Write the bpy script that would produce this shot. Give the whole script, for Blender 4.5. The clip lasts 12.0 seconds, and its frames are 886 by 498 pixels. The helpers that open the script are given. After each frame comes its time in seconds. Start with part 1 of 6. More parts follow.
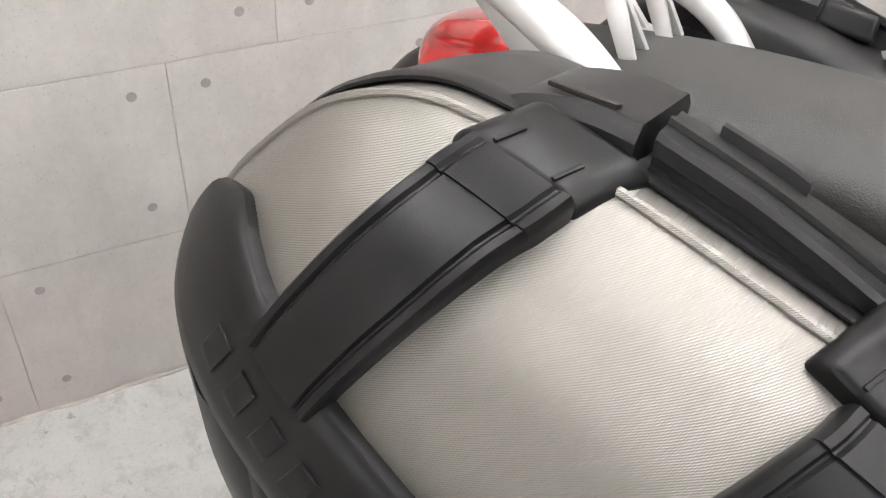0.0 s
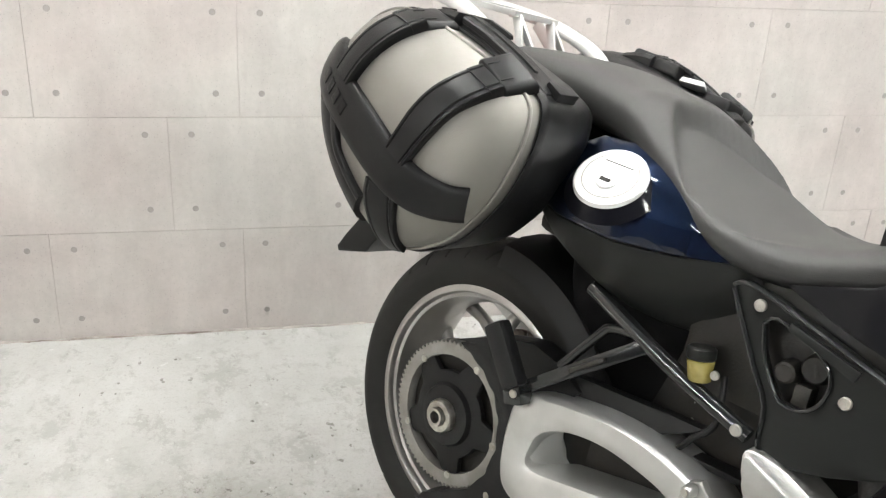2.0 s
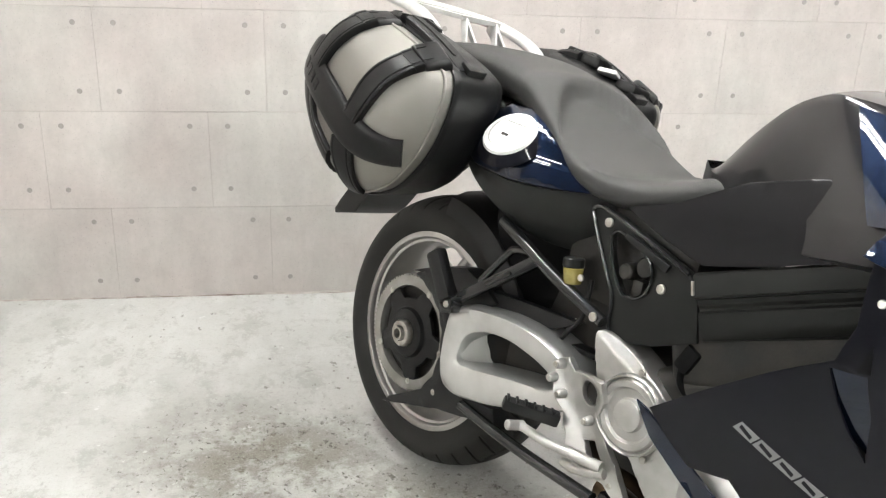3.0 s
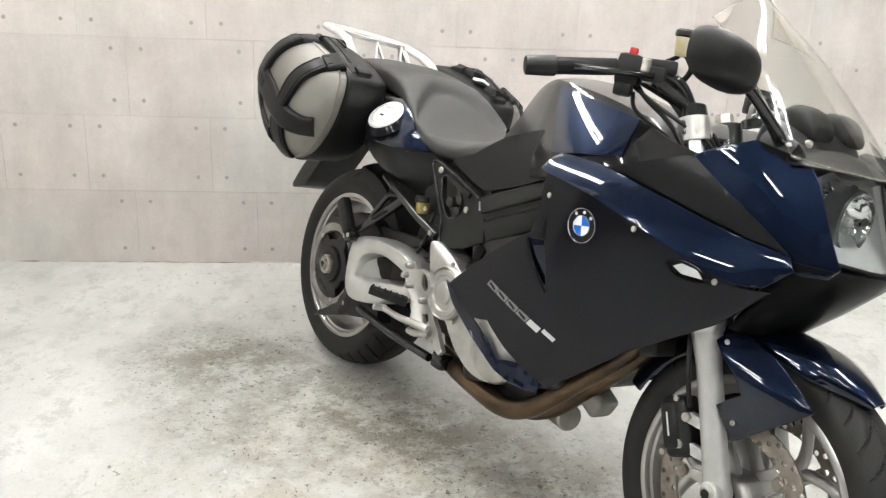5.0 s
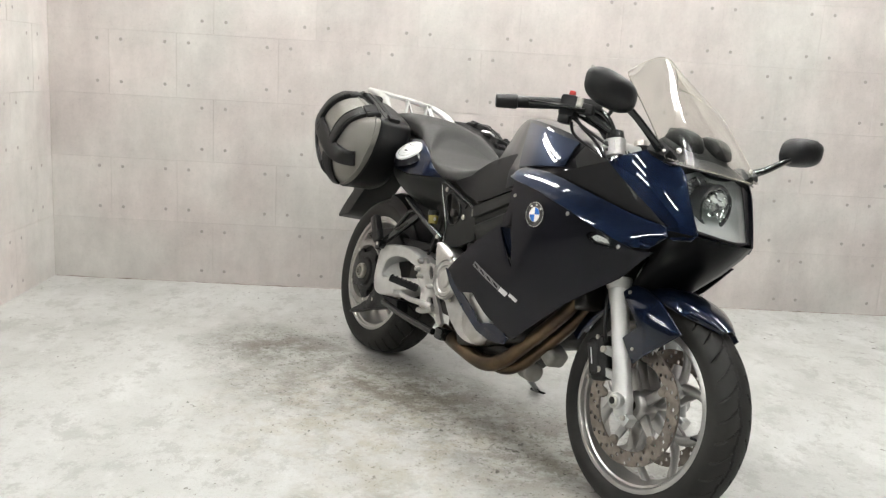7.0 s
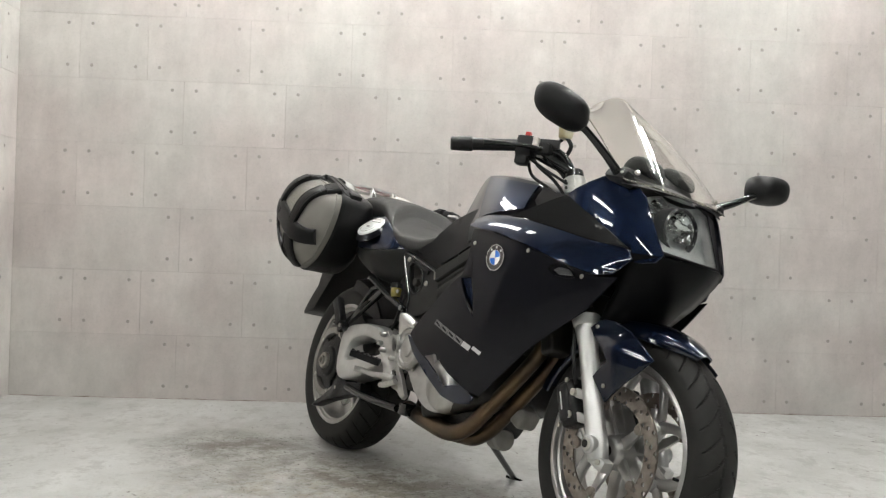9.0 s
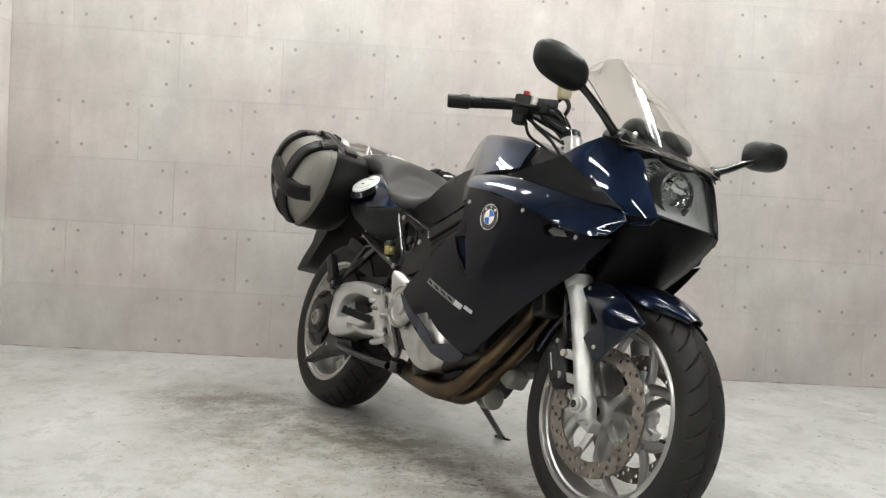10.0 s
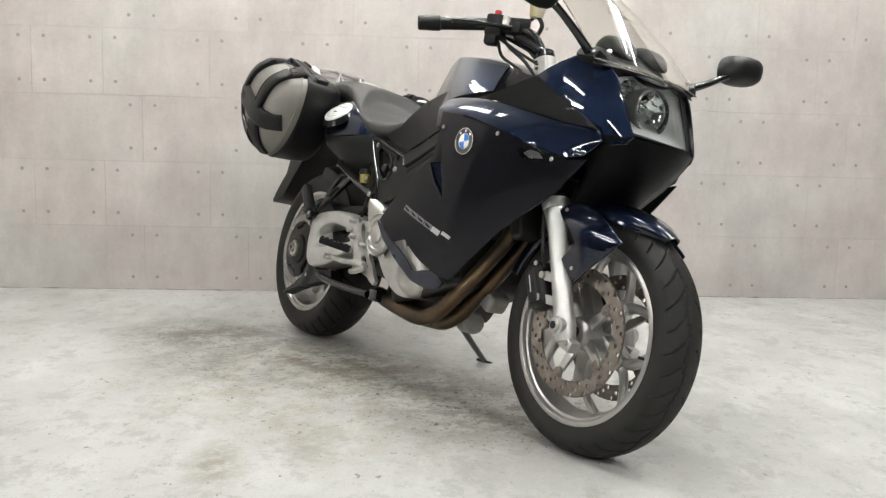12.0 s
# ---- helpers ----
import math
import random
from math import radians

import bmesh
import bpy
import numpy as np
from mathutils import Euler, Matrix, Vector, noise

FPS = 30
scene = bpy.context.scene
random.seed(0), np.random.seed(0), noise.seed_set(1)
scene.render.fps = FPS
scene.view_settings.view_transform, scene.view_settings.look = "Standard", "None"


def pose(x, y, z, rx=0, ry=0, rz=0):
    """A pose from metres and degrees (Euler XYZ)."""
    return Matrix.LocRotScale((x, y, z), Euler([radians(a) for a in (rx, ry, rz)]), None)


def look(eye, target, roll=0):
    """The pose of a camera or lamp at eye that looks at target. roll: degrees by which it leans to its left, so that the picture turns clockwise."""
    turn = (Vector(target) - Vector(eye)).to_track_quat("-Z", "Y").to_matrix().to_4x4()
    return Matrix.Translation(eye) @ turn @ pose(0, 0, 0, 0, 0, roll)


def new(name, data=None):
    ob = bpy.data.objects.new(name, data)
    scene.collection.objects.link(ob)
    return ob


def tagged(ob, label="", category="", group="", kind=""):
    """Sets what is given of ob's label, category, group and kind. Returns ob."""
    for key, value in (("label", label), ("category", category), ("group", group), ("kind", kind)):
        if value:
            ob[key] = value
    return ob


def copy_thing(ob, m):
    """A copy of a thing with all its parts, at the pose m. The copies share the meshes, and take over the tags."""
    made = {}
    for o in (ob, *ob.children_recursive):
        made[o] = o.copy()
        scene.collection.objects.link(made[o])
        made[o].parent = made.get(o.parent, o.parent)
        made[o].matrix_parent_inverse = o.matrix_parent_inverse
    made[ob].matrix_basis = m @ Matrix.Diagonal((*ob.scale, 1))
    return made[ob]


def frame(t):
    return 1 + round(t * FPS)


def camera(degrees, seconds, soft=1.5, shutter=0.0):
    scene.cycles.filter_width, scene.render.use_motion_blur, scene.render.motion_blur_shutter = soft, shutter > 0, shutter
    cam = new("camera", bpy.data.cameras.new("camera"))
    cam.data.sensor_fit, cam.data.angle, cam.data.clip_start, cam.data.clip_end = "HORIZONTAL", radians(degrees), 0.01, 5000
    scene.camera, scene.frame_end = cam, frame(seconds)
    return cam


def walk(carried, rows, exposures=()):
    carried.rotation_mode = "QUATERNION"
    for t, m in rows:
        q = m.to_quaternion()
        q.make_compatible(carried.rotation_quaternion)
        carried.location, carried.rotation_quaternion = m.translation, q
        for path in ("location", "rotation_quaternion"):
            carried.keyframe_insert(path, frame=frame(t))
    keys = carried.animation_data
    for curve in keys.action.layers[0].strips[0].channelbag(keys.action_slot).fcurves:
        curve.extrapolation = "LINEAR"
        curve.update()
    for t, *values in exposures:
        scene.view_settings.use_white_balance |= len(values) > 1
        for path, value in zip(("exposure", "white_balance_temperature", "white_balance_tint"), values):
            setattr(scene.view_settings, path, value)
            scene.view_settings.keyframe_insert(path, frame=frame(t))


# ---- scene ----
EXPOSURES = [(0.0, 0.17, 6440, 15.0), (0.5, 0.26, 6440, 12.9), (1.0, 0.1, 6440, 10.8), (1.5, 0.28, 6440, 10.0), (2.0, 0.4, 6440, 10.0), (2.5, 0.42, 6440, 10.0), (5.5, 0.28, 6500, 10.0), (6.5, 0.05, 6500, 10.0), (7.0, 0.09, 6500, 10.0), (7.5, -0.05, 6500, 10.0), (7.7, -0.1, 6500, 10.0), (9.3, -0.37, 6500, 10.0), (9.6, -0.36, 6500, 10.0), (10.0, -0.2, 6500, 10.0), (10.5, -0.12, 6500, 10.0), (11.0, -0.03, 6500, 10.0), (12.0, 0.0, 6500, 10.0)]
cam = camera(53.3, 12.0, soft=1.3)
# seconds, eye, a point two metres ahead, roll
ROWS = [
    (0, (-0.258, -0.258, 1.234), (0.556, 1.112, 0.025), 2.94),
    (0.5, (-0.341, -0.421, 1.204), (0.436, 1.099, 0.162), 3.44),
    (1, (-0.375, -0.689, 1.199), (0.235, 0.958, 0.244), 1.35),
    (1.5, (-0.310, -1.005, 1.204), (0.141, 0.735, 0.329), 3.85),
    (2, (-0.336, -1.292, 1.222), (0.113, 0.500, 0.456), 3.36),
    (2.5, (-0.319, -1.536, 1.248), (0.078, 0.289, 0.534), 2.65),
    (2.7, (-0.270, -1.635, 1.237), (0.085, 0.197, 0.515), 2.36),
    (4.3, (-0.075, -2.372, 1.229), (0.119, -0.471, 0.639), 3.23),
    (4.5, (-0.024, -2.456, 1.226), (0.179, -0.559, 0.626), 3.74),
    (5, (0.095, -2.652, 1.246), (0.291, -0.756, 0.640), 2.29),
    (5.5, (0.076, -2.864, 1.252), (0.338, -0.953, 0.723), 2.06),
    (6, (0.065, -3.104, 1.259), (0.278, -1.186, 0.735), 2.22),
    (6.5, (0.158, -3.301, 1.225), (0.335, -1.388, 0.667), 1.29),
    (7, (0.211, -3.447, 1.150), (0.276, -1.488, 0.752), 3.29),
    (7.5, (0.246, -3.502, 1.025), (0.238, -1.512, 0.820), 3.96),
    (7.7, (0.267, -3.485, 0.945), (0.264, -1.487, 0.849), 2.66),
    (9.3, (0.325, -3.353, 0.774), (0.415, -1.355, 0.776), 2.36),
    (9.5, (0.327, -3.352, 0.770), (0.436, -1.356, 0.699), 2.95),
    (10, (0.329, -3.352, 0.764), (0.412, -1.356, 0.683), 3.23),
    (10.5, (0.331, -3.341, 0.758), (0.446, -1.352, 0.584), 3.35),
    (11, (0.333, -3.340, 0.759), (0.467, -1.355, 0.557), 2.02),
    (11.5, (0.336, -3.339, 0.759), (0.476, -1.358, 0.518), 1.47),
    (12, (0.335, -3.339, 0.760), (0.472, -1.358, 0.517), 1.45),
]
walk(cam, [(t, look(eye, ahead, roll)) for t, eye, ahead, roll in ROWS], EXPOSURES)

world = bpy.data.worlds.new("world")
scene.world = world
world.use_nodes = True
world.node_tree.nodes["Background"].inputs[0].default_value = (0.9, 0.95, 1.0, 1)
world.node_tree.nodes["Background"].inputs[1].default_value = 0.01
TUBE_POWER = 82.0

# ---------------------------------------------------------------- materials
def rgb(v):
    return (*v, 1) if len(v) == 3 else v


def mat(name, base, rough=0.5, metal=0.0, dark=None, scale=8.0, amount=0.5, fine=0.0, fine_scale=600.0, bump=0.0, bump_scale=200.0,
        coat=0.0, coat_rough=0.05, rough_var=0.1, transmission=0.0, ior=1.45, emit=0.0, stretch=(1, 1, 1), spec=0.5, sheen=0.0):
    """A surface with a large and a small variation of colour, uneven gloss and a fine relief, in metres of the thing's own space."""
    m = bpy.data.materials.new(name)
    m.use_nodes = True
    n, l = m.node_tree.nodes, m.node_tree.links
    b = n["Principled BSDF"]
    b.inputs["Metallic"].default_value, b.inputs["IOR"].default_value = metal, ior
    b.inputs["Coat Weight"].default_value, b.inputs["Coat Roughness"].default_value = coat, coat_rough
    b.inputs["Transmission Weight"].default_value = transmission
    b.inputs["Specular IOR Level"].default_value = spec
    b.inputs["Sheen Weight"].default_value = sheen
    if emit:
        b.inputs["Emission Color"].default_value, b.inputs["Emission Strength"].default_value = rgb(base), emit
    tc = n.new("ShaderNodeTexCoord")
    mp = n.new("ShaderNodeMapping")
    mp.inputs["Scale"].default_value = stretch
    l.new(tc.outputs["Object"], mp.inputs["Vector"])
    big = n.new("ShaderNodeTexNoise")
    big.inputs["Scale"].default_value, big.inputs["Detail"].default_value = scale, 6
    small = n.new("ShaderNodeTexNoise")
    small.inputs["Scale"].default_value, small.inputs["Detail"].default_value = fine_scale, 2
    for t in (big, small):
        l.new(mp.outputs[0], t.inputs["Vector"])
    ramp = n.new("ShaderNodeMapRange")
    ramp.inputs["From Min"].default_value, ramp.inputs["From Max"].default_value = 0.35, 0.7
    l.new(big.outputs["Fac"], ramp.inputs["Value"])
    mix = n.new("ShaderNodeMix")
    mix.data_type = "RGBA"
    mix.inputs["A"].default_value = rgb(base)
    mix.inputs["B"].default_value = rgb(dark or tuple(c * (1 - amount * 0.5) for c in base))
    l.new(ramp.outputs[0], mix.inputs["Factor"])
    mul = n.new("ShaderNodeMix")
    mul.data_type, mul.blend_type = "RGBA", "MULTIPLY"
    mul.inputs["Factor"].default_value = fine
    l.new(mix.outputs["Result"], mul.inputs["A"])
    l.new(small.outputs["Fac"], mul.inputs["B"])
    l.new(mul.outputs["Result"], b.inputs["Base Color"])
    rr = n.new("ShaderNodeMapRange")
    rr.inputs["To Min"].default_value, rr.inputs["To Max"].default_value = max(0.01, rough - rough_var / 2), rough + rough_var / 2
    l.new(big.outputs["Fac"], rr.inputs["Value"])
    l.new(rr.outputs[0], b.inputs["Roughness"])
    if bump:
        bn = n.new("ShaderNodeTexNoise")
        bn.inputs["Scale"].default_value, bn.inputs["Detail"].default_value = bump_scale, 3
        l.new(mp.outputs[0], bn.inputs["Vector"])
        bb = n.new("ShaderNodeBump")
        bb.inputs["Strength"].default_value, bb.inputs["Distance"].default_value = bump, 0.001
        l.new(bn.outputs["Fac"], bb.inputs["Height"])
        l.new(bb.outputs[0], b.inputs["Normal"])
    return m


PAINT = mat("blue_paint", (0.0048, 0.0110, 0.0305), 0.40, 0.92, (0.0038, 0.0092, 0.0260), 5, coat=1.0, coat_rough=0.015, fine=0.35, fine_scale=2500, rough_var=0.08, spec=0.3)
GRAPHITE = mat("graphite_paint", (0.0125, 0.0116, 0.0130), 0.30, 0.5, None, 5, coat=0.8, coat_rough=0.03, spec=0.2)
FLANKPAINT = mat("dark_graphite_paint", (0.0070, 0.0070, 0.0086), 0.34, 0.3, (0.0058, 0.0058, 0.0070), 5, coat=0.3, coat_rough=0.04, spec=0.12)
CHIN = mat("matt_black", (0.0035, 0.0035, 0.0040), 0.30, 0.0, (0.005, 0.005, 0.005), 12, bump=0.05, bump_scale=1200, rough_var=0.12, spec=0.06)
NAVY = mat("dark_navy_paint", (0.0052, 0.0053, 0.0082), 0.42, 0.0, (0.0043, 0.0044, 0.0068), 5, coat=0.34, coat_rough=0.05, fine=0.3, fine_scale=2500, spec=0.06)
FACETPAINT = mat("satin_black_paint", (0.0058, 0.0056, 0.0060), 0.46, 0.0, (0.0048, 0.0047, 0.0050), 5, coat=0.08, coat_rough=0.10, spec=0.10)
# darker copy of the blue paint: the skirt's shade put into its colour
SHADEDPAINT = mat("deep_blue_paint", (0.0042, 0.0092, 0.0250), 0.40, 0.90, (0.0034, 0.0078, 0.0210), 5, coat=0.9, coat_rough=0.02, fine=0.35, fine_scale=2500, rough_var=0.08, spec=0.2)
PLASTIC = mat("black_plastic", (0.0055, 0.0055, 0.0060), 0.40, 0.0, (0.010, 0.010, 0.0098), 14, bump=0.25, bump_scale=1500, rough_var=0.25, spec=0.30)
GREYPLASTIC = mat("grey_plastic", (0.0095, 0.0100, 0.0094), 0.34, 0.0, (0.0122, 0.0128, 0.0118), 10, bump=0.10, bump_scale=1200, rough_var=0.12, spec=0.22)
STRAP = mat("strap_rubber", (0.0062, 0.0062, 0.0066), 0.36, 0.0, (0.0085, 0.0084, 0.0082), 60, bump=0.12, bump_scale=1800, rough_var=0.08, spec=0.24)
SEAT = mat("seat_vinyl", (0.028, 0.0276, 0.0264), 0.55, 0.0, (0.035, 0.0340, 0.0322), 9, bump=0.5, bump_scale=900, rough_var=0.12)
RUBBER = mat("tyre_rubber", (0.0115, 0.0113, 0.0104), 0.60, 0.0, (0.019, 0.0183, 0.0165), 12, bump=0.3, bump_scale=500, rough_var=0.2, spec=0.26)
FRAME = mat("frame_black", (0.0075, 0.0085, 0.0088), 0.16, 0.0, (0.010, 0.0105, 0.010), 25, bump=0.06, bump_scale=500, rough_var=0.14, coat=0.35, coat_rough=0.05)
SILVER = mat("silver_paint", (0.58, 0.58, 0.565), 0.38, 0.80, (0.50, 0.50, 0.485), 18, bump=0.1, bump_scale=400, rough_var=0.12)
RACK = mat("rack_silver", (0.60, 0.60, 0.585), 0.45, 0.45, (0.52, 0.52, 0.505), 25, bump=0.12, bump_scale=500, rough_var=0.12)
RIM = mat("rim_silver", (0.50, 0.49, 0.475), 0.32, 0.95, (0.42, 0.41, 0.395), 9, bump=0.08, bump_scale=500, rough_var=0.1)
CAST = mat("cast_aluminium", (0.52, 0.515, 0.50), 0.36, 0.88, (0.40, 0.39, 0.365), 22, bump=0.2, bump_scale=350, rough_var=0.25)
DULL = mat("dull_grey_metal", (0.30, 0.29, 0.27), 0.55, 0.3, (0.20, 0.19, 0.17), 20, bump=0.3, bump_scale=300, rough_var=0.2)
CHROME = mat("polished_metal", (0.95, 0.95, 0.94), 0.26, 1.0, None, 12, amount=0.1, rough_var=0.1)
CAPMETAL = mat("satin_aluminium", (0.86, 0.86, 0.85), 0.42, 0.55, (0.80, 0.80, 0.79), 40, rough_var=0.1, bump=0.05, bump_scale=900)
STEEL = mat("brake_steel", (0.30, 0.268, 0.235), 0.40, 0.85, (0.21, 0.175, 0.148), 40, rough_var=0.25, bump=0.1, bump_scale=800)
BOLT = mat("bolt_steel", (0.55, 0.54, 0.50), 0.35, 0.9, (0.32, 0.29, 0.25), 60, rough_var=0.3)
BRONZE = mat("heated_steel", (0.120, 0.082, 0.048), 0.34, 0.9, (0.020, 0.016, 0.014), 7, bump=0.2, bump_scale=200, rough_var=0.25)
ENGINE = mat("engine_black", (0.008, 0.008, 0.0075), 0.5, 0.2, (0.024, 0.020, 0.016), 18, bump=0.5, bump_scale=250, rough_var=0.3)
RED = mat("red_lens", (0.62, 0.012, 0.010), 0.12, 0.0, (0.45, 0.006, 0.006), 40, coat=1.0)
REDPLASTIC = mat("red_plastic", (0.50, 0.02, 0.015), 0.4, 0.0)
AMBER = mat("fluid_yellow", (0.30, 0.25, 0.075), 0.25, 0.0, (0.20, 0.155, 0.03), 40, coat=0.4)
CREAM = mat("tank_translucent", (0.56, 0.53, 0.42), 0.3, 0.0, (0.50, 0.42, 0.22), 30)
WHITE = mat("white_enamel", (0.82, 0.82, 0.80), 0.25, 0.0, amount=0.05)
BADGEBLUE = mat("badge_blue", (0.02, 0.16, 0.62), 0.2, 0.0, coat=1.0)
BADGEBLACK = mat("badge_black", (0.012, 0.012, 0.013), 0.15, 0.0, coat=1.0)
DECAL = mat("decal_grey", (0.20, 0.20, 0.20), 0.4, 0.3, amount=0.1)
DECALBRIGHT = mat("decal_silver", (0.66, 0.66, 0.66), 0.35, 0.4, amount=0.1)
MIRRORGLASS = mat("mirror_glass", (0.92, 0.92, 0.92), 0.02, 1.0, amount=0.0, rough_var=0.0)
REFLECTOR = mat("lamp_reflector", (0.88, 0.88, 0.88), 0.06, 1.0, None, 30, amount=0.1, rough_var=0.05)
LAMPBLACK = mat("lamp_black", (0.012, 0.012, 0.013), 0.3, 0.0, coat=0.4)
LAMPGREY = mat("lamp_housing", (0.42, 0.43, 0.42), 0.35, 0.5, (0.34, 0.35, 0.34), 20, rough_var=0.1)
CLEAR = mat("clear_lens", (0.96, 0.98, 0.97), 0.02, 0.0, transmission=1.0, ior=1.28, amount=0.02, rough_var=0.0)
SCREEN = mat("screen_clear", (0.955, 0.955, 0.915), 0.03, 0.0, transmission=1.0, ior=1.22, amount=0.02, rough_var=0.03)
SCREENEDGE = mat("screen_edge", (0.88, 0.86, 0.76), 0.12, 0.0, amount=0.1, transmission=0.85, ior=1.2)
# filler, its dark tone also painting the shadow gap between wall and floor
SKIRT = mat("joint_filler", (0.56, 0.52, 0.48), 0.8, 0.0, (0.20, 0.16, 0.14), 14)
TUBEGLOW = mat("lit_tube", (1.0, 1.0, 0.97), 0.4, 0.0, emit=TUBE_POWER)
FIXTURE = mat("fixture_white", (0.78, 0.78, 0.76), 0.4)
# for unseen surfaces only: dark so that the glossy bodywork mirrors little light
DARKWALL = mat("dark_wall_paint", (0.06, 0.06, 0.06), 0.8, 0.0, scale=1.5, amount=0.2, bump=0.2)
CEIL = mat("ceiling_paint", (0.07, 0.07, 0.07), 0.8, 0.0, scale=1.5, amount=0.1, bump=0.2)


def lid_material():
    """Warm silver foil with a fine woven relief, in two crossing sets of ribs."""
    m = mat("lid_silver_weave", (0.258, 0.246, 0.227), 0.40, 0.76, (0.234, 0.223, 0.206), 12, rough_var=0.08)
    n, l = m.node_tree.nodes, m.node_tree.links
    tc = n.new("ShaderNodeTexCoord")
    total = None
    for turn, scale in ((2.57, 300.0), (1.95, 330.0)):
        mp = n.new("ShaderNodeMapping")
        mp.inputs["Rotation"].default_value = (0, turn, 0)
        w = n.new("ShaderNodeTexWave")
        w.inputs["Scale"].default_value = scale
        l.new(tc.outputs["Object"], mp.inputs["Vector"])
        l.new(mp.outputs[0], w.inputs["Vector"])
        if total is None:
            total = w.outputs["Fac"]
        else:
            add = n.new("ShaderNodeMath")
            add.operation = "ADD"
            l.new(total, add.inputs[0])
            l.new(w.outputs["Fac"], add.inputs[1])
            total = add.outputs[0]
    bb = n.new("ShaderNodeBump")
    bb.inputs["Strength"].default_value, bb.inputs["Distance"].default_value = 0.37, 0.0005
    l.new(total, bb.inputs["Height"])
    l.new(bb.outputs[0], n["Principled BSDF"].inputs["Normal"])
    return m


LID = lid_material()


def concrete_wall():
    """Pinkish grey concrete print: blotches, fine speckle, a slight tone of its own for each panel."""
    m = bpy.data.materials.new("wall_concrete")
    m.use_nodes = True
    n, l = m.node_tree.nodes, m.node_tree.links
    b = n["Principled BSDF"]
    b.inputs["Roughness"].default_value = 0.75
    geo = n.new("ShaderNodeNewGeometry")
    info = n.new("ShaderNodeObjectInfo")

    def noise_at(scale, detail, rough=0.55, stretch=(1, 1, 1)):
        mp = n.new("ShaderNodeMapping")
        mp.inputs["Scale"].default_value = stretch
        l.new(geo.outputs["Position"], mp.inputs["Vector"])
        t = n.new("ShaderNodeTexNoise")
        t.inputs["Scale"].default_value, t.inputs["Detail"].default_value, t.inputs["Roughness"].default_value = scale, detail, rough
        l.new(mp.outputs[0], t.inputs["Vector"])
        return t.outputs["Fac"]

    def mapped(fac, a, c, lo, hi):
        r = n.new("ShaderNodeMapRange")
        for k, v in (("From Min", a), ("From Max", c), ("To Min", lo), ("To Max", hi)):
            r.inputs[k].default_value = v
        l.new(fac, r.inputs["Value"])
        return r.outputs[0]

    def times(a, c):
        t = n.new("ShaderNodeMath")
        t.operation = "MULTIPLY"
        l.new(a, t.inputs[0])
        l.new(c, t.inputs[1])
        return t.outputs[0]

    tone = times(mapped(noise_at(3.2, 8, 0.66), 0.3, 0.7, 0.84, 1.11), mapped(noise_at(11, 6, 0.68, (1, 1, 0.28)), 0.3, 0.72, 0.91, 1.06))
    tone = times(tone, mapped(noise_at(34, 5, 0.7), 0.58, 0.72, 1.0, 0.93))
    tone = times(tone, mapped(noise_at(90, 3), 0.25, 0.75, 0.965, 1.03))
    tone = times(tone, mapped(noise_at(240, 1), 0.66, 0.74, 1.0, 0.80))
    tone = times(tone, mapped(info.outputs["Random"], 0, 1, 0.965, 1.035))
    hue = n.new("ShaderNodeMix")
    hue.data_type = "RGBA"
    hue.inputs["A"].default_value, hue.inputs["B"].default_value = (0.562, 0.512, 0.488, 1), (0.552, 0.530, 0.502, 1)
    l.new(mapped(noise_at(1.7, 4), 0.4, 0.6, 0, 1), hue.inputs["Factor"])
    sc = n.new("ShaderNodeVectorMath")
    sc.operation = "SCALE"
    l.new(hue.outputs["Result"], sc.inputs[0])
    l.new(tone, sc.inputs["Scale"])
    l.new(sc.outputs[0], b.inputs["Base Color"])
    bb = n.new("ShaderNodeBump")
    bb.inputs["Strength"].default_value, bb.inputs["Distance"].default_value = 0.15, 0.002
    l.new(noise_at(60, 5), bb.inputs["Height"])
    l.new(bb.outputs[0], b.inputs["Normal"])
    return m


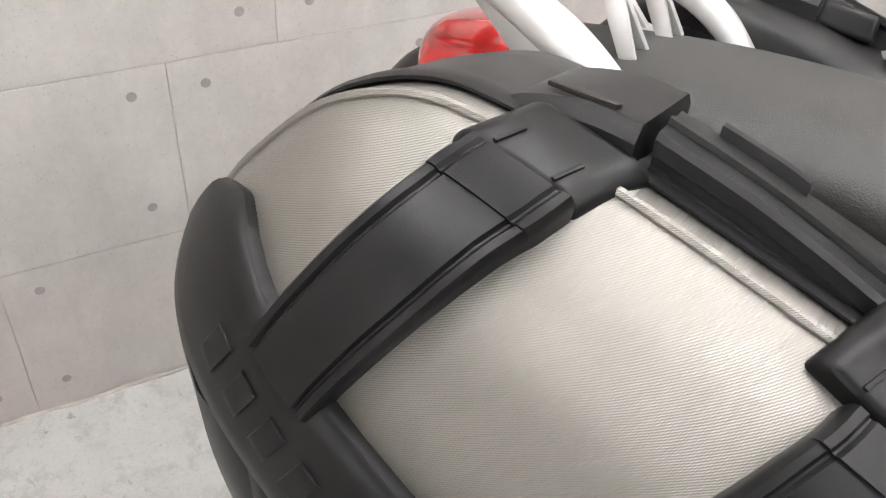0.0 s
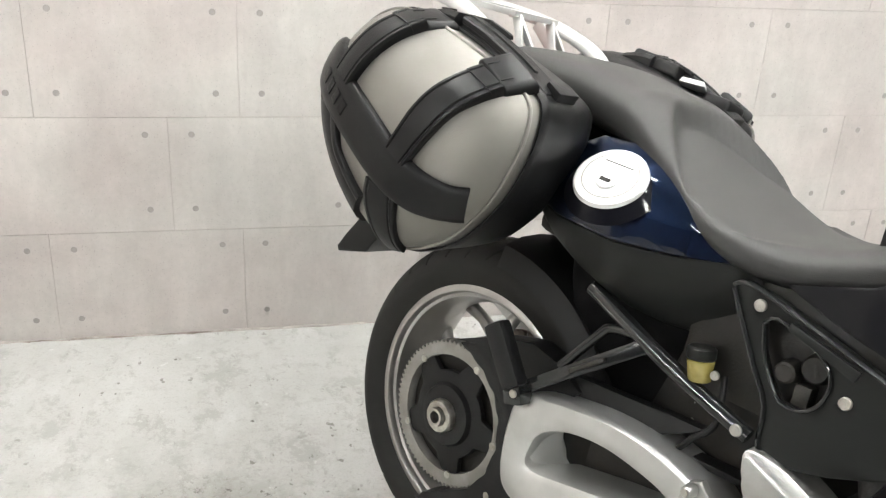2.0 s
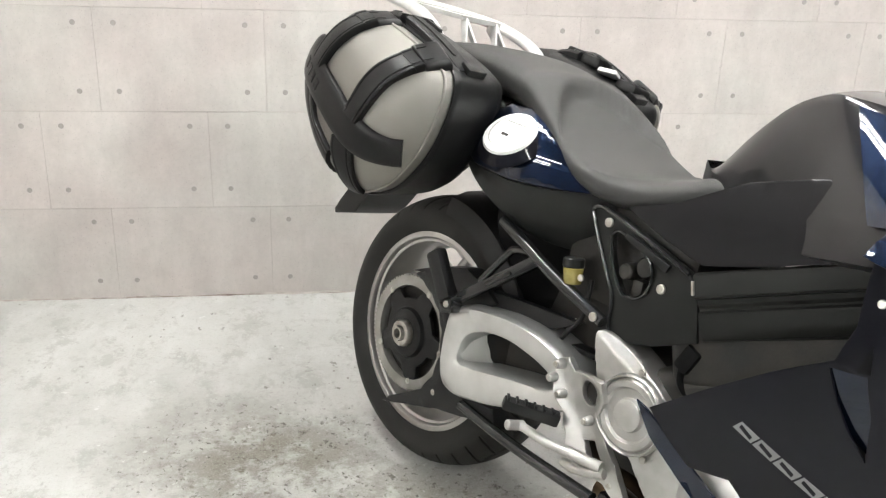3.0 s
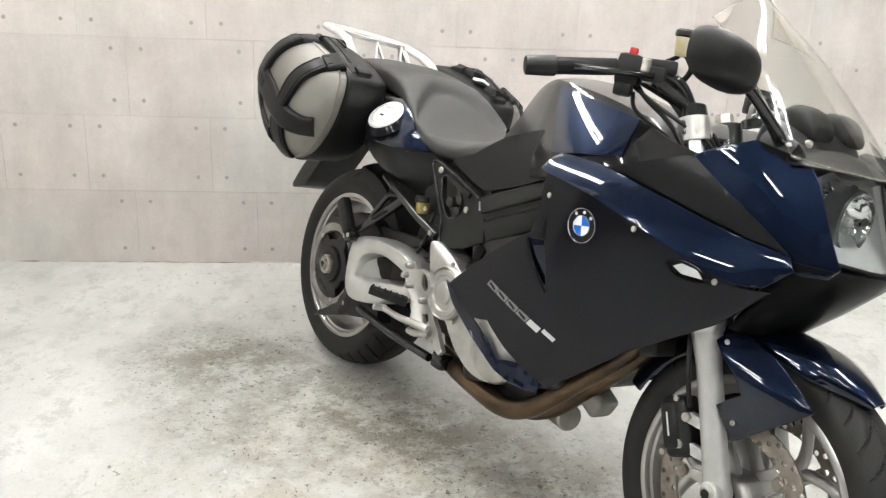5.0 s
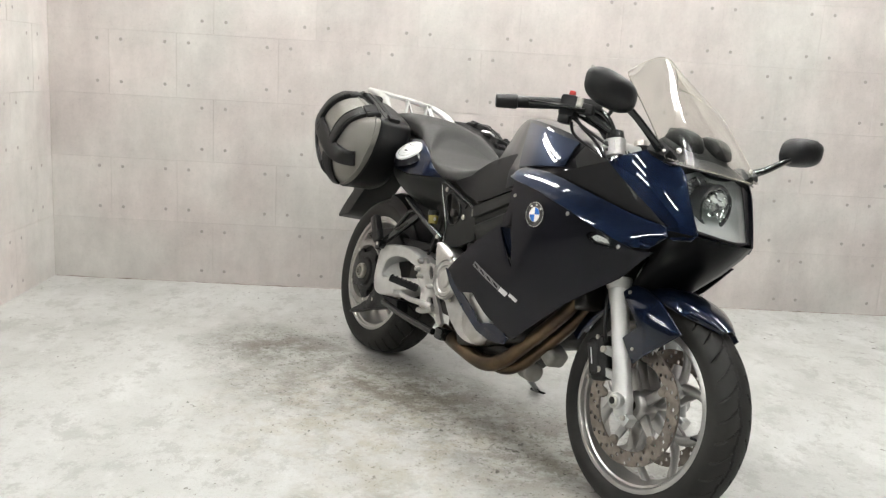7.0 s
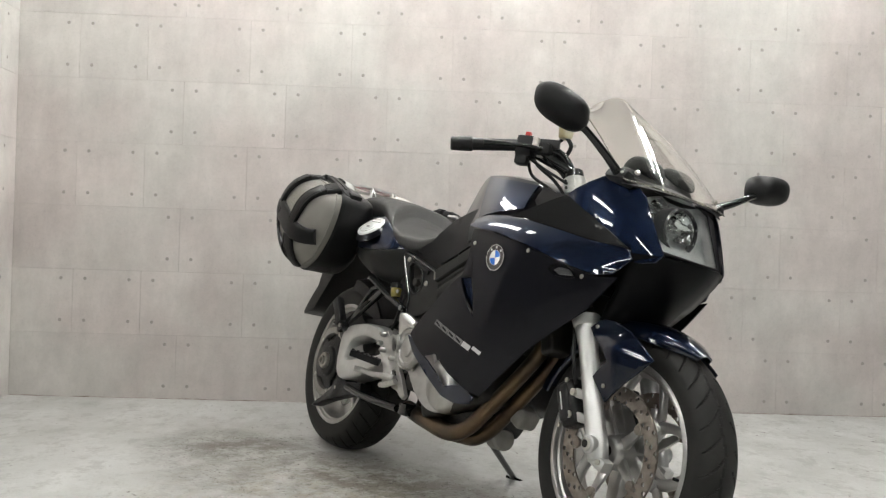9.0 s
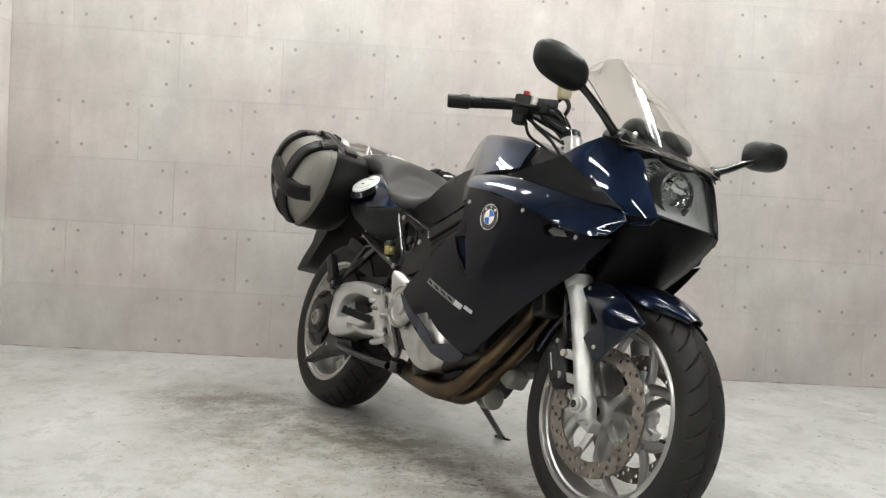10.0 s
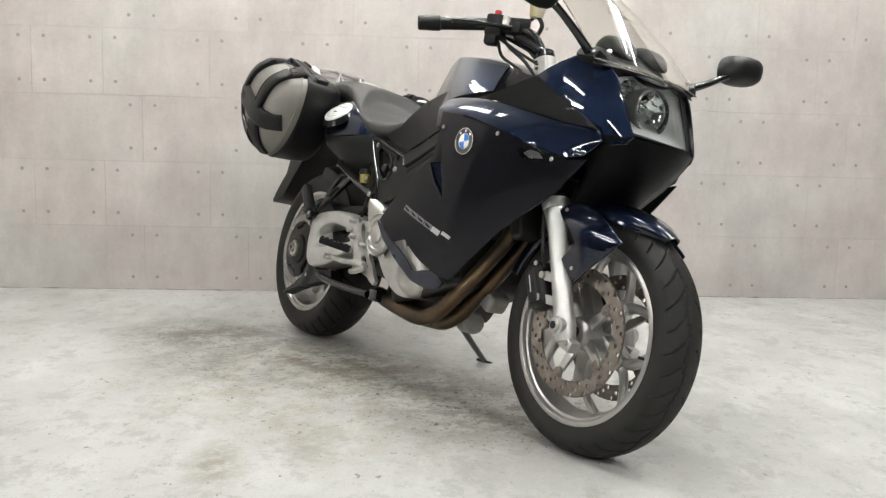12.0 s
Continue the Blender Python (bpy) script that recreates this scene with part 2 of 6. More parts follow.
def painted_floor():
    """Pale grey floor paint, scuffed and chipped, with brown dirt where bikes have stood and the bike's shade put into
    the colour.
    """
    m = bpy.data.materials.new("floor_paint")
    m.use_nodes = True
    n, l = m.node_tree.nodes, m.node_tree.links
    b = n["Principled BSDF"]
    geo = n.new("ShaderNodeNewGeometry")

    def noise_at(scale, detail, rough=0.55, stretch=(1, 1, 1), turn=0.0):
        mp = n.new("ShaderNodeMapping")
        mp.inputs["Scale"].default_value = stretch
        mp.inputs["Rotation"].default_value = (0, 0, turn)
        l.new(geo.outputs["Position"], mp.inputs["Vector"])
        t = n.new("ShaderNodeTexNoise")
        t.inputs["Scale"].default_value, t.inputs["Detail"].default_value, t.inputs["Roughness"].default_value = scale, detail, rough
        l.new(mp.outputs[0], t.inputs["Vector"])
        return t.outputs["Fac"]

    def mapped(fac, a, c, lo, hi):
        r = n.new("ShaderNodeMapRange")
        for k, v in (("From Min", a), ("From Max", c), ("To Min", lo), ("To Max", hi)):
            r.inputs[k].default_value = v
        l.new(fac, r.inputs["Value"])
        return r.outputs[0]

    def op(kind, a, c):
        t = n.new("ShaderNodeMath")
        t.operation = kind
        l.new(a, t.inputs[0])
        if isinstance(c, float):
            t.inputs[1].default_value = c
        else:
            l.new(c, t.inputs[1])
        return t.outputs[0]

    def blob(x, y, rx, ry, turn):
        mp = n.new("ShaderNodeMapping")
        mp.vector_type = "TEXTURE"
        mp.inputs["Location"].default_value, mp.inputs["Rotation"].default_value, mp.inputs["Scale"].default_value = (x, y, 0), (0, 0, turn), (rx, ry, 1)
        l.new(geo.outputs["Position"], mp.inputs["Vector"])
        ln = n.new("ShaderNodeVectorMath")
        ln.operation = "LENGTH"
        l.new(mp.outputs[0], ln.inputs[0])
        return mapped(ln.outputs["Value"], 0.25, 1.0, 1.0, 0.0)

    def mix(a, colour, fac):
        t = n.new("ShaderNodeMix")
        t.data_type = "RGBA"
        if isinstance(a, tuple):
            t.inputs["A"].default_value = a
        else:
            l.new(a, t.inputs["A"])
        t.inputs["B"].default_value = colour
        l.new(fac, t.inputs["Factor"])
        return t.outputs["Result"]

    c = mix((0.525, 0.525, 0.508, 1), (0.415, 0.415, 0.394, 1), mapped(noise_at(1.9, 8, 0.6), 0.40, 0.68, 0, 1))
    c = mix(c, (0.58, 0.58, 0.565, 1), mapped(noise_at(5, 8, 0.65, (1, 0.5, 1), 0.6), 0.50, 0.68, 0, 0.9))
    c = mix(c, (0.37, 0.365, 0.345, 1), mapped(noise_at(14, 7, 0.68), 0.54, 0.70, 0, 0.75))
    c = mix(c, (0.335, 0.33, 0.308, 1), mapped(noise_at(8, 10, 0.80, (1, 0.7, 1), 0.3), 0.52, 0.58, 0, 0.55))
    # dirt, and the shade under the bike painted into the floor colour
    grime_and_shade = op("MAXIMUM", blob(0.20, -0.42, 0.82, 0.36, -0.74), op("MULTIPLY", blob(-0.30, 0.02, 0.48, 0.36, -0.4), 0.9))
    grime_and_shade = op("MAXIMUM", grime_and_shade, op("MULTIPLY", blob(0.62, -0.86, 0.55, 0.42, -0.7), 0.9))
    grime_and_shade = op("MAXIMUM", grime_and_shade, op("MULTIPLY", blob(-0.12, -0.42, 0.55, 0.34, -0.5), 0.6))
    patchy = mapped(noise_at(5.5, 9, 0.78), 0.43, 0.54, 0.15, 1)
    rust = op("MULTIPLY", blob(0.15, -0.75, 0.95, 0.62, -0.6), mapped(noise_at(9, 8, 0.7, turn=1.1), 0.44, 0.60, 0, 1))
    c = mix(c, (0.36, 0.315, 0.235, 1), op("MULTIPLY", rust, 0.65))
    c = mix(c, (0.150, 0.133, 0.102, 1), op("MULTIPLY", op("MULTIPLY", grime_and_shade, patchy), 0.92))
    specks = op("MULTIPLY", grime_and_shade, mapped(noise_at(40, 8, 0.74, (0.8, 1, 1), 0.25), 0.560, 0.625, 0, 1))
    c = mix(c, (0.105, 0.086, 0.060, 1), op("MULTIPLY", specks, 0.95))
    chips = op("MULTIPLY", mapped(op("MAXIMUM", grime_and_shade, op("MULTIPLY", rust, 0.8)), 0.05, 0.5, 0, 1), op("MULTIPLY", mapped(noise_at(34, 7, 0.70, (1, 0.75, 1), 1.9), 0.572, 0.605, 0, 1), mapped(noise_at(6.5, 6, 0.7, turn=0.4), 0.50, 0.60, 0.10, 1)))
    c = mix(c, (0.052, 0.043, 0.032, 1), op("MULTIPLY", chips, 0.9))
    trail = op("MULTIPLY", op("MAXIMUM", blob(-0.045, -1.34, 0.09, 0.20, 0.1), op("MULTIPLY", blob(0.17, -1.20, 0.10, 0.26, 0.15), 0.6)), mapped(noise_at(20, 6, 0.7), 0.38, 0.55, 0.2, 1))
    c = mix(c, (0.26, 0.235, 0.175, 1), op("MULTIPLY", trail, 0.8))
    c = mix(c, (0.22, 0.21, 0.185, 1), mapped(noise_at(55, 3, 0.5, (1, 0.4, 1), 0.9), 0.68, 0.74, 0, 0.45))
    c = mix(c, (0.12, 0.115, 0.10, 1), mapped(noise_at(31, 2, 0.5, (1, 0.7, 1), 2.1), 0.735, 0.760, 0, 0.9))
    flecks = op("MULTIPLY", mapped(noise_at(27, 3, 0.6, (1, 0.8, 1), 1.3), 0.645, 0.675, 0, 1), mapped(noise_at(2.3, 5, 0.6, turn=0.8), 0.50, 0.60, 0.0, 1))
    c = mix(c, (0.17, 0.16, 0.138, 1), op("MULTIPLY", flecks, 0.8))
    c = mix(c, (0.64, 0.64, 0.63, 1), mapped(noise_at(23, 5, 0.6), 0.665, 0.71, 0, 0.7))
    c = mix(c, (0.33, 0.325, 0.30, 1), mapped(noise_at(95, 4, 0.7), 0.55, 0.72, 0, 0.6))
    c = mix(c, (0.60, 0.60, 0.585, 1), mapped(noise_at(130, 3, 0.7), 0.60, 0.75, 0, 0.5))
    grit = op("MULTIPLY", mapped(op("MAXIMUM", grime_and_shade, op("MULTIPLY", rust, 0.7)), 0.02, 0.45, 0.03, 1), mapped(noise_at(62, 5, 0.62, (1, 0.8, 1), 0.7), 0.615, 0.645, 0, 1))
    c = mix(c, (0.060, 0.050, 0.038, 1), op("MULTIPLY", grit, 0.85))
    c = mix(c, (0.40, 0.395, 0.375, 1), mapped(noise_at(210, 3, 0.7), 0.50, 0.72, 0, 0.55))
    b.inputs["Specular IOR Level"].default_value = 0.32
    l.new(c, b.inputs["Base Color"])
    l.new(mapped(noise_at(6, 7, 0.65), 0.3, 0.7, 0.46, 0.78), b.inputs["Roughness"])
    bb = n.new("ShaderNodeBump")
    bb.inputs["Strength"].default_value, bb.inputs["Distance"].default_value = 0.25, 0.003
    l.new(noise_at(18, 8, 0.6), bb.inputs["Height"])
    l.new(bb.outputs[0], b.inputs["Normal"])
    return m


WALL = concrete_wall()
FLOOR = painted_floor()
DOT = mat("tie_hole_print", (0.29, 0.27, 0.252), 0.8, 0.0, (0.36, 0.335, 0.315), 60)
JOINT = mat("wall_joint", (0.49, 0.455, 0.43), 0.85, 0.0, (0.53, 0.495, 0.47), 6)

# ---------------------------------------------------------------- building helpers
from mathutils.geometry import delaunay_2d_cdt


def part(name, bm, material, parent, label="", smooth=40):
    """Links a bmesh as one mesh object under a thing or a part. material: one, or a list for the faces' material_index."""
    me = bpy.data.meshes.new(name)
    bmesh.ops.recalc_face_normals(bm, faces=bm.faces)
    bm.to_mesh(me)
    bm.free()
    for m in material if isinstance(material, list) else [material]:
        me.materials.append(m)
    if smooth:
        me.shade_smooth()
        me.set_sharp_from_angle(angle=radians(smooth))
    ob = new(name, me)
    ob.parent = parent
    if label:
        tagged(ob, label=label)
    return ob


def twin(ob, parent=None):
    """The same part mirrored to the other side of the bike, with its own parts."""
    made = {}
    for o in (ob, *ob.children_recursive):
        me = o.data.copy()
        me.transform(Matrix.Diagonal((1, -1, 1, 1)))
        me.flip_normals()
        c = new(o.name.split(".")[0], me)
        c.parent = made[o.parent] if o.parent in made else (parent or o.parent)
        if "label" in o:
            c["label"] = o["label"]
        made[o] = c
    return made[ob]


def merged(*bms):
    out = bmesh.new()
    for b in bms:
        me = bpy.data.meshes.new("t")
        b.to_mesh(me)
        b.free()
        out.from_mesh(me)
        bpy.data.meshes.remove(me)
    return out


def smooth_line(points, steps=6, closed=False):
    """A Catmull-Rom curve through points."""
    p = [Vector(q) for q in points]
    n, out = len(p), []
    last = n if closed else n - 1
    for i in range(last):
        a, b, c, d = (p[(i + k) % n] if closed else p[min(max(i + k, 0), n - 1)] for k in (-1, 0, 1, 2))
        for s in range(steps):
            t = s / steps
            out.append(0.5 * (2 * b + (c - a) * t + (2 * a - 5 * b + 4 * c - d) * t * t + (3 * b - a - 3 * c + d) * t ** 3))
    return out if closed else out + [p[-1]]


def loft(rings, cap=True, closed=True):
    """Faces between rings of equally many points."""
    bm = bmesh.new()
    vs = [[bm.verts.new(q) for q in r] for r in rings]
    n = len(vs[0])
    for a, b in zip(vs, vs[1:]):
        for i in range(n if closed else n - 1):
            j = (i + 1) % n
            bm.faces.new((a[i], a[j], b[j], b[i]))
    if cap:
        bm.faces.new(vs[0])
        bm.faces.new(list(reversed(vs[-1])))
    return bm


def tube(points, radius, segs=12, steps=6, flat=1.0, smooth=True):
    """A round (or, with flat, oval) bar along a curve; radius may be one number or one for each point."""
    line = smooth_line(points, steps) if smooth and len(points) > 2 else [Vector(p) for p in points]
    rad = radius if isinstance(radius, (list, tuple)) else [radius] * len(points)
    rings, side = [], None
    for i, p in enumerate(line):
        t = (line[min(i + 1, len(line) - 1)] - line[max(i - 1, 0)]).normalized()
        if side is None:
            side = t.orthogonal().normalized()
        side = (side - t * side.dot(t)).normalized()
        up = t.cross(side)
        f = i / max(1, len(line) - 1) * (len(rad) - 1)
        k = min(int(f), len(rad) - 2)
        r = rad[k] + (rad[k + 1] - rad[k]) * (f - k)
        rings.append([p + r * (math.cos(a) * side + math.sin(a) * up * flat) for a in (2 * math.pi * s / segs for s in range(segs))])
    return loft(rings)


def lathe(profile, centre, axis="y", segs=64, start=0.0, end=360.0):
    """A profile of (along the axis, radius) turned round an axis through centre."""
    full = end - start >= 360
    rings = []
    c = Vector(centre)
    for s in range(segs if full else segs + 1):
        a = radians(start + (end - start) * s / segs)
        ring = []
        for h, r in profile:
            v = {"y": (r * math.cos(a), h, r * math.sin(a)), "z": (r * math.cos(a), r * math.sin(a), h), "x": (h, r * math.cos(a), r * math.sin(a))}[axis]
            ring.append(c + Vector(v))
        rings.append(ring)
    if full:
        rings.append(rings[0])
    bm = loft(rings, cap=False, closed=False)
    bmesh.ops.remove_doubles(bm, verts=bm.verts, dist=1e-6)
    return bm


def disc_along(p0, p1, r0, r1=None, segs=20, bevel=0.0):
    """A short bar, bolt or knob from p0 to p1."""
    p0, p1 = Vector(p0), Vector(p1)
    r1 = r0 if r1 is None else r1
    t = (p1 - p0).normalized()
    side = t.orthogonal().normalized()
    up = t.cross(side)
    steps = [(p0, r0), (p1, r1)] if not bevel else [(p0, r0 - bevel), (p0 + t * bevel, r0), (p1 - t * bevel, r1), (p1, r1 - bevel)]
    return loft([[p + r * (math.cos(a) * side + math.sin(a) * up) for a in (2 * math.pi * s / segs for s in range(segs))] for p, r in steps])


def box(centre, size, bevel=0.004, turn=(0, 0, 0), taper=1.0, segs=2):
    bm = bmesh.new()
    bmesh.ops.create_cube(bm, size=1)
    for v in bm.verts:
        k = taper if v.co.z > 0 else 1.0
        v.co = Vector((v.co.x * size[0] * k, v.co.y * size[1] * k, v.co.z * size[2]))
    if bevel:
        bmesh.ops.bevel(bm, geom=bm.edges[:], offset=bevel, segments=segs, affect="EDGES", profile=0.6)
    bmesh.ops.transform(bm, matrix=pose(*centre, *turn), verts=bm.verts)
    return bm


def beam(p0, p1, a0, b0, a1=None, b1=None, bevel=0.003, side=(0, 1, 0)):
    """A tapered bar with a rectangular, rounded section: a across, b along side."""
    p0, p1, s = Vector(p0), Vector(p1), Vector(side)
    a1, b1 = a0 if a1 is None else a1, b0 if b1 is None else b1
    t = (p1 - p0).normalized()
    s = (s - t * s.dot(t)).normalized()
    u = t.cross(s)
    bm = loft([[p + u * x * a / 2 + s * y * b / 2 for x, y in ((-1, -1), (1, -1), (1, 1), (-1, 1))] for p, a, b in ((p0, a0, b0), (p1, a1, b1))])
    bmesh.ops.bevel(bm, geom=bm.edges[:], offset=bevel, segments=2, affect="EDGES", profile=0.6)
    return bm


def panel(outline, depth, thick=0.004, grid=0.02, curve=0, round_edge=0.0, holes=()):
    """A sheet with the outline (x, z) whose y comes from depth(x, z); it is thick towards +y. curve: steps by which the outline is rounded."""
    def dense(loop):
        pts = [Vector((a, b, 0)) for a, b in loop]
        if curve:
            pts = smooth_line(pts, curve, True)
        out = []
        for i, a in enumerate(pts):
            b = pts[(i + 1) % len(pts)]
            k = max(1, int((b - a).length / grid))
            out += [a + (b - a) * s / k for s in range(k)]
        return [Vector((q.x, q.y)) for q in out]

    loops = [dense(outline)] + [dense(h) for h in holes]

    def inside(q, loop):
        hit = False
        for i, a in enumerate(loop):
            b = loop[i - 1]
            if (a.y > q.y) != (b.y > q.y) and q.x < (b.x - a.x) * (q.y - a.y) / (b.y - a.y) + a.x:
                hit = not hit
        return hit

    verts, edges = [], []
    for lp in loops:
        o = len(verts)
        verts += lp
        edges += [(o + i, o + (i + 1) % len(lp)) for i in range(len(lp))]
    xs, zs = [v.x for v in loops[0]], [v.y for v in loops[0]]
    x = min(xs) + grid / 2
    while x < max(xs):
        z = min(zs) + grid / 2
        while z < max(zs):
            q = Vector((x, z))
            near = min((q - v).length_squared for lp in loops for v in lp)
            if near > (grid * 0.45) ** 2 and inside(q, loops[0]) and not any(inside(q, h) for h in loops[1:]):
                verts.append(q)
            z += grid
        x += grid
    vo, eo, fo, *_ = delaunay_2d_cdt(verts, edges, [], 0, 1e-6)
    bm = bmesh.new()
    front = [bm.verts.new((v.x, depth(v.x, v.y), v.y)) for v in vo]
    for f in fo:
        c = sum((vo[i] for i in f), Vector((0, 0))) / len(f)
        if inside(c, loops[0]) and not any(inside(c, h) for h in loops[1:]):
            bm.faces.new([front[i] for i in f])
    for v in [v for v in bm.verts if not v.link_faces]:
        bm.verts.remove(v)
    bmesh.ops.recalc_face_normals(bm, faces=bm.faces)
    if sum((f.normal.y for f in bm.faces)) > 0:
        bmesh.ops.reverse_faces(bm, faces=bm.faces)
    rim = [e for e in bm.edges if e.is_boundary]
    got = bmesh.ops.extrude_face_region(bm, geom=bm.faces[:], use_keep_orig=True)
    for v in (g for g in got["geom"] if isinstance(g, bmesh.types.BMVert)):
        v.co.y += thick
    if round_edge:
        bmesh.ops.bevel(bm, geom=[e for e in rim if e.is_valid], offset=round_edge, segments=2, affect="EDGES", profile=0.5)
    return bm


def ring_frame(outer, inner, y_back, y_front, steps=8):
    """A hollow cast frame between two closed (x, z) loops: steep outer wall, flat face, rounded inner lip."""
    o = smooth_line([(a, 0, b) for a, b in outer], steps, True)
    n = smooth_line([(a, 0, b) for a, b in inner], steps, True)
    section = ((0.0, 0.0), (0.0, 0.52), (0.012, 0.84), (0.05, 0.95), (0.14, 1.0), (0.48, 1.0), (0.80, 0.985), (0.93, 0.94), (0.99, 0.82), (1.01, 0.45), (1.0, 0.0))
    rings = []
    for p, q in zip(o, n):
        rings.append([Vector((p.x + (q.x - p.x) * f, y_back + (y_front - y_back) * h, p.z + (q.z - p.z) * f)) for f, h in section])
    bm = loft(rings + [rings[0]], cap=False, closed=True)
    bmesh.ops.remove_doubles(bm, verts=bm.verts, dist=1e-6)
    return bm


def hull_sections(sections, power=2.6, segs=28, flat_bottom=0.35):
    """A cushion-like body along x. Sections: x, half width, top z, bottom z."""
    rings = []
    line = smooth_line([(s[0], s[1], s[2]) for s in sections], 5)
    low = smooth_line([(s[0], s[1], s[3]) for s in sections], 5)
    for a, b in zip(line, low):
        mid, h = a.z * (1 - flat_bottom) + b.z * flat_bottom, (a.z - b.z)
        ring = []
        for s in range(segs):
            t = 2 * math.pi * s / segs
            c, d = math.cos(t), math.sin(t)
            y = a.y * math.copysign(abs(c) ** (2 / power), c)
            z = (mid + (a.z - mid) * abs(d) ** (2 / power)) if d > 0 else (mid - (mid - b.z) * abs(d) ** (2 / power))
            ring.append((a.x, y, z))
        rings.append(ring)
    return loft(rings)


def bolts(places, way, radius, material, parent, depth=0.004, name="bolt", label=""):
    for p in places:
        p = Vector(p)
        w = Vector(way).normalized()
        bm = merged(disc_along(p, p + w * depth, radius, segs=14, bevel=radius * 0.15), disc_along(p + w * depth * 0.98, p + w * (depth + 0.0006), radius * 0.45, segs=6))
        part(name, bm, material, parent, label)

# ---------------------------------------------------------------- the room
X0, X1, Y0, Y1, H = -1.63, 5.6, -7.5, 1.03, 2.75
XL, YP = -7.0, -0.6
THICK = 0.15


def structure(name, bm, material, label, category=""):
    ob = part(name, bm, material, None, label, smooth=0)
    return tagged(ob, category=category or name.split("_")[0], kind="structure")


def slab(x0, x1, y0, y1, z0, z1):
    return box(((x0 + x1) / 2, (y0 + y1) / 2, (z0 + z1) / 2), (x1 - x0, y1 - y0, z1 - z0), 0)


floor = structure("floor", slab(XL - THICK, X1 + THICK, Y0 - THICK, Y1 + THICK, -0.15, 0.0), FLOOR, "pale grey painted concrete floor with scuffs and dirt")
ceiling = structure("ceiling", slab(XL - THICK, X1 + THICK, Y0 - THICK, Y1 + THICK, H, H + 0.15), CEIL, "dark grey painted ceiling")
wall_back = structure("wall_back", slab(X0 - THICK, X1 + THICK, Y1 + 0.0018, Y1 + THICK, 0, H), JOINT, "concrete wall of staggered panels with tie holes")
wall_left = structure("wall_left", slab(X0 - THICK, X0 - 0.0018, YP, Y1 + 0.0018, 0, H), JOINT, "concrete side wall of staggered panels with tie holes")
# unseen walls added to close the room, dark to deepen the bike's reflections
structure("wall_right", slab(X1, X1 + THICK, Y0, Y1, 0, H), DARKWALL, "plain dark grey side wall")
structure("wall_front", slab(XL - THICK, X1 + THICK, Y0 - THICK, Y0, 0, H), DARKWALL, "plain dark grey wall behind the camera")

structure("wall_far", slab(XL - THICK, X0 - THICK, Y1 + 0.0018, Y1 + THICK, 0, H), DARKWALL, "plain dark grey wall of the hall beside the bay")
structure("wall_end", slab(XL - THICK, XL, Y0, Y1, 0, H), DARKWALL, "plain dark grey end wall of the hall")

ROW, BASE = 0.3132, 0.0
random.seed(4)


def joint_places(row, lo, hi, odd, even, shift):
    """Upright joints of a course: every half metre, with the print's shift past one seam of the paper."""
    first = odd if row % 2 == 0 else even
    seam, other = -1.17, shift[row % 2]
    xs = [x for x in (first + 0.5 * k for k in range(-12, 14)) if x > seam]
    xs += [other - 0.5 * k for k in range(12)]
    return sorted(x for x in xs if lo + 0.09 < x < hi - 0.09)


PANEL_MESHES = {}


def panel_mesh(w, h, dots):
    """One panel, standing in the xz plane and facing -y, with its printed tie holes a hair proud."""
    key = (round(w, 3), round(h, 3), dots)
    if key in PANEL_MESHES:
        return PANEL_MESHES[key]
    g, t = 0.0007, 0.0018
    bm = bmesh.new()
    a = [bm.verts.new((x, y, z)) for x, y, z in ((-w / 2 + g, t, g), (w / 2 - g, t, g), (w / 2 - g, t, h - g), (-w / 2 + g, t, h - g))]
    b = [bm.verts.new((x, 0, z)) for x, z in ((-w / 2 + 2 * g, 2 * g), (w / 2 - 2 * g, 2 * g), (w / 2 - 2 * g, h - 2 * g), (-w / 2 + 2 * g, h - 2 * g))]
    bm.faces.new(b)
    for i in range(4):
        bm.faces.new((a[i], a[(i + 1) % 4], b[(i + 1) % 4], b[i]))
    bmesh.ops.recalc_face_normals(bm, faces=bm.faces)
    if dots:
        for x in [q for q, on in ((-w / 2 + 0.058, dots[0]), (w / 2 - 0.058, dots[1])) if on]:
            for z in (0.062, h - 0.046):
                ring = [bm.verts.new((x + 0.0085 * math.cos(k * math.pi / 5), -0.0006, z + 0.0085 * math.sin(k * math.pi / 5))) for k in range(10)]
                f = bm.faces.new(ring)
                f.normal_update()
                if f.normal.y > 0:
                    f.normal_flip()
                f.material_index = 1
    me = bpy.data.meshes.new("panel")
    bm.to_mesh(me)
    bm.free()
    me.materials.append(WALL)
    me.materials.append(DOT)
    PANEL_MESHES[key] = me
    return me


def clad(wall, lo, hi, place, odd, even, shift):
    rows = int(math.ceil(H / ROW))
    for r in range(rows):
        z = BASE + r * ROW
        h = min(ROW, H - z)
        if h < 0.12:
            continue
        xs = [lo] + joint_places(r, lo, hi, odd, even, shift) + [hi]
        for i, (a, b) in enumerate(zip(xs, xs[1:])):
            ob = new("panel", panel_mesh(b - a, h, (i > 0, i < len(xs) - 2) if h > 0.2 else None))
            ob.parent = wall
            ob.matrix_local = place((a + b) / 2, z)


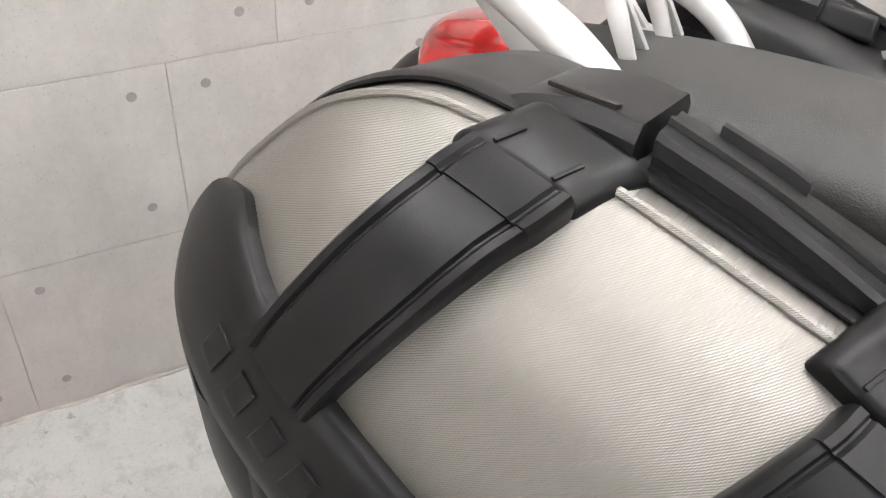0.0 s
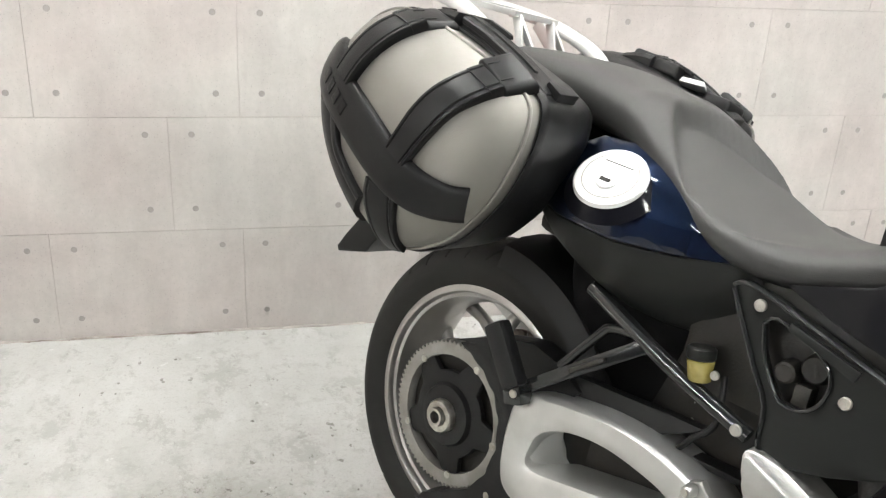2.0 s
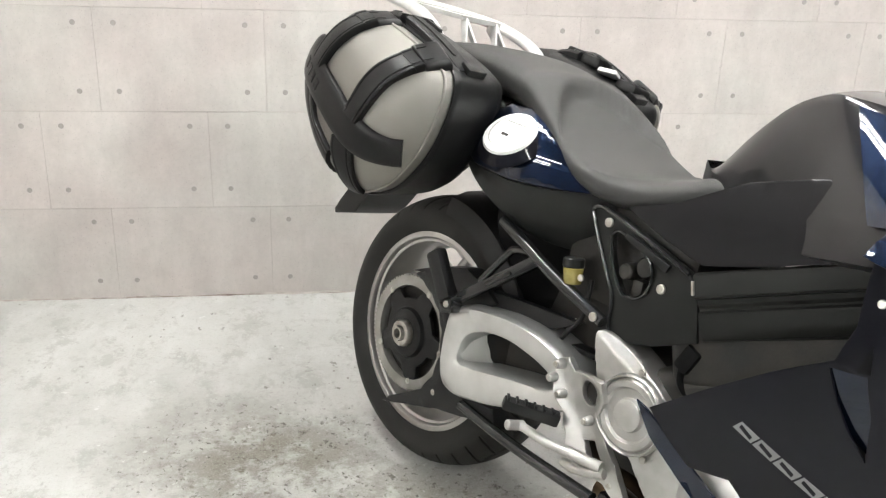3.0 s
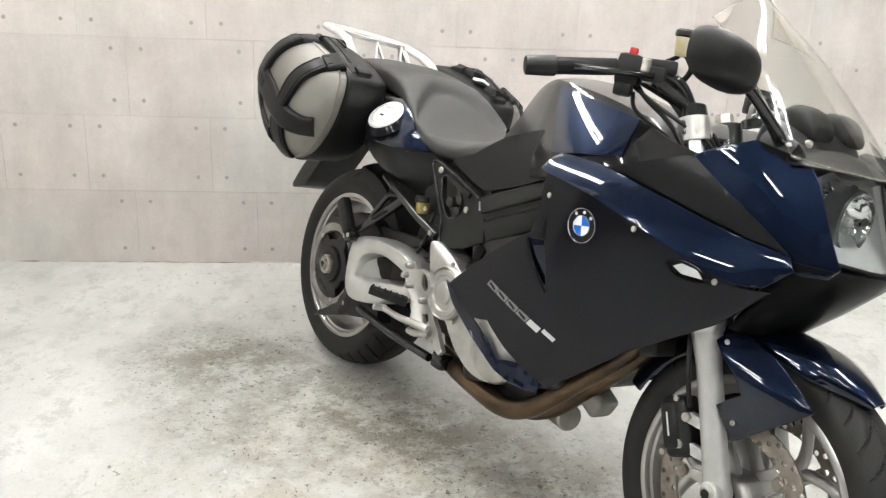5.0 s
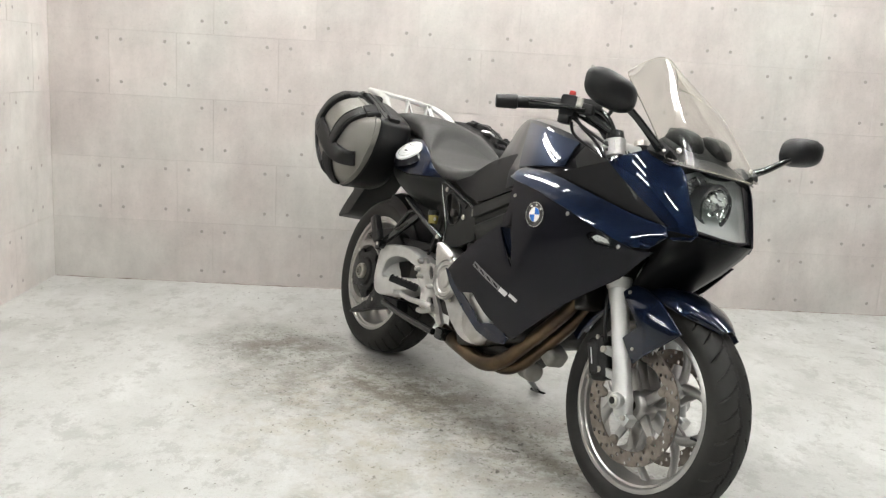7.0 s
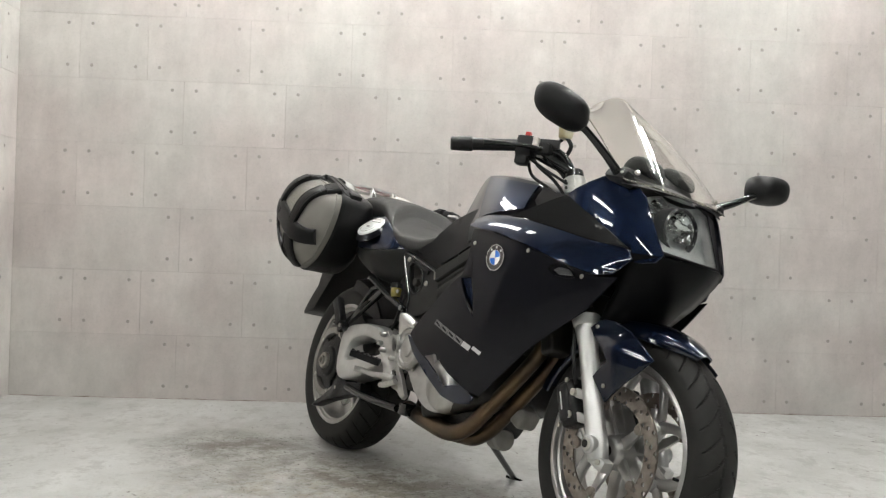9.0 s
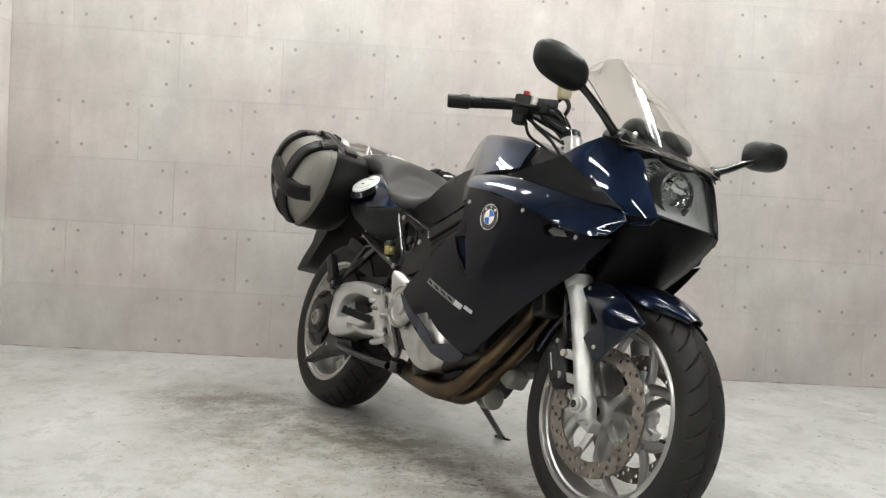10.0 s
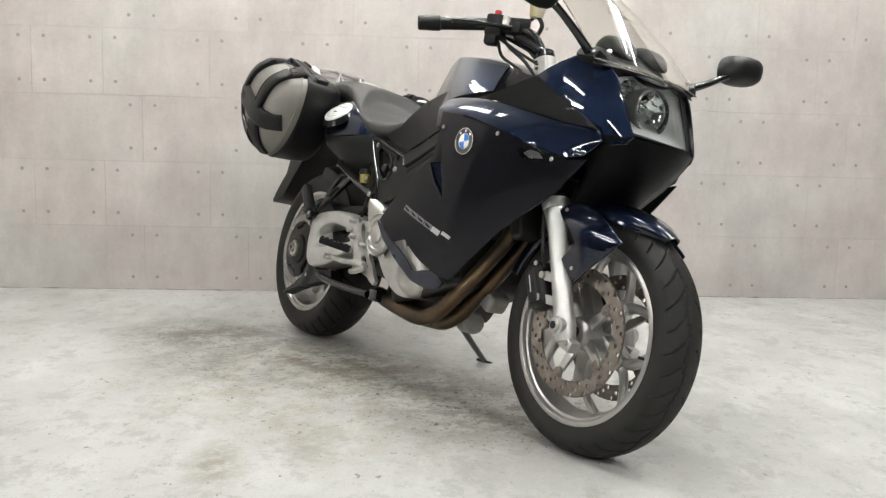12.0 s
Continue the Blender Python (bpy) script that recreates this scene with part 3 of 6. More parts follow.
# the long tubes under the ceiling
def ceiling_light(x, y):
    root = new("ceiling_light")
    root.location = (x, y, H)
    tagged(root, "twin-tube fluorescent fitting with white body, switched on", "ceiling light", "tubes on the ceiling")
    part("body", box((0, 0, -0.025), (0.22, 1.26, 0.05), 0.006), FIXTURE, root)
    for s in (-0.065, 0.065):
        part("tube", disc_along((s, -0.59, -0.075), (s, 0.59, -0.075), 0.016, segs=14), TUBEGLOW, root, "lit white glass tube")
        for e in (-0.6, 0.6):
            part("end_cap", box((s, e, -0.065), (0.035, 0.03, 0.05), 0.004), FIXTURE, root)
    return root


LAMPS = [(x, y) for x in (-0.7, 0.6, 2.2, 3.7) for y in (0.2, -1.35) if (x, y) not in ((3.7, 0.2), (3.7, -1.35), (-0.7, -1.35))] + [(x, -3.6) for x in (-0.9, 0.6, 2.2, 3.7)] + [(-3.2, -4.4), (2.2, -5.6), (-3.3, -1.7), (-4.7, -2.0), (-6.0, -2.6)]
lamp = ceiling_light(*LAMPS[0])
for x, y in LAMPS[1:]:
    copy_thing(lamp, pose(x, y, H))

# ---------------------------------------------------------------- the motorcycle: x ahead, y to its left, z up along its lean
BIKE = Matrix.Translation((0.074, 0.047, 0.006)) @ pose(0, 0, 0, 0, 0, -59.7) @ pose(0, 0, 0, -11.5, 0, 0)
bike = new("motorcycle")
bike.matrix_world = BIKE
tagged(bike, "dark blue sport touring motorcycle leaning on its side stand", "motorcycle")
FRONT, REAR = Vector((1.483, 0, 0.289)), Vector((0, 0, 0.315))


def tyre(centre, radius, width, lip, lip_half, grooves, sweep, segs=1000, across=66, wavy=True):
    """A tyre with its tread cut in: long and short grooves across each half, and a wavy line near the middle."""
    rc = lip + 0.42 * (radius - lip)
    rings = []
    prof = []
    for i in range(across + 1):
        a = -118 + 236 * i / across
        if abs(a) <= 90:
            prof.append((width / 2 * math.sin(radians(a)), rc + (radius - rc) * math.cos(radians(a)) ** 0.92, a))
        else:
            f = (abs(a) - 90) / 28
            y = width / 2 - (width / 2 - lip_half) * f ** 1.6
            prof.append((math.copysign(y, a), rc - (rc - lip + 0.004) * f, a))
    pitch = 2 * math.pi / grooves
    for s in range(segs):
        t = 2 * math.pi * s / segs
        ring = []
        wave = abs(((t / (2 * pitch)) % 1.0) * 2 - 1)
        for y, r, a in prof:
            d = 0.0
            k = abs(a) / 75
            if k < 1:
                turn = t - sweep * (1 - k) ** 1.7 + (0.5 * pitch if a > 0 else 0)
                n = math.floor(turn / pitch + 0.5)
                off = abs(turn / pitch - n) * pitch * radius
                start = 0.12 + 0.10 * wave if n % 2 == 0 else 0.24
                end = 0.99 if n % 2 == 0 else 0.93
                if start < k < end and off < 0.0021 * min(1.0, 2.0 - 1.2 * k):
                    d = 0.0062
            if wavy and a < 0 and abs(-a - 9 - 9 * wave) < 2.2:
                d = 0.0042
            ring.append(centre + Vector(((r - d) * math.cos(t), y, (r - d) * math.sin(t))))
        rings.append(ring)
    bm = loft(rings + [rings[0]], cap=False, closed=False)
    bmesh.ops.remove_doubles(bm, verts=bm.verts, dist=1e-6)
    return bm


def rim_barrel(centre, lip, half):
    # rounded lip, one turned step, then the smooth well
    near = [(half + 0.004, lip + 0.003), (half + 0.006, lip), (half + 0.0055, lip - 0.009), (half + 0.001, lip - 0.0125), (half - 0.005, lip - 0.0135), (half - 0.0075, lip - 0.0195),
            (half - 0.016, lip - 0.0225), (half - 0.034, lip - 0.0300)]
    prof = [(-half, lip)] + [(-y, r) for y, r in near] + [(0, lip - 0.036)] + near[::-1] + [(half, lip), (half - 0.015, lip - 0.008), (0, lip - 0.027), (-half + 0.015, lip - 0.008), (-half, lip)]
    return lathe(prof, centre, segs=120)


def at_wheel(centre, r, deg, y):
    return centre + Vector((r * math.cos(radians(deg)), y, r * math.sin(radians(deg))))


def holed_disc(centre, y, r0, r1, sectors, bands, hole, thick):
    """A drilled brake disc."""
    bm = bmesh.new()

    def cell(a0, a1, q0, q1, drilled):
        def at(a, q, h):
            return bm.verts.new(centre + Vector((q * math.cos(a), h, q * math.sin(a))))
        am, qm = (a0 + a1) / 2, (q0 + q1) / 2
        border = [(a0, q0), (am, q0), (a1, q0), (a1, qm), (a1, q1), (am, q1), (a0, q1), (a0, qm)]
        for h in (y - thick / 2, y + thick / 2):
            out = [at(a, q, h) for a, q in border]
            if not drilled:
                bm.faces.new(out)
            else:
                inn = []
                for a, q in border:
                    d = Vector(((a - am) * qm, q - qm))
                    d = d.normalized() * hole
                    inn.append(at(am + d.x / qm, qm + d.y, h))
                for i in range(8):
                    bm.faces.new((out[i], out[(i + 1) % 8], inn[(i + 1) % 8], inn[i]))
                if h < y:
                    front = inn
                else:
                    for i in range(8):
                        bm.faces.new((front[i], front[(i + 1) % 8], inn[(i + 1) % 8], inn[i]))

    for i in range(sectors):
        for j in range(bands):
            a0, a1 = 2 * math.pi * i / sectors, 2 * math.pi * (i + 1) / sectors
            q0, q1 = r0 + (r1 - r0) * j / bands, r0 + (r1 - r0) * (j + 1) / bands
            cell(a0, a1, q0, q1, (i + j) % 3 == 0)
    for q in (r0, r1):
        lo = [bm.verts.new(centre + Vector((q * math.cos(2 * math.pi * i / sectors), y - thick / 2, q * math.sin(2 * math.pi * i / sectors)))) for i in range(sectors)]
        hi = [bm.verts.new(v.co + Vector((0, thick, 0))) for v in lo]
        for i in range(sectors):
            bm.faces.new((lo[i], lo[(i + 1) % sectors], hi[(i + 1) % sectors], hi[i]))
    bmesh.ops.remove_doubles(bm, verts=bm.verts, dist=1e-6)
    return bm


# ---- front wheel
front_wheel = part("front_wheel", rim_barrel(FRONT, 0.2265, 0.050), RIM, bike, "cast silver front rim with forked spokes")
part("tyre", tyre(FRONT, 0.301, 0.122, 0.2265, 0.050, 34, 0.24), RUBBER, front_wheel, "black road tyre with long curved grooves")
part("hub", lathe([(-0.074, 0.014), (-0.074, 0.030), (-0.070, 0.036), (-0.050, 0.042), (-0.03, 0.046), (0.03, 0.046), (0.046, 0.040), (0.056, 0.036), (0.060, 0.030), (0.060, 0.014)], FRONT, segs=40), RIM, front_wheel)
part("axle_bore", disc_along(FRONT + Vector((0, -0.0745, 0)), FRONT + Vector((0, 0.0605, 0)), 0.0145, segs=24), ENGINE, front_wheel)
for k in range(5):
    base = -27 + 72 * k
    joint = at_wheel(FRONT, 0.128, base, 0)
    arms = [beam(at_wheel(FRONT, 0.034, base, 0), joint, 0.052, 0.050, 0.036, 0.034, 0.008)]
    for d in (-1, 1):
        arms.append(tube([at_wheel(FRONT, 0.108, base + d * 3, 0), at_wheel(FRONT, 0.134, base + d * 6, 0), at_wheel(FRONT, 0.165, base + d * 15, 0), at_wheel(FRONT, 0.204, base + d * 25, 0)], [0.012, 0.012, 0.0105, 0.012], 12, 5, 1.35))
    part("spoke", merged(*arms), RIM, front_wheel, "forked cast spoke")
for side in (-1, 1):
    disc = part("brake_disc", holed_disc(FRONT, side * 0.072, 0.121, 0.160, 60, 3, 0.0056, 0.005), STEEL, front_wheel, "drilled steel brake disc with brown heat tint")
    for k in range(5):
        a = -35 + 72 * k
        part("carrier_arm", beam(at_wheel(FRONT, 0.036, a, side * 0.050), at_wheel(FRONT, 0.110, a, side * 0.066), 0.030, 0.014, 0.018, 0.009, 0.004), RIM, front_wheel)
        part("disc_tab", beam(at_wheel(FRONT, 0.106, a, side * 0.072), at_wheel(FRONT, 0.124, a, side * 0.072), 0.026, 0.005, 0.034, 0.005, 0.001), STEEL, front_wheel)
        p = at_wheel(FRONT, 0.110, a, side * 0.066)
        part("bobbin", merged(disc_along(p, p + Vector((0, side * 0.012, 0)), 0.0115, segs=16, bevel=0.002), disc_along(p + Vector((0, side * 0.011, 0)), p + Vector((0, side * 0.0125, 0)), 0.006, segs=12)), STEEL, front_wheel)
part("valve", disc_along(at_wheel(FRONT, 0.196, -8, 0.0), at_wheel(FRONT, 0.168, -8, -0.02), 0.004), PLASTIC, front_wheel)

# ---- fork: runs up and back from the axle
RAKE = Vector((-0.40, 0, 1)).normalized()


def fork_at(z, y=0.0):
    return Vector((1.481 - 0.40 * (z - 0.289), y, z))


for side in (-1, 1):
    y = side * 0.105
    leg = part("fork_leg", tube([fork_at(0.262, y), fork_at(0.30, y), fork_at(0.34, y), fork_at(0.43, y), fork_at(0.52, y), fork_at(0.56, y), fork_at(0.595, y)],
                                [0.024, 0.028, 0.0255, 0.0245, 0.025, 0.029, 0.033], 24, 4), SILVER, bike, "silver painted fork slider")
    part("stanchion", tube([fork_at(0.59, y), fork_at(0.965, y)], 0.0205, 20, smooth=False), CHROME, leg, "bright steel fork tube")
    part("fork_collar", disc_along(fork_at(0.578, y), fork_at(0.603, y), 0.034, 0.037, 28, 0.003), SILVER, leg)
    part("dust_seal", disc_along(fork_at(0.602, y), fork_at(0.616, y), 0.030, 0.024, bevel=0.002), PLASTIC, leg)
    part("axle_clamp", disc_along(fork_at(0.298, y - side * 0.018) , fork_at(0.298, y + side * 0.034), 0.025, 0.022, 28, 0.003), SILVER, leg)
    part("axle_end", disc_along(fork_at(0.298, y + side * 0.034), fork_at(0.298, y + side * 0.040), 0.016, 0.014, 18, 0.002), BOLT, leg)
    # dark disc on the axle end, painting the shade inside its bore
    part("axle_hollow", disc_along(fork_at(0.298, y + side * 0.038), fork_at(0.298, y + side * 0.0406), 0.0095, segs=18), ENGINE, leg)
    part("pinch_lug", box(fork_at(0.262, y) + Vector((0.012, 0, -0.002)), (0.045, 0.034, 0.03), 0.006, (0, 22, 0)), SILVER, leg)
    part("pinch_bolt", disc_along(fork_at(0.262, y + side * 0.012) + Vector((0.018, 0, 0)), fork_at(0.262, y + side * 0.022) + Vector((0.018, 0, 0)), 0.007), BOLT, leg)
    # brake caliper behind the leg
    c = fork_at(0.380, side * 0.098) + Vector((-0.082, 0, 0.0))
    cal = part("brake_caliper", merged(box(c, (0.062, 0.054, 0.120), 0.016, (0, -24, 0), segs=3), box(c + Vector((-0.010, side * 0.008, 0.0)), (0.040, 0.050, 0.095), 0.012, (0, -24, 0), segs=3)), PLASTIC, bike, "black four-piston brake caliper")
    for dz in (0.030, -0.026):
        part("lug", beam(c + Vector((0.020, side * 0.014, dz)), fork_at(0.375 + dz, side * 0.11), 0.024, 0.016, 0.020, 0.014), SILVER, cal)
        part("lug_bolt", disc_along(c + Vector((0.020, side * 0.018, dz)), c + Vector((0.020, side * 0.030, dz)), 0.009), BOLT, cal)
    part("marking", box(c + Vector((-0.012, side * 0.0335, 0.002)), (0.004, 0.001, 0.046), 0.0003, (0, -24, 0)), DECALBRIGHT, cal, "pale maker's lettering as a plain bar")
    for dz in (-0.058, 0.056):
        part("caliper_bolt", disc_along(c + Vector((-0.012, side * 0.024, dz)), c + Vector((-0.012, side * 0.029, dz)), 0.006), BOLT, cal)
for z, w in ((0.950, 0.062), (0.76, 0.07)):
    yoke = part("fork_yoke", beam(fork_at(z, -0.13) , fork_at(z, 0.13), 0.05, 0.034, bevel=0.008, side=RAKE), CAST if z > 0.9 else FRAME, bike, "cast fork yoke")
    for side in (-1, 1):
        part("fork_clamp", tube([fork_at(z - 0.022, side * 0.105), fork_at(z + 0.022, side * 0.105)], 0.031, 24, smooth=False), CAST if z > 0.9 else FRAME, yoke)
        bolts([fork_at(z - 0.008, side * 0.137), fork_at(z + 0.010, side * 0.137)], (0, side, 0), 0.005, BADGEBLACK, yoke, 0.004, "clamp_bolt")
        if z > 0.9:
            part("fork_cap", disc_along(fork_at(z + 0.02, side * 0.105), fork_at(z + 0.042, side * 0.105), 0.019, 0.017, 6), BOLT, yoke)
part("steering_nut", disc_along(fork_at(0.955), fork_at(0.992), 0.02, 0.018, 6), BOLT, bike)

# ---- front mudguard
def fender_arc(a0, a1, r, half, drop, thick=0.004, n=30):
    rings = []
    for i in range(n + 1):
        f = i / n
        a = radians(a0 + (a1 - a0) * f)
        taper = 1.0 - 0.72 * max(0.0, 1 - f / 0.22) ** 1.6
        w = half * taper
        ring = []
        d = drop * taper
        prof = [(-w, -d), (-w * 0.97, -d * 0.45), (-w * 0.80, -d * 0.12), (-w * 0.4, 0.002), (0, 0.005), (w * 0.4, 0.002), (w * 0.80, -d * 0.12), (w * 0.97, -d * 0.45), (w, -d)]
        for y, h in prof + [(y * 0.95, h - thick) for y, h in reversed(prof)]:
            ring.append(FRONT + Vector(((r + h) * math.cos(a), y, (r + h) * math.sin(a))))
        rings.append(ring)
    return loft(rings)


fender = part("front_mudguard", fender_arc(54, 158, 0.325, 0.074, 0.040), PAINT, bike, "glossy dark blue front mudguard")
def skirt_y(x, z):
    """The side piece: its upper strip leans in towards the wheel's top, the rest drops away inwards below a soft crease."""
    d = z - 0.552 + 0.14 * (x - 1.42)
    fold = 0.5 * (d + math.sqrt(d * d + 0.0004))
    return -0.142 + 0.50 * max(0.0, x - 1.50) ** 1.5 - 0.22 * d + 0.85 * fold


skirt = part("mudguard_skirt", panel([(1.402, 0.576), (1.412, 0.594), (1.428, 0.602), (1.462, 0.600), (1.525, 0.581), (1.575, 0.552), (1.618, 0.520), (1.577, 0.482), (1.530, 0.444), (1.482, 0.403), (1.455, 0.432), (1.435, 0.458), (1.485, 0.500), (1.462, 0.530), (1.425, 0.556)],
                                 skirt_y, 0.005, 0.014, round_edge=0.0015), SHADEDPAINT, fender, "dark side piece of the mudguard")
bolts([(1.425, skirt_y(1.425, 0.580), 0.580), (1.478, skirt_y(1.478, 0.440), 0.440)], (0, -1, 0.1), 0.0052, BOLT, skirt)
twin(skirt, fender)

# ---- rear wheel
rear_wheel = part("rear_wheel", rim_barrel(REAR, 0.2275, 0.074), RIM, bike, "wide cast silver rear rim")
part("tyre", tyre(REAR, 0.317, 0.180, 0.2275, 0.074, 34, -0.20), RUBBER, rear_wheel, "wide black road tyre with swept grooves")
part("hub", lathe([(-0.125, 0.02), (-0.125, 0.05), (-0.08, 0.058), (0.03, 0.06), (0.055, 0.05), (0.055, 0.02)], REAR, segs=40), CAST, rear_wheel)
for k in range(5):
    base = 40 + 72 * k
    arms = [beam(at_wheel(REAR, 0.05, base, 0.01), at_wheel(REAR, 0.125, base, 0.02), 0.060, 0.055, 0.040, 0.040, 0.008)]
    for d in (-1, 1):
        arms.append(tube([at_wheel(REAR, 0.105, base + d * 3, 0.018), at_wheel(REAR, 0.132, base + d * 7, 0.022), at_wheel(REAR, 0.165, base + d * 15, 0.028), at_wheel(REAR, 0.204, base + d * 24, 0.034)], [0.014, 0.014, 0.012, 0.014], 12, 5, 1.4))
    part("spoke", merged(*arms), RIM, rear_wheel, "forked cast spoke")
part("brake_disc", holed_disc(REAR, 0.075, 0.085, 0.1325, 60, 3, 0.0037, 0.005), STEEL, rear_wheel, "drilled steel brake disc")
PULLEY = REAR + Vector((0.0, -0.112, 0))


def toothed_ring(centre, r0, r1, teeth, half):
    rings = []
    for s in range(teeth * 4):
        a = 2 * math.pi * s / (teeth * 4)
        r = r1 if s % 4 in (0, 1) else r1 - 0.005
        rings.append([centre + Vector((q * math.cos(a), y, q * math.sin(a))) for y, q in ((-half, r0), (-half, r), (half, r), (half, r0))])
    bm = loft(rings + [rings[0]], cap=False, closed=True)
    bmesh.ops.remove_doubles(bm, verts=bm.verts, dist=1e-6)
    return bm


pulley = part("belt_pulley", toothed_ring(PULLEY, 0.108, 0.134, 80, 0.017), DULL, rear_wheel, "toothed aluminium belt pulley")
part("pulley_web", lathe([(0.010, 0.04), (0.004, 0.07), (0.004, 0.114), (0.010, 0.114)], PULLEY, segs=60), ENGINE, rear_wheel)
cover_outline = []
for k in range(90):
    a = radians(68 + 4 * k)
    reach = 0.080 + 0.041 * max(0.0, math.cos(5 * (a - radians(68)))) ** 0.8
    cover_outline.append((reach * math.cos(a), reach * math.sin(a)))
hub_cover = part("pulley_cover", panel([(PULLEY.x + x, PULLEY.z + z) for x, z in cover_outline], lambda x, z: PULLEY.y - 0.022 + 0.010 * min(1.0, math.hypot(x - PULLEY.x, z - PULLEY.z) / 0.11) ** 2, 0.010, 0.012, 0, 0.002), PLASTIC, rear_wheel, "black five-armed pulley carrier")
for k in range(5):
    bolts([at_wheel(PULLEY, 0.112, 68 + 72 * k, -0.014)], (0, -1, 0), 0.007, BOLT, hub_cover, name="pulley_bolt")
part("pulley_hub", lathe([(-0.016, 0.060), (-0.028, 0.054), (-0.032, 0.038), (-0.026, 0.020)], PULLEY, segs=36), PLASTIC, rear_wheel)
nut_at = PULLEY + Vector((0, -0.028, 0))
part("axle_nut", merged(lathe([(0, 0.031), (-0.012, 0.031), (-0.016, 0.028), (-0.016, 0.019), (-0.003, 0.017)], nut_at, segs=12), lathe([(-0.002, 0.017), (-0.024, 0.016), (-0.024, 0.011), (0.0, 0.011)], nut_at, segs=24)), BOLT, rear_wheel, "large castellated steel axle nut")
# belt cover: curls round the pulley from the top run down to the pointed lower guard
part("belt_cover", panel([(0.008, 0.459), (0.042, 0.484), (0.10, 0.506), (0.156, 0.520), (0.218, 0.507), (0.262, 0.480), (0.235, 0.445), (0.172, 0.425), (0.165, 0.36), (0.168, 0.285), (0.205, 0.262), (0.314, 0.272), (0.335, 0.235), (0.25, 0.222), (0.160, 0.200), (0.06, 0.168), (-0.015, 0.140), (-0.006, 0.158), (0.045, 0.188), (0.092, 0.218), (0.121, 0.262), (0.132, 0.315), (0.124, 0.365), (0.103, 0.404), (0.070, 0.432), (0.034, 0.450)],
                         lambda x, z: -0.146 - 0.006 * math.exp(-((math.hypot(x, z - 0.315) - 0.165) / 0.02) ** 2), 0.045, 0.012, 0, 0.004), PLASTIC, bike, "black plastic belt cover with a pointed lower guard")
bolts([(0.140, -0.148, 0.232)], (0, -1, 0), 0.007, BOLT, bike, 0.004, "guard_bolt")
part("upper_belt_guard", panel([(0.235, 0.498), (0.305, 0.503), (0.402, 0.511), (0.466, 0.514), (0.40, 0.476), (0.346, 0.446), (0.25, 0.440)], lambda x, z: -0.135 + 0.18 * max(0.0, z - 0.485), 0.02, 0.014, 0, 0.003), PLASTIC, bike, "black guard plate above the swingarm")
part("belt_run", beam((0.10, -0.120, 0.452), (0.60, -0.110, 0.470), 0.010, 0.032, bevel=0.002), STRAP, bike, "toothed black drive belt")

# ---- single-sided swingarm with its cast outer frame
arm = part("swingarm", ring_frame([(0.167, 0.398), (0.176, 0.438), (0.215, 0.462), (0.275, 0.474), (0.345, 0.482), (0.420, 0.478), (0.500, 0.455), (0.540, 0.420), (0.535, 0.375), (0.480, 0.352), (0.420, 0.330), (0.356, 0.300), (0.282, 0.279), (0.222, 0.270), (0.186, 0.284), (0.171, 0.318), (0.167, 0.358)],
                                  [(0.223, 0.365), (0.230, 0.390), (0.250, 0.411), (0.290, 0.428), (0.345, 0.435), (0.400, 0.430), (0.448, 0.420), (0.474, 0.406), (0.474, 0.394), (0.445, 0.383), (0.405, 0.376), (0.360, 0.368), (0.310, 0.357), (0.270, 0.348), (0.240, 0.342), (0.226, 0.343), (0.221, 0.352)],
                                  -0.095, -0.184), SILVER, bike, "silver painted single-sided swingarm")
def scoop_y(x, z):
    return -0.085 - 0.085 * min(1.0, max(0.0, (0.272 - x) / 0.052)) ** 1.4


part("swingarm_web", panel([(0.205, 0.362), (0.215, 0.400), (0.25, 0.425), (0.30, 0.438), (0.45, 0.430), (0.49, 0.40), (0.44, 0.37), (0.30, 0.325), (0.23, 0.315)], scoop_y, 0.02, 0.010, 3), SILVER, arm)
# black sheet over the web, painted shade of the opening behind it
part("swingarm_slot", panel([(0.258, 0.340), (0.248, 0.372), (0.242, 0.402), (0.252, 0.425), (0.30, 0.440), (0.39, 0.440), (0.46, 0.430), (0.486, 0.398), (0.42, 0.362), (0.36, 0.345), (0.30, 0.330)], lambda x, z: scoop_y(x, z) - 0.004, 0.002, 0.012, 2), ENGINE, arm)
part("swingarm_pivot", lathe([(-0.145, 0.0), (-0.145, 0.032), (-0.135, 0.04), (0.12, 0.04), (0.13, 0.0)], (0.56, 0, 0.405), segs=32), FRAME, arm)
part("swingarm_beam", beam((0.10, -0.06, 0.33), (0.55, 0.02, 0.405), 0.10, 0.09, 0.11, 0.16, 0.02), FRAME, arm)
part("swingarm_hub", lathe([(-0.105, 0.085), (-0.09, 0.10), (-0.05, 0.10), (-0.05, 0.03)], REAR + Vector((0.03, 0, 0)), segs=40), FRAME, arm)
# rear mudguard close to the tyre
hug = []
for i in range(21):
    a = radians(18 + 70 * i / 20)
    hug.append([REAR + Vector(((0.333 + h) * math.cos(a), y, (0.333 + h) * math.sin(a))) for y, h in ((-0.098, -0.05), (-0.09, -0.01), (-0.05, 0.004), (0, 0.008), (0.05, 0.004), (0.09, -0.01), (0.098, -0.05), (0.085, -0.014), (0.0, 0.003), (-0.085, -0.014))])
part("rear_hugger", loft(hug), PLASTIC, bike, "black plastic rear hugger")

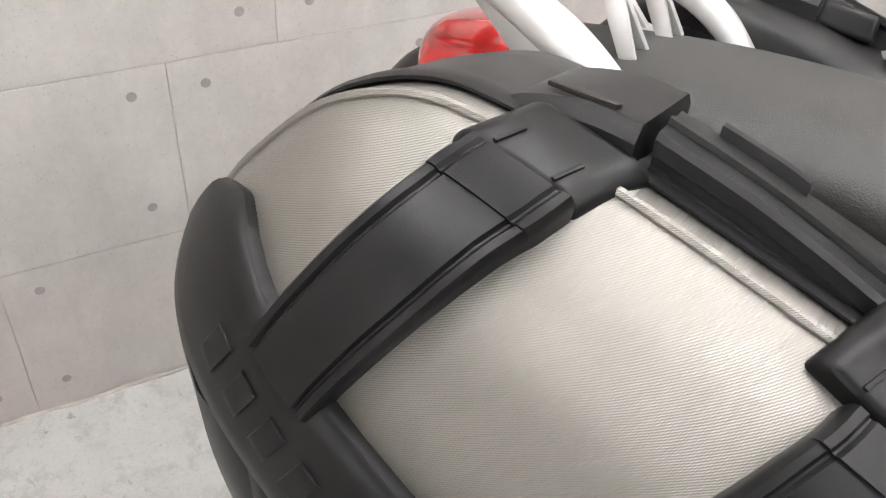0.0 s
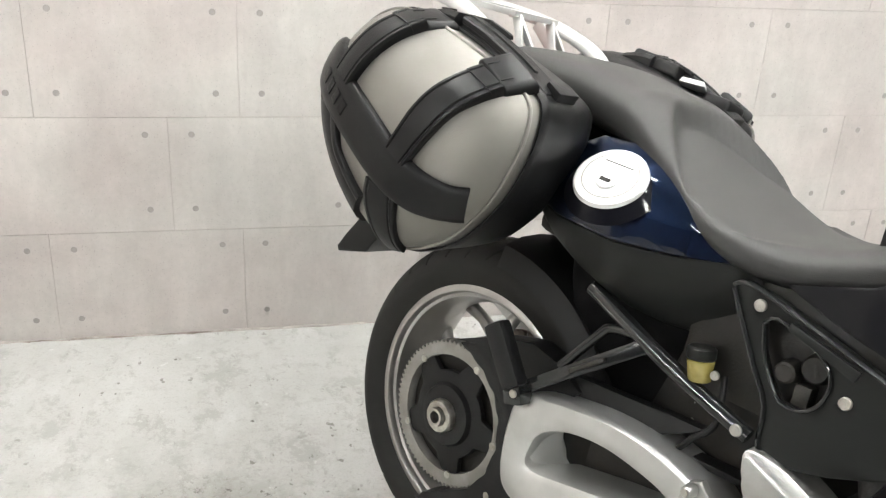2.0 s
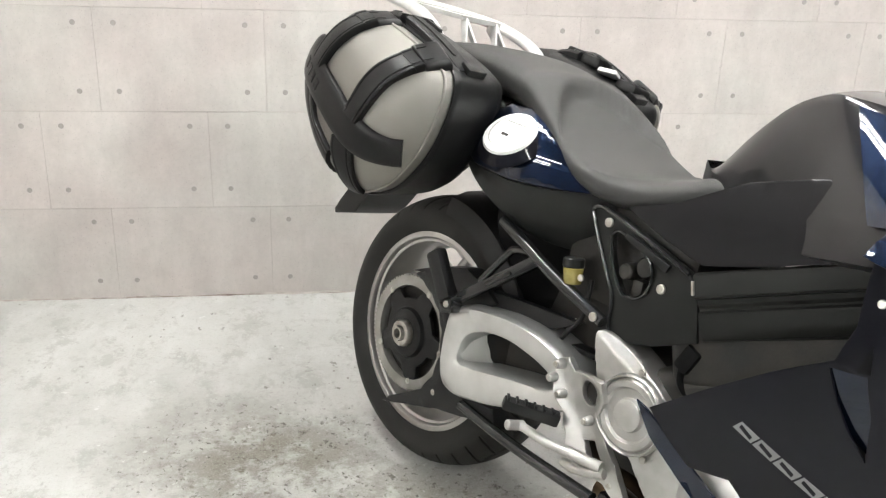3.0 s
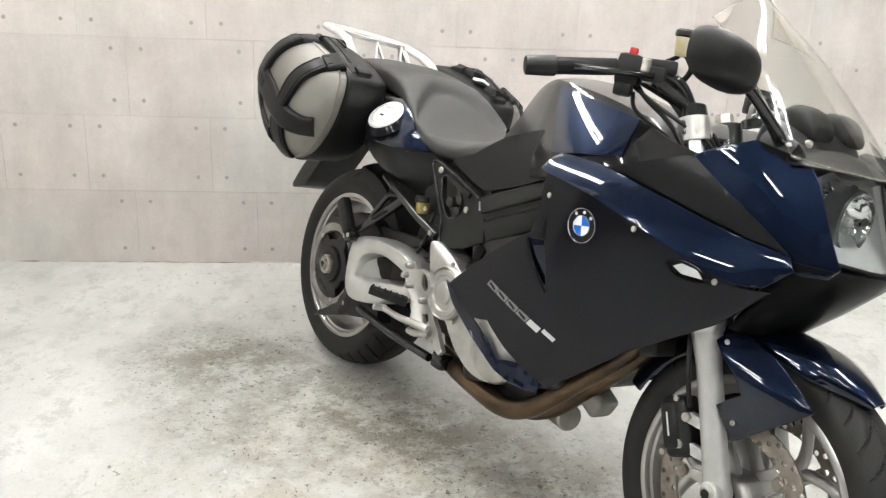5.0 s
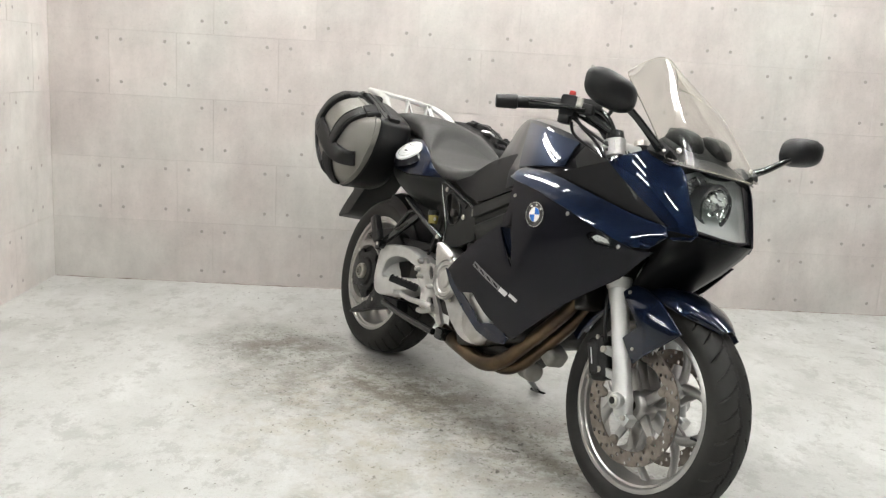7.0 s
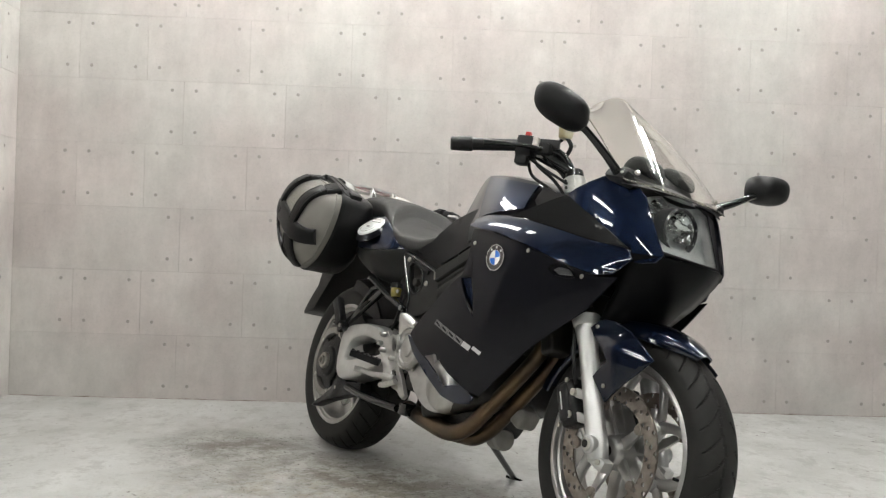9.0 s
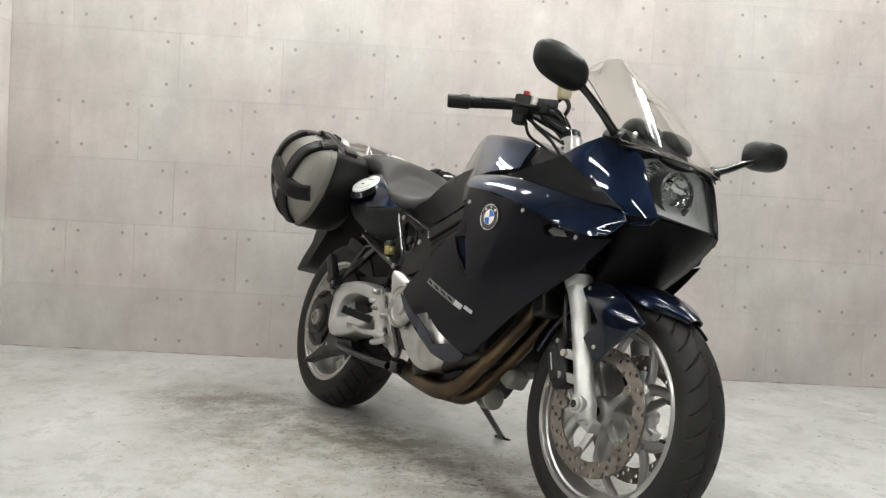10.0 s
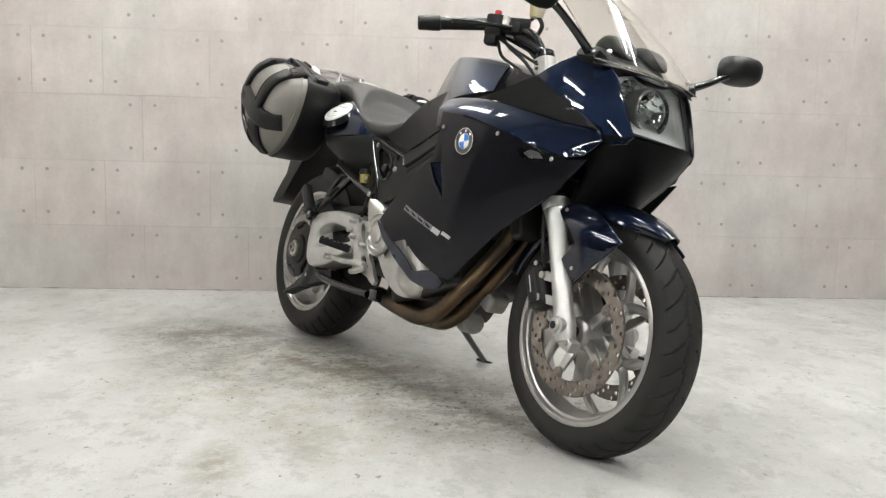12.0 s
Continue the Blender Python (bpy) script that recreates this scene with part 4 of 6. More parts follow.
# ---- engine, gearbox and exhaust
part("engine_block", box((0.86, 0, 0.42), (0.36, 0.30, 0.30), 0.03, (0, -18, 0), segs=3), ENGINE, bike, "dirty dark engine block")
part("cylinder_head", box((1.02, 0, 0.58), (0.20, 0.28, 0.20), 0.03, (0, -20, 0)), ENGINE, bike)
part("gearbox", box((0.66, 0, 0.40), (0.22, 0.24, 0.22), 0.03), ENGINE, bike)
part("sump", box((0.81, 0.0, 0.255), (0.26, 0.18, 0.07), 0.02, taper=1.2), ENGINE, bike, "dirty dark sump")
cover = part("clutch_cover", panel([(0.542, 0.528), (0.575, 0.535), (0.64, 0.510), (0.70, 0.475), (0.76, 0.43), (0.80, 0.37), (0.86, 0.30), (0.845, 0.262), (0.78, 0.262), (0.715, 0.30), (0.665, 0.355), (0.615, 0.38), (0.575, 0.44)],
                                   lambda x, z: -0.178 + 0.9 * max(0.0, (x - 0.556) * 0.379 + (z - 0.529) * 0.925) + 0.15 * max(0.0, x - 0.66), 0.06, 0.007, 5, 0.0025), CAST, bike, "cast aluminium engine side cover")
part("cover_ring", lathe([(0.012, 0.062), (-0.004, 0.062), (-0.008, 0.058), (-0.008, 0.048), (-0.003, 0.044), (-0.003, 0.030), (-0.010, 0.027), (-0.012, 0.020), (-0.012, 0.0)], (0.655, -0.184, 0.428), segs=48), CAST, cover)
part("cover_lip", lathe([(0.004, 0.070), (-0.006, 0.069), (-0.009, 0.066), (-0.006, 0.063), (0.004, 0.062)], (0.655, -0.184, 0.428), segs=48), CAST, cover)
for k in range(5):
    bolts([(0.655 + 0.076 * math.cos(1.2566 * k + 0.3), -0.178, 0.428 + 0.076 * math.sin(1.2566 * k + 0.3))], (0, -1, 0), 0.0065, BOLT, cover, 0.007)
part("engine_bracket", merged(box((0.712, -0.148, 0.548), (0.030, 0.020, 0.046), 0.006, (0, 24, 0)), tube([(0.705, -0.148, 0.530), (0.708, -0.146, 0.505), (0.728, -0.142, 0.485)], 0.008, 10)), CHIN, bike, "black engine bracket with a hose")
part("alternator_cover", lathe([(0.03, 0.088), (-0.012, 0.086), (-0.028, 0.072), (-0.036, 0.05), (-0.040, 0.0)], (0.835, -0.135, 0.345), segs=40), CAST, bike, "round cast engine cover")
for dy, dz in ((-0.112, 0.0), (-0.045, -0.006)):
    part("exhaust_header", tube([(1.10, dy * 0.8, 0.560), (1.19, dy, 0.545), (1.215, dy, 0.500), (1.15, dy * 1.02, 0.420), (1.04, dy * 1.04, 0.312 + dz), (0.96, dy * 1.05, 0.243 + dz), (0.87, dy * 1.05, 0.211 + dz), (0.72, dy * 1.0, 0.222), (0.58, dy * 0.85, 0.236)],
                                [0.021, 0.021, 0.021, 0.021, 0.022, 0.024, 0.026, 0.027, 0.026], 18, 6), BRONZE, bike, "heat-tinted bronze exhaust pipe")
part("catalyst", tube([(0.93, -0.03, 0.222), (0.86, -0.05, 0.208), (0.74, -0.06, 0.208), (0.64, -0.05, 0.222)], [0.020, 0.028, 0.031, 0.026], 18), BRONZE, bike, "brown stained exhaust collector")
part("exhaust_collector", tube([(0.66, -0.05, 0.215), (0.50, 0.02, 0.235), (0.36, 0.12, 0.27)], 0.034, 18), BRONZE, bike)
silencer = part("silencer", tube([(0.40, 0.15, 0.26), (0.30, 0.185, 0.30), (0.0, 0.20, 0.40), (-0.20, 0.205, 0.47)], [0.035, 0.055, 0.058, 0.05], 24), SILVER, bike, "steel silencer can")
part("cylinder_side", box((0.86, -0.02, 0.615), (0.40, 0.26, 0.13), 0.02, (0, -20, 0), segs=3), ENGINE, bike, "dark cylinder block behind the fairing")
part("oil_filter", disc_along((0.930, 0.010, 0.222), (1.000, -0.010, 0.226), 0.034, 0.033, 28, 0.005), DULL, bike, "grey spin-on oil filter")
part("oil_cooler", box((1.075, -0.015, 0.305), (0.065, 0.07, 0.055), 0.018, (0, 28, 0), segs=4), DULL, bike, "grey heat exchanger housing")
part("radiator", box((1.235, 0, 0.585), (0.045, 0.28, 0.20), 0.012, (0, -18, 0), segs=3), ENGINE, bike, "black radiator behind the front wheel")

# ---- frame
for side in (-1, 1):
    y = side * 0.15
    plate = part("frame_plate", panel([(0.456, 0.732), (0.473, 0.742), (0.517, 0.733), (0.60, 0.708), (0.678, 0.684), (0.700, 0.66), (0.722, 0.580), (0.64, 0.542), (0.573, 0.525), (0.548, 0.540), (0.541, 0.595), (0.512, 0.64), (0.476, 0.697)],
                                      lambda x, z, y=y: y - 0.006, 0.016, 0.015, 0, 0.003, holes=[[(0.509, 0.699), (0.527, 0.712), (0.571, 0.697), (0.601, 0.681), (0.614, 0.656), (0.609, 0.625), (0.588, 0.607), (0.559, 0.607), (0.537, 0.631), (0.520, 0.661)]]), GREYPLASTIC, bike, "black cast frame plate with opening")
    rim = [(0.458, 0.732), (0.474, 0.740), (0.517, 0.731), (0.60, 0.706), (0.678, 0.682)]
    part("plate_edge", tube([(x, y + side * 0.008, z) for x, z in rim], 0.0040, 8, 3), FRAME, plate)
    part("plate_edge", tube([(x, y + side * 0.008, z) for x, z in ((0.460, 0.728), (0.478, 0.697), (0.514, 0.640), (0.543, 0.595), (0.550, 0.542), (0.573, 0.527))], 0.0040, 8, 3), FRAME, plate)
    part("hole_edge", tube([(x, y + side * 0.008, z) for x, z in ((0.511, 0.698), (0.527, 0.710), (0.571, 0.695), (0.599, 0.679), (0.612, 0.656), (0.607, 0.627), (0.588, 0.609), (0.560, 0.609), (0.539, 0.632), (0.522, 0.661), (0.511, 0.698))], 0.0030, 8, 3), FRAME, plate)
    part("plate_bevel", beam((0.545, y + side * 0.010, 0.708), (0.640, y + side * 0.010, 0.678), 0.010, 0.010, 0.016, 0.006, 0.002), GREYPLASTIC, plate)
    part("shock_adjuster", merged(disc_along((0.552, y - side * 0.03, 0.645), (0.552, y + side * 0.004, 0.645), 0.016, 0.014, 20, 0.003), box((0.578, y - side * 0.02, 0.622), (0.022, 0.03, 0.030), 0.004)), ENGINE, plate, "dirty dark shock absorber adjuster")
    part("mount_boss", disc_along((0.585, y + side * -0.03, 0.662), (0.585, y + side * -0.004, 0.662), 0.021, 0.019, 24, 0.003), ENGINE, plate)
    if side < 0:
        bolts([(0.500, y - 0.006, 0.718), (0.635, y - 0.006, 0.642)], (0, -1, 0), 0.0085, BOLT, plate, 0.006)
    part("rear_frame_tube", tube([(0.245, side * 0.154, 0.650), (0.40, side * 0.158, 0.590), (0.535, side * 0.156, 0.546)], [0.0125, 0.0125, 0.0115], 12, 4), FRAME, bike)
    if side < 0:
        bolts([(0.522, y - 0.018, 0.552)], (0, -1, 0), 0.0085, BOLT, bike, 0.005, "frame_bolt")
        part("brake_hose", tube([(0.47, y + 0.02, 0.60), (0.485, y, 0.54), (0.455, y + 0.01, 0.50), (0.42, y + 0.02, 0.45)], 0.005, 8), PLASTIC, bike)
    hanger = part("footrest_hanger", beam((0.362, side * 0.158, 0.604), (0.178, side * 0.186, 0.456), 0.024, 0.018, 0.020, 0.018, 0.004), FRAME, bike, "black passenger footrest hanger")
    part("hanger_brace", tube([(0.238, side * 0.176, 0.520), (0.284, side * 0.166, 0.590), (0.300, side * 0.162, 0.606), (0.350, side * 0.158, 0.612)], 0.008, 10, 4), FRAME, hanger)
    part("hanger_slot", beam((0.262, side * 0.180, 0.524), (0.310, side * 0.173, 0.562), 0.007, 0.019, bevel=0.002), ENGINE, hanger)
    part("passenger_footrest", box((0.152, side * 0.203, 0.506), (0.038, 0.030, 0.108), 0.009, (0, -38, 0)), PLASTIC, hanger, "folded black rubber footrest")
    part("footrest_knuckle", box((0.184, side * 0.192, 0.452), (0.036, 0.034, 0.034), 0.006, (0, -20, 0)), FRAME, hanger)
    if side < 0:
        bolts([(0.188, -0.208, 0.456)], (0, -1, 0), 0.007, BOLT, hanger)
part("rear_fluid_reservoir", disc_along((0.446, -0.152, 0.586), (0.440, -0.152, 0.616), 0.0165, 0.0195, 24, 0.002), AMBER, bike, "yellowish brake fluid pot")
part("reservoir_lid", disc_along((0.440, -0.152, 0.615), (0.437, -0.152, 0.634), 0.0205, 0.0200, 24, 0.003), GREYPLASTIC, bike)
bolts([(0.470, -0.160, 0.606)], (0, -1, 0), 0.0065, BOLT, bike, 0.005, "reservoir_bolt")
coil = []
for k in range(97):
    a, f = 2 * math.pi * k / 16, k / 96
    c = Vector((0.405, -0.055, 0.640)).lerp(Vector((0.425, -0.055, 0.500)), f)
    coil.append(c + Vector((0.030 * math.cos(a), 0.030 * math.sin(a), 0)))
part("shock_spring", tube(coil, 0.0055, 8, 1, smooth=False), BOLT, bike, "grey coil spring of the shock absorber")
part("shock_absorber", tube([(0.47, -0.02, 0.66), (0.53, -0.01, 0.40)], 0.035, 16, smooth=False), FRAME, bike)
part("subframe_mass", box((0.30, 0, 0.72), (0.44, 0.20, 0.14), 0.02, (0, 10, 0)), ENGINE, bike)
part("rear_inner_guard", panel([(0.19, 0.56), (0.15, 0.66), (0.19, 0.74), (0.34, 0.72), (0.55, 0.62), (0.55, 0.48), (0.36, 0.44), (0.27, 0.50)], lambda x, z: -0.085, 0.17, 0.04, 3, 0.006), CHIN, bike, "black inner rear mudguard")
part("battery_box", box((0.53, 0, 0.66), (0.28, 0.24, 0.20), 0.02), ENGINE, bike)
part("linkage_mass", box((0.46, 0.0, 0.52), (0.22, 0.18, 0.18), 0.03, (0, 15, 0)), ENGINE, bike)
# long dark side cover between seat and fairing
AIR_A, AIR_B = Vector((0.692, -0.168, 0.688)), Vector((0.985, -0.182, 0.805))
AIR_DOWN = Vector((0.34, 0, -0.94))


def airbox():
    """A long box with a flat upper band, a narrow groove and a hollow lower band."""
    section = [(-0.002, 0.030), (-0.002, 0.004), (0.002, -0.001), (0.010, -0.003), (0.036, -0.003), (0.040, 0.000), (0.042, 0.007), (0.050, 0.008), (0.056, 0.012), (0.060, 0.012), (0.064, 0.007), (0.072, 0.006), (0.095, 0.010), (0.108, 0.017), (0.114, 0.030)]
    rings = []
    for k in range(11):
        f = k / 10
        base = AIR_A.lerp(AIR_B, f)
        rings.append([base + AIR_DOWN * d * (1 - 0.10 * f) + Vector((0, dy, 0)) for d, dy in section])
    return loft(rings)


air = part("airbox_cover", airbox(), GREYPLASTIC, bike, "dark grey ribbed air box cover", 25)
part("cover_seam", beam((0.696, -0.172, 0.678), (0.703, -0.172, 0.656), 0.005, 0.004, bevel=0.001), BOLT, air, "bare bright clip at the cover's seam")
twin(air, bike)
for x, z in ((0.770, 0.745), (0.825, 0.768)):
    part("cable_tie", box((x, -0.150, z), (0.016, 0.006, 0.010), 0.002), WHITE, bike, "pale cable clip")

flank = part("tank_flank", panel([(0.52, 0.752), (0.60, 0.726), (0.70, 0.704), (0.80, 0.735), (0.96, 0.795), (0.97, 0.86), (0.86, 0.885), (0.74, 0.850), (0.62, 0.785)], lambda x, z: -0.150 - 0.10 * (x - 0.55) + 1.2 * max(0, z - 0.78) ** 2, 0.006, 0.02, 0, 0.003), FLANKPAINT, bike, "dark flank below the tank")
twin(flank, bike)

# ---- right rider footrest plate, lever and pedal
rest = part("footrest_plate", panel([(0.480, 0.430), (0.488, 0.462), (0.505, 0.470), (0.525, 0.452), (0.560, 0.462), (0.600, 0.462), (0.612, 0.430), (0.600, 0.400), (0.625, 0.360), (0.655, 0.330), (0.690, 0.282), (0.676, 0.268), (0.640, 0.288), (0.600, 0.300), (0.560, 0.305), (0.545, 0.340), (0.525, 0.375), (0.500, 0.392)],
                                    lambda x, z: -0.196 + 0.010 * math.sin(28 * (x + z)), 0.014, 0.012, 0, 0.003,
                                    holes=[[(0.573 + 0.022 * math.cos(k * math.pi / 12), 0.430 + 0.022 * math.sin(k * math.pi / 12)) for k in range(24)], [(0.580, 0.345), (0.600, 0.352), (0.630, 0.318), (0.600, 0.316)]]), CAST, bike, "cast aluminium footrest plate")
part("plate_dark", disc_along((0.573, -0.176, 0.430), (0.573, -0.172, 0.430), 0.026, segs=20), ENGINE, rest)
for x, z, r in ((0.497, 0.455, 0.010), (0.487, 0.425, 0.009), (0.515, 0.405, 0.009), (0.585, 0.385, 0.009)):
    part("cast_boss", disc_along((x, -0.188, z), (x, -0.208, z), r, r * 0.85, 16, 0.002), CAST, rest)
bolts([(0.497, -0.208, 0.455), (0.515, -0.208, 0.405), (0.585, -0.208, 0.385), (0.660, -0.200, 0.300)], (0, -1, 0), 0.0055, BOLT, rest, 0.003)
peg = part("rider_footrest", beam((0.530, -0.205, 0.362), (0.462, -0.285, 0.376), 0.024, 0.026, 0.022, 0.022, 0.006), PLASTIC, rest, "black ribbed rubber footrest")
for k in range(6):
    c = Vector((0.521, -0.216, 0.3755)).lerp(Vector((0.468, -0.279, 0.387)), k / 5)
    part("rubber_rib", box(c, (0.022, 0.005, 0.006), 0.001, (0, 0, -40)), PLASTIC, peg)
pedal = part("brake_pedal", tube([(0.640, -0.205, 0.325), (0.585, -0.218, 0.325), (0.53, -0.226, 0.322), (0.470, -0.236, 0.328)], [0.011, 0.010, 0.009, 0.0085], 10), CAST, rest, "cast aluminium rear brake pedal")
part("pedal_tip", disc_along((0.472, -0.226, 0.326), (0.462, -0.262, 0.328), 0.0095, 0.0095, 14, 0.002), CAST, pedal)
part("linkage_rod", tube([(0.560, -0.205, 0.295), (0.600, -0.210, 0.300), (0.650, -0.206, 0.318)], 0.009, 10), CAST, rest)
part("lower_link", tube([(0.23, -0.150, 0.245), (0.40, -0.150, 0.232), (0.60, -0.150, 0.232)], 0.012, 12), FRAME, bike, "black lower frame rod")
part("stand_bracket", box((0.635, -0.13, 0.235), (0.05, 0.05, 0.04), 0.01), FRAME, bike)

# ---- side stand, leg out on the far side
stand = part("side_stand", tube([(0.800, 0.05, 0.235), (0.762, 0.13, 0.180), (0.685, 0.285, 0.087), (0.658, 0.330, 0.064)], [0.012, 0.011, 0.010, 0.010], 12), FRAME, bike, "black tubular side stand, folded out")
part("stand_foot", box((0.655, 0.342, 0.060), (0.060, 0.045, 0.010), 0.003, (-11.5, 0, 20)), FRAME, stand)

# ---- bodywork
def side_y(x, z):
    """How far out the big right side panel stands."""
    u, v = x - 1.0, z - 0.6
    return -(0.246 - 0.049 * u + 0.115 * v - 0.335 * u * u + 0.407 * u * v - 0.443 * v * v)


side_panel = part("side_fairing", panel([(0.985, 0.803), (1.05, 0.795), (1.12, 0.783), (1.245, 0.752), (1.37, 0.715), (1.45, 0.695), (1.505, 0.700), (1.42, 0.612), (1.25, 0.495), (1.14, 0.405), (1.06, 0.340), (1.005, 0.350), (0.93, 0.385), (0.87, 0.43), (0.80, 0.415), (0.712, 0.474), (0.80, 0.545), (0.90, 0.62), (0.975, 0.668), (0.990, 0.72)],
                                        side_y, 0.004, 0.02, 0, 0.0015,
                                        holes=[[(0.972, 0.656), (1.020, 0.662), (1.038, 0.610), (1.044, 0.552), (1.020, 0.578), (0.992, 0.618)]]), NAVY, bike, "glossy dark navy side fairing panel")
part("vent_inner", panel([(0.968, 0.655), (0.985, 0.668), (1.038, 0.672), (1.055, 0.600), (1.060, 0.540), (1.02, 0.57), (0.985, 0.615)], lambda x, z: side_y(x, z) + 0.003 + 0.22 * max(0.0, x - 0.962), 0.003, 0.02), PAINT, side_panel, "blue inner wall of the air vent")
# thin black sheet on the panel that paints the slit's dark inside
part("vent_slit", panel([(1.006, 0.663), (1.024, 0.667), (1.017, 0.706)], lambda x, z: side_y(x, z) - 0.0006, 0.0006, 0.02), CHIN, side_panel)


def badge(x, z, r, parent):
    c = Vector((x, side_y(x, z), z))
    d = 0.004
    n = Vector((-(side_y(x + d, z) - side_y(x - d, z)) / (2 * d), 1, -(side_y(x, z + d) - side_y(x, z - d)) / (2 * d))).normalized() * -1
    e1 = Vector((1, 0, 0)).cross(n).normalized()
    e2 = n.cross(e1)

    def sector(r0, r1, a0, a1, h0, h1, k):
        rows = []
        for h in (h0, h1):
            arc = [(r0, a0 + (a1 - a0) * i / k) for i in range(k + 1)] + [(r1, a1 - (a1 - a0) * i / k) for i in range(k + 1)]
            rows.append([c + n * h + (e1 * math.cos(a) + e2 * math.sin(a)) * q for q, a in arc])
        return loft(rows)

    out = part("roundel", disc_along(c - n * 0.001, c + n * 0.004, r, r * 0.985, 48, 0.0012), BADGEBLACK, parent, "round black badge with a silver rim and quarters")
    part("roundel_rim", merged(*[sector(r * 0.95, r * 1.0, math.pi * q, math.pi * (q + 1), 0.0041, 0.0052, 24) for q in (0, 1)]), CHROME, out)
    part("inner_rim", merged(*[sector(r * 0.56, r * 0.60, math.pi * q, math.pi * (q + 1), 0.0041, 0.0050, 24) for q in (0, 1)]), CHROME, out)
    for q in range(4):
        part("quarter", sector(0.0004, r * 0.56, math.pi / 2 * q + 0.15, math.pi / 2 * (q + 1) + 0.15, 0.0040, 0.0046, 10), BADGEBLUE if q % 2 else WHITE, out, "blue enamel quarter" if q % 2 else "white enamel quarter")
    for a in (math.pi - 0.75, math.pi, math.pi + 0.75):
        p = c + n * 0.0045 + (e1 * math.cos(a - 0.05) + e2 * math.sin(a - 0.05)) * r * 0.78
        part("letter_bar", disc_along(p - n * 0.0005, p + n * 0.0006, r * 0.11, segs=4), DECALBRIGHT, out)
    return out


badge(1.118, 0.719, 0.036, side_panel)
bolts([(1.012, side_y(1.012, 0.758), 0.758), (1.239, side_y(1.239, 0.744) , 0.744), (1.412, side_y(1.412, 0.692), 0.692)], (0, -1, 0.1), 0.0060, BOLT, side_panel)
# the model lettering: plain bars along a falling line
for k in range(5):
    f0, f1 = k / 5 + 0.008, (k + 1) / 5 - 0.008
    a, b = Vector((0.866, 0, 0.523)).lerp(Vector((1.036, 0, 0.4635)), f0), Vector((0.866, 0, 0.523)).lerp(Vector((1.036, 0, 0.4635)), f1)
    h = 0.0068
    part("lettering_bar", panel([(a.x - 0.006, a.z - h), (b.x - 0.006, b.z - h), (b.x + 0.006, b.z + h), (a.x + 0.006, a.z + h)], lambda x, z: side_y(x, z) - 0.0012, 0.001, 0.02), DECALBRIGHT if k > 3 else DECAL, side_panel, "model lettering as plain silver bars")
    if k <= 3:
        part("lettering_hollow", panel([(a.x + 0.004, a.z - h * 0.4), (b.x - 0.008, b.z - h * 0.4), (b.x - 0.005, b.z + h * 0.4), (a.x + 0.007, a.z + h * 0.4)], lambda x, z: side_y(x, z) - 0.0017, 0.0006, 0.02), NAVY, side_panel)
part("lettering_bar", panel([(1.042, 0.4640), (1.050, 0.4730), (1.082, 0.4610), (1.074, 0.4520)], lambda x, z: side_y(x, z) - 0.0012, 0.001, 0.02), DECALBRIGHT, side_panel)
sig = part("indicator", panel([(1.322, 0.702), (1.345, 0.715), (1.385, 0.710), (1.405, 0.690), (1.385, 0.682), (1.345, 0.686)], lambda x, z: side_y(x, z) - 0.018 + 9 * (z - 0.698) ** 2 + 3 * (x - 1.362) ** 2, 0.02, 0.012, 4), CLEAR, side_panel, "clear indicator lens")
part("indicator_reflector", panel([(1.335, 0.700), (1.350, 0.709), (1.380, 0.705), (1.392, 0.691), (1.352, 0.690)], lambda x, z: side_y(x, z) - 0.004, 0.004, 0.012), REFLECTOR, sig)
# lower blue spear below the panel
spear = part("lower_spear", panel([(0.676, 0.470), (0.696, 0.464), (0.763, 0.421), (0.840, 0.378), (0.890, 0.342), (0.930, 0.352), (0.972, 0.358), (1.032, 0.333), (1.020, 0.311), (0.954, 0.303), (0.888, 0.315), (0.792, 0.366), (0.712, 0.420)], lambda x, z: -0.205 + 0.10 * (x - 0.7) - 0.5 * (z - 0.38) ** 2, 0.005, 0.014, 0, 0.0015), PAINT, side_panel, "blue lower edge strip")
twin(side_panel, bike)

# upper band, dark recessed facet and nose side
def facet(points, thick=0.004, grid=0.025, bulge=0.0):
    """A panel through corner points (x, y, z): the best plane, slightly bulged."""
    p = np.array(points)
    a = np.c_[np.ones(len(p)), p[:, 0], p[:, 2]]
    k = np.linalg.lstsq(a, p[:, 1], rcond=None)[0]
    mid = p.mean(0)
    size = np.abs(p - mid).max(0)

    def depth(x, z):
        r = ((x - mid[0]) / size[0]) ** 2 + ((z - mid[2]) / size[2]) ** 2
        return k[0] + k[1] * x + k[2] * z - bulge * max(0.0, 1 - 0.5 * r)

    return panel([(q[0], q[2]) for q in points], depth, thick, grid, 0, 0.0015)


def quadric(points):
    """The gentlest curved surface y(x, z) through corner points."""
    p = np.array(points)
    mx, mz = p[:, 0].mean(), p[:, 2].mean()
    x, z = p[:, 0] - mx, p[:, 2] - mz
    a = np.c_[np.ones(len(p)), x, z, x * x, 0.3 * x * z]
    k = np.linalg.lstsq(a.T @ a + 1e-7 * np.eye(5), a.T @ p[:, 1], rcond=None)[0]
    return lambda x, z: float(k[0] + k[1] * (x - mx) + k[2] * (z - mz) + k[3] * (x - mx) ** 2 + 0.3 * k[4] * (x - mx) * (z - mz))


def band_top(x):
    return float(np.interp(x, [0.985, 1.09, 1.165, 1.27, 1.42, 1.515], [0.851, 0.847, 0.837, 0.816, 0.784, 0.772]))


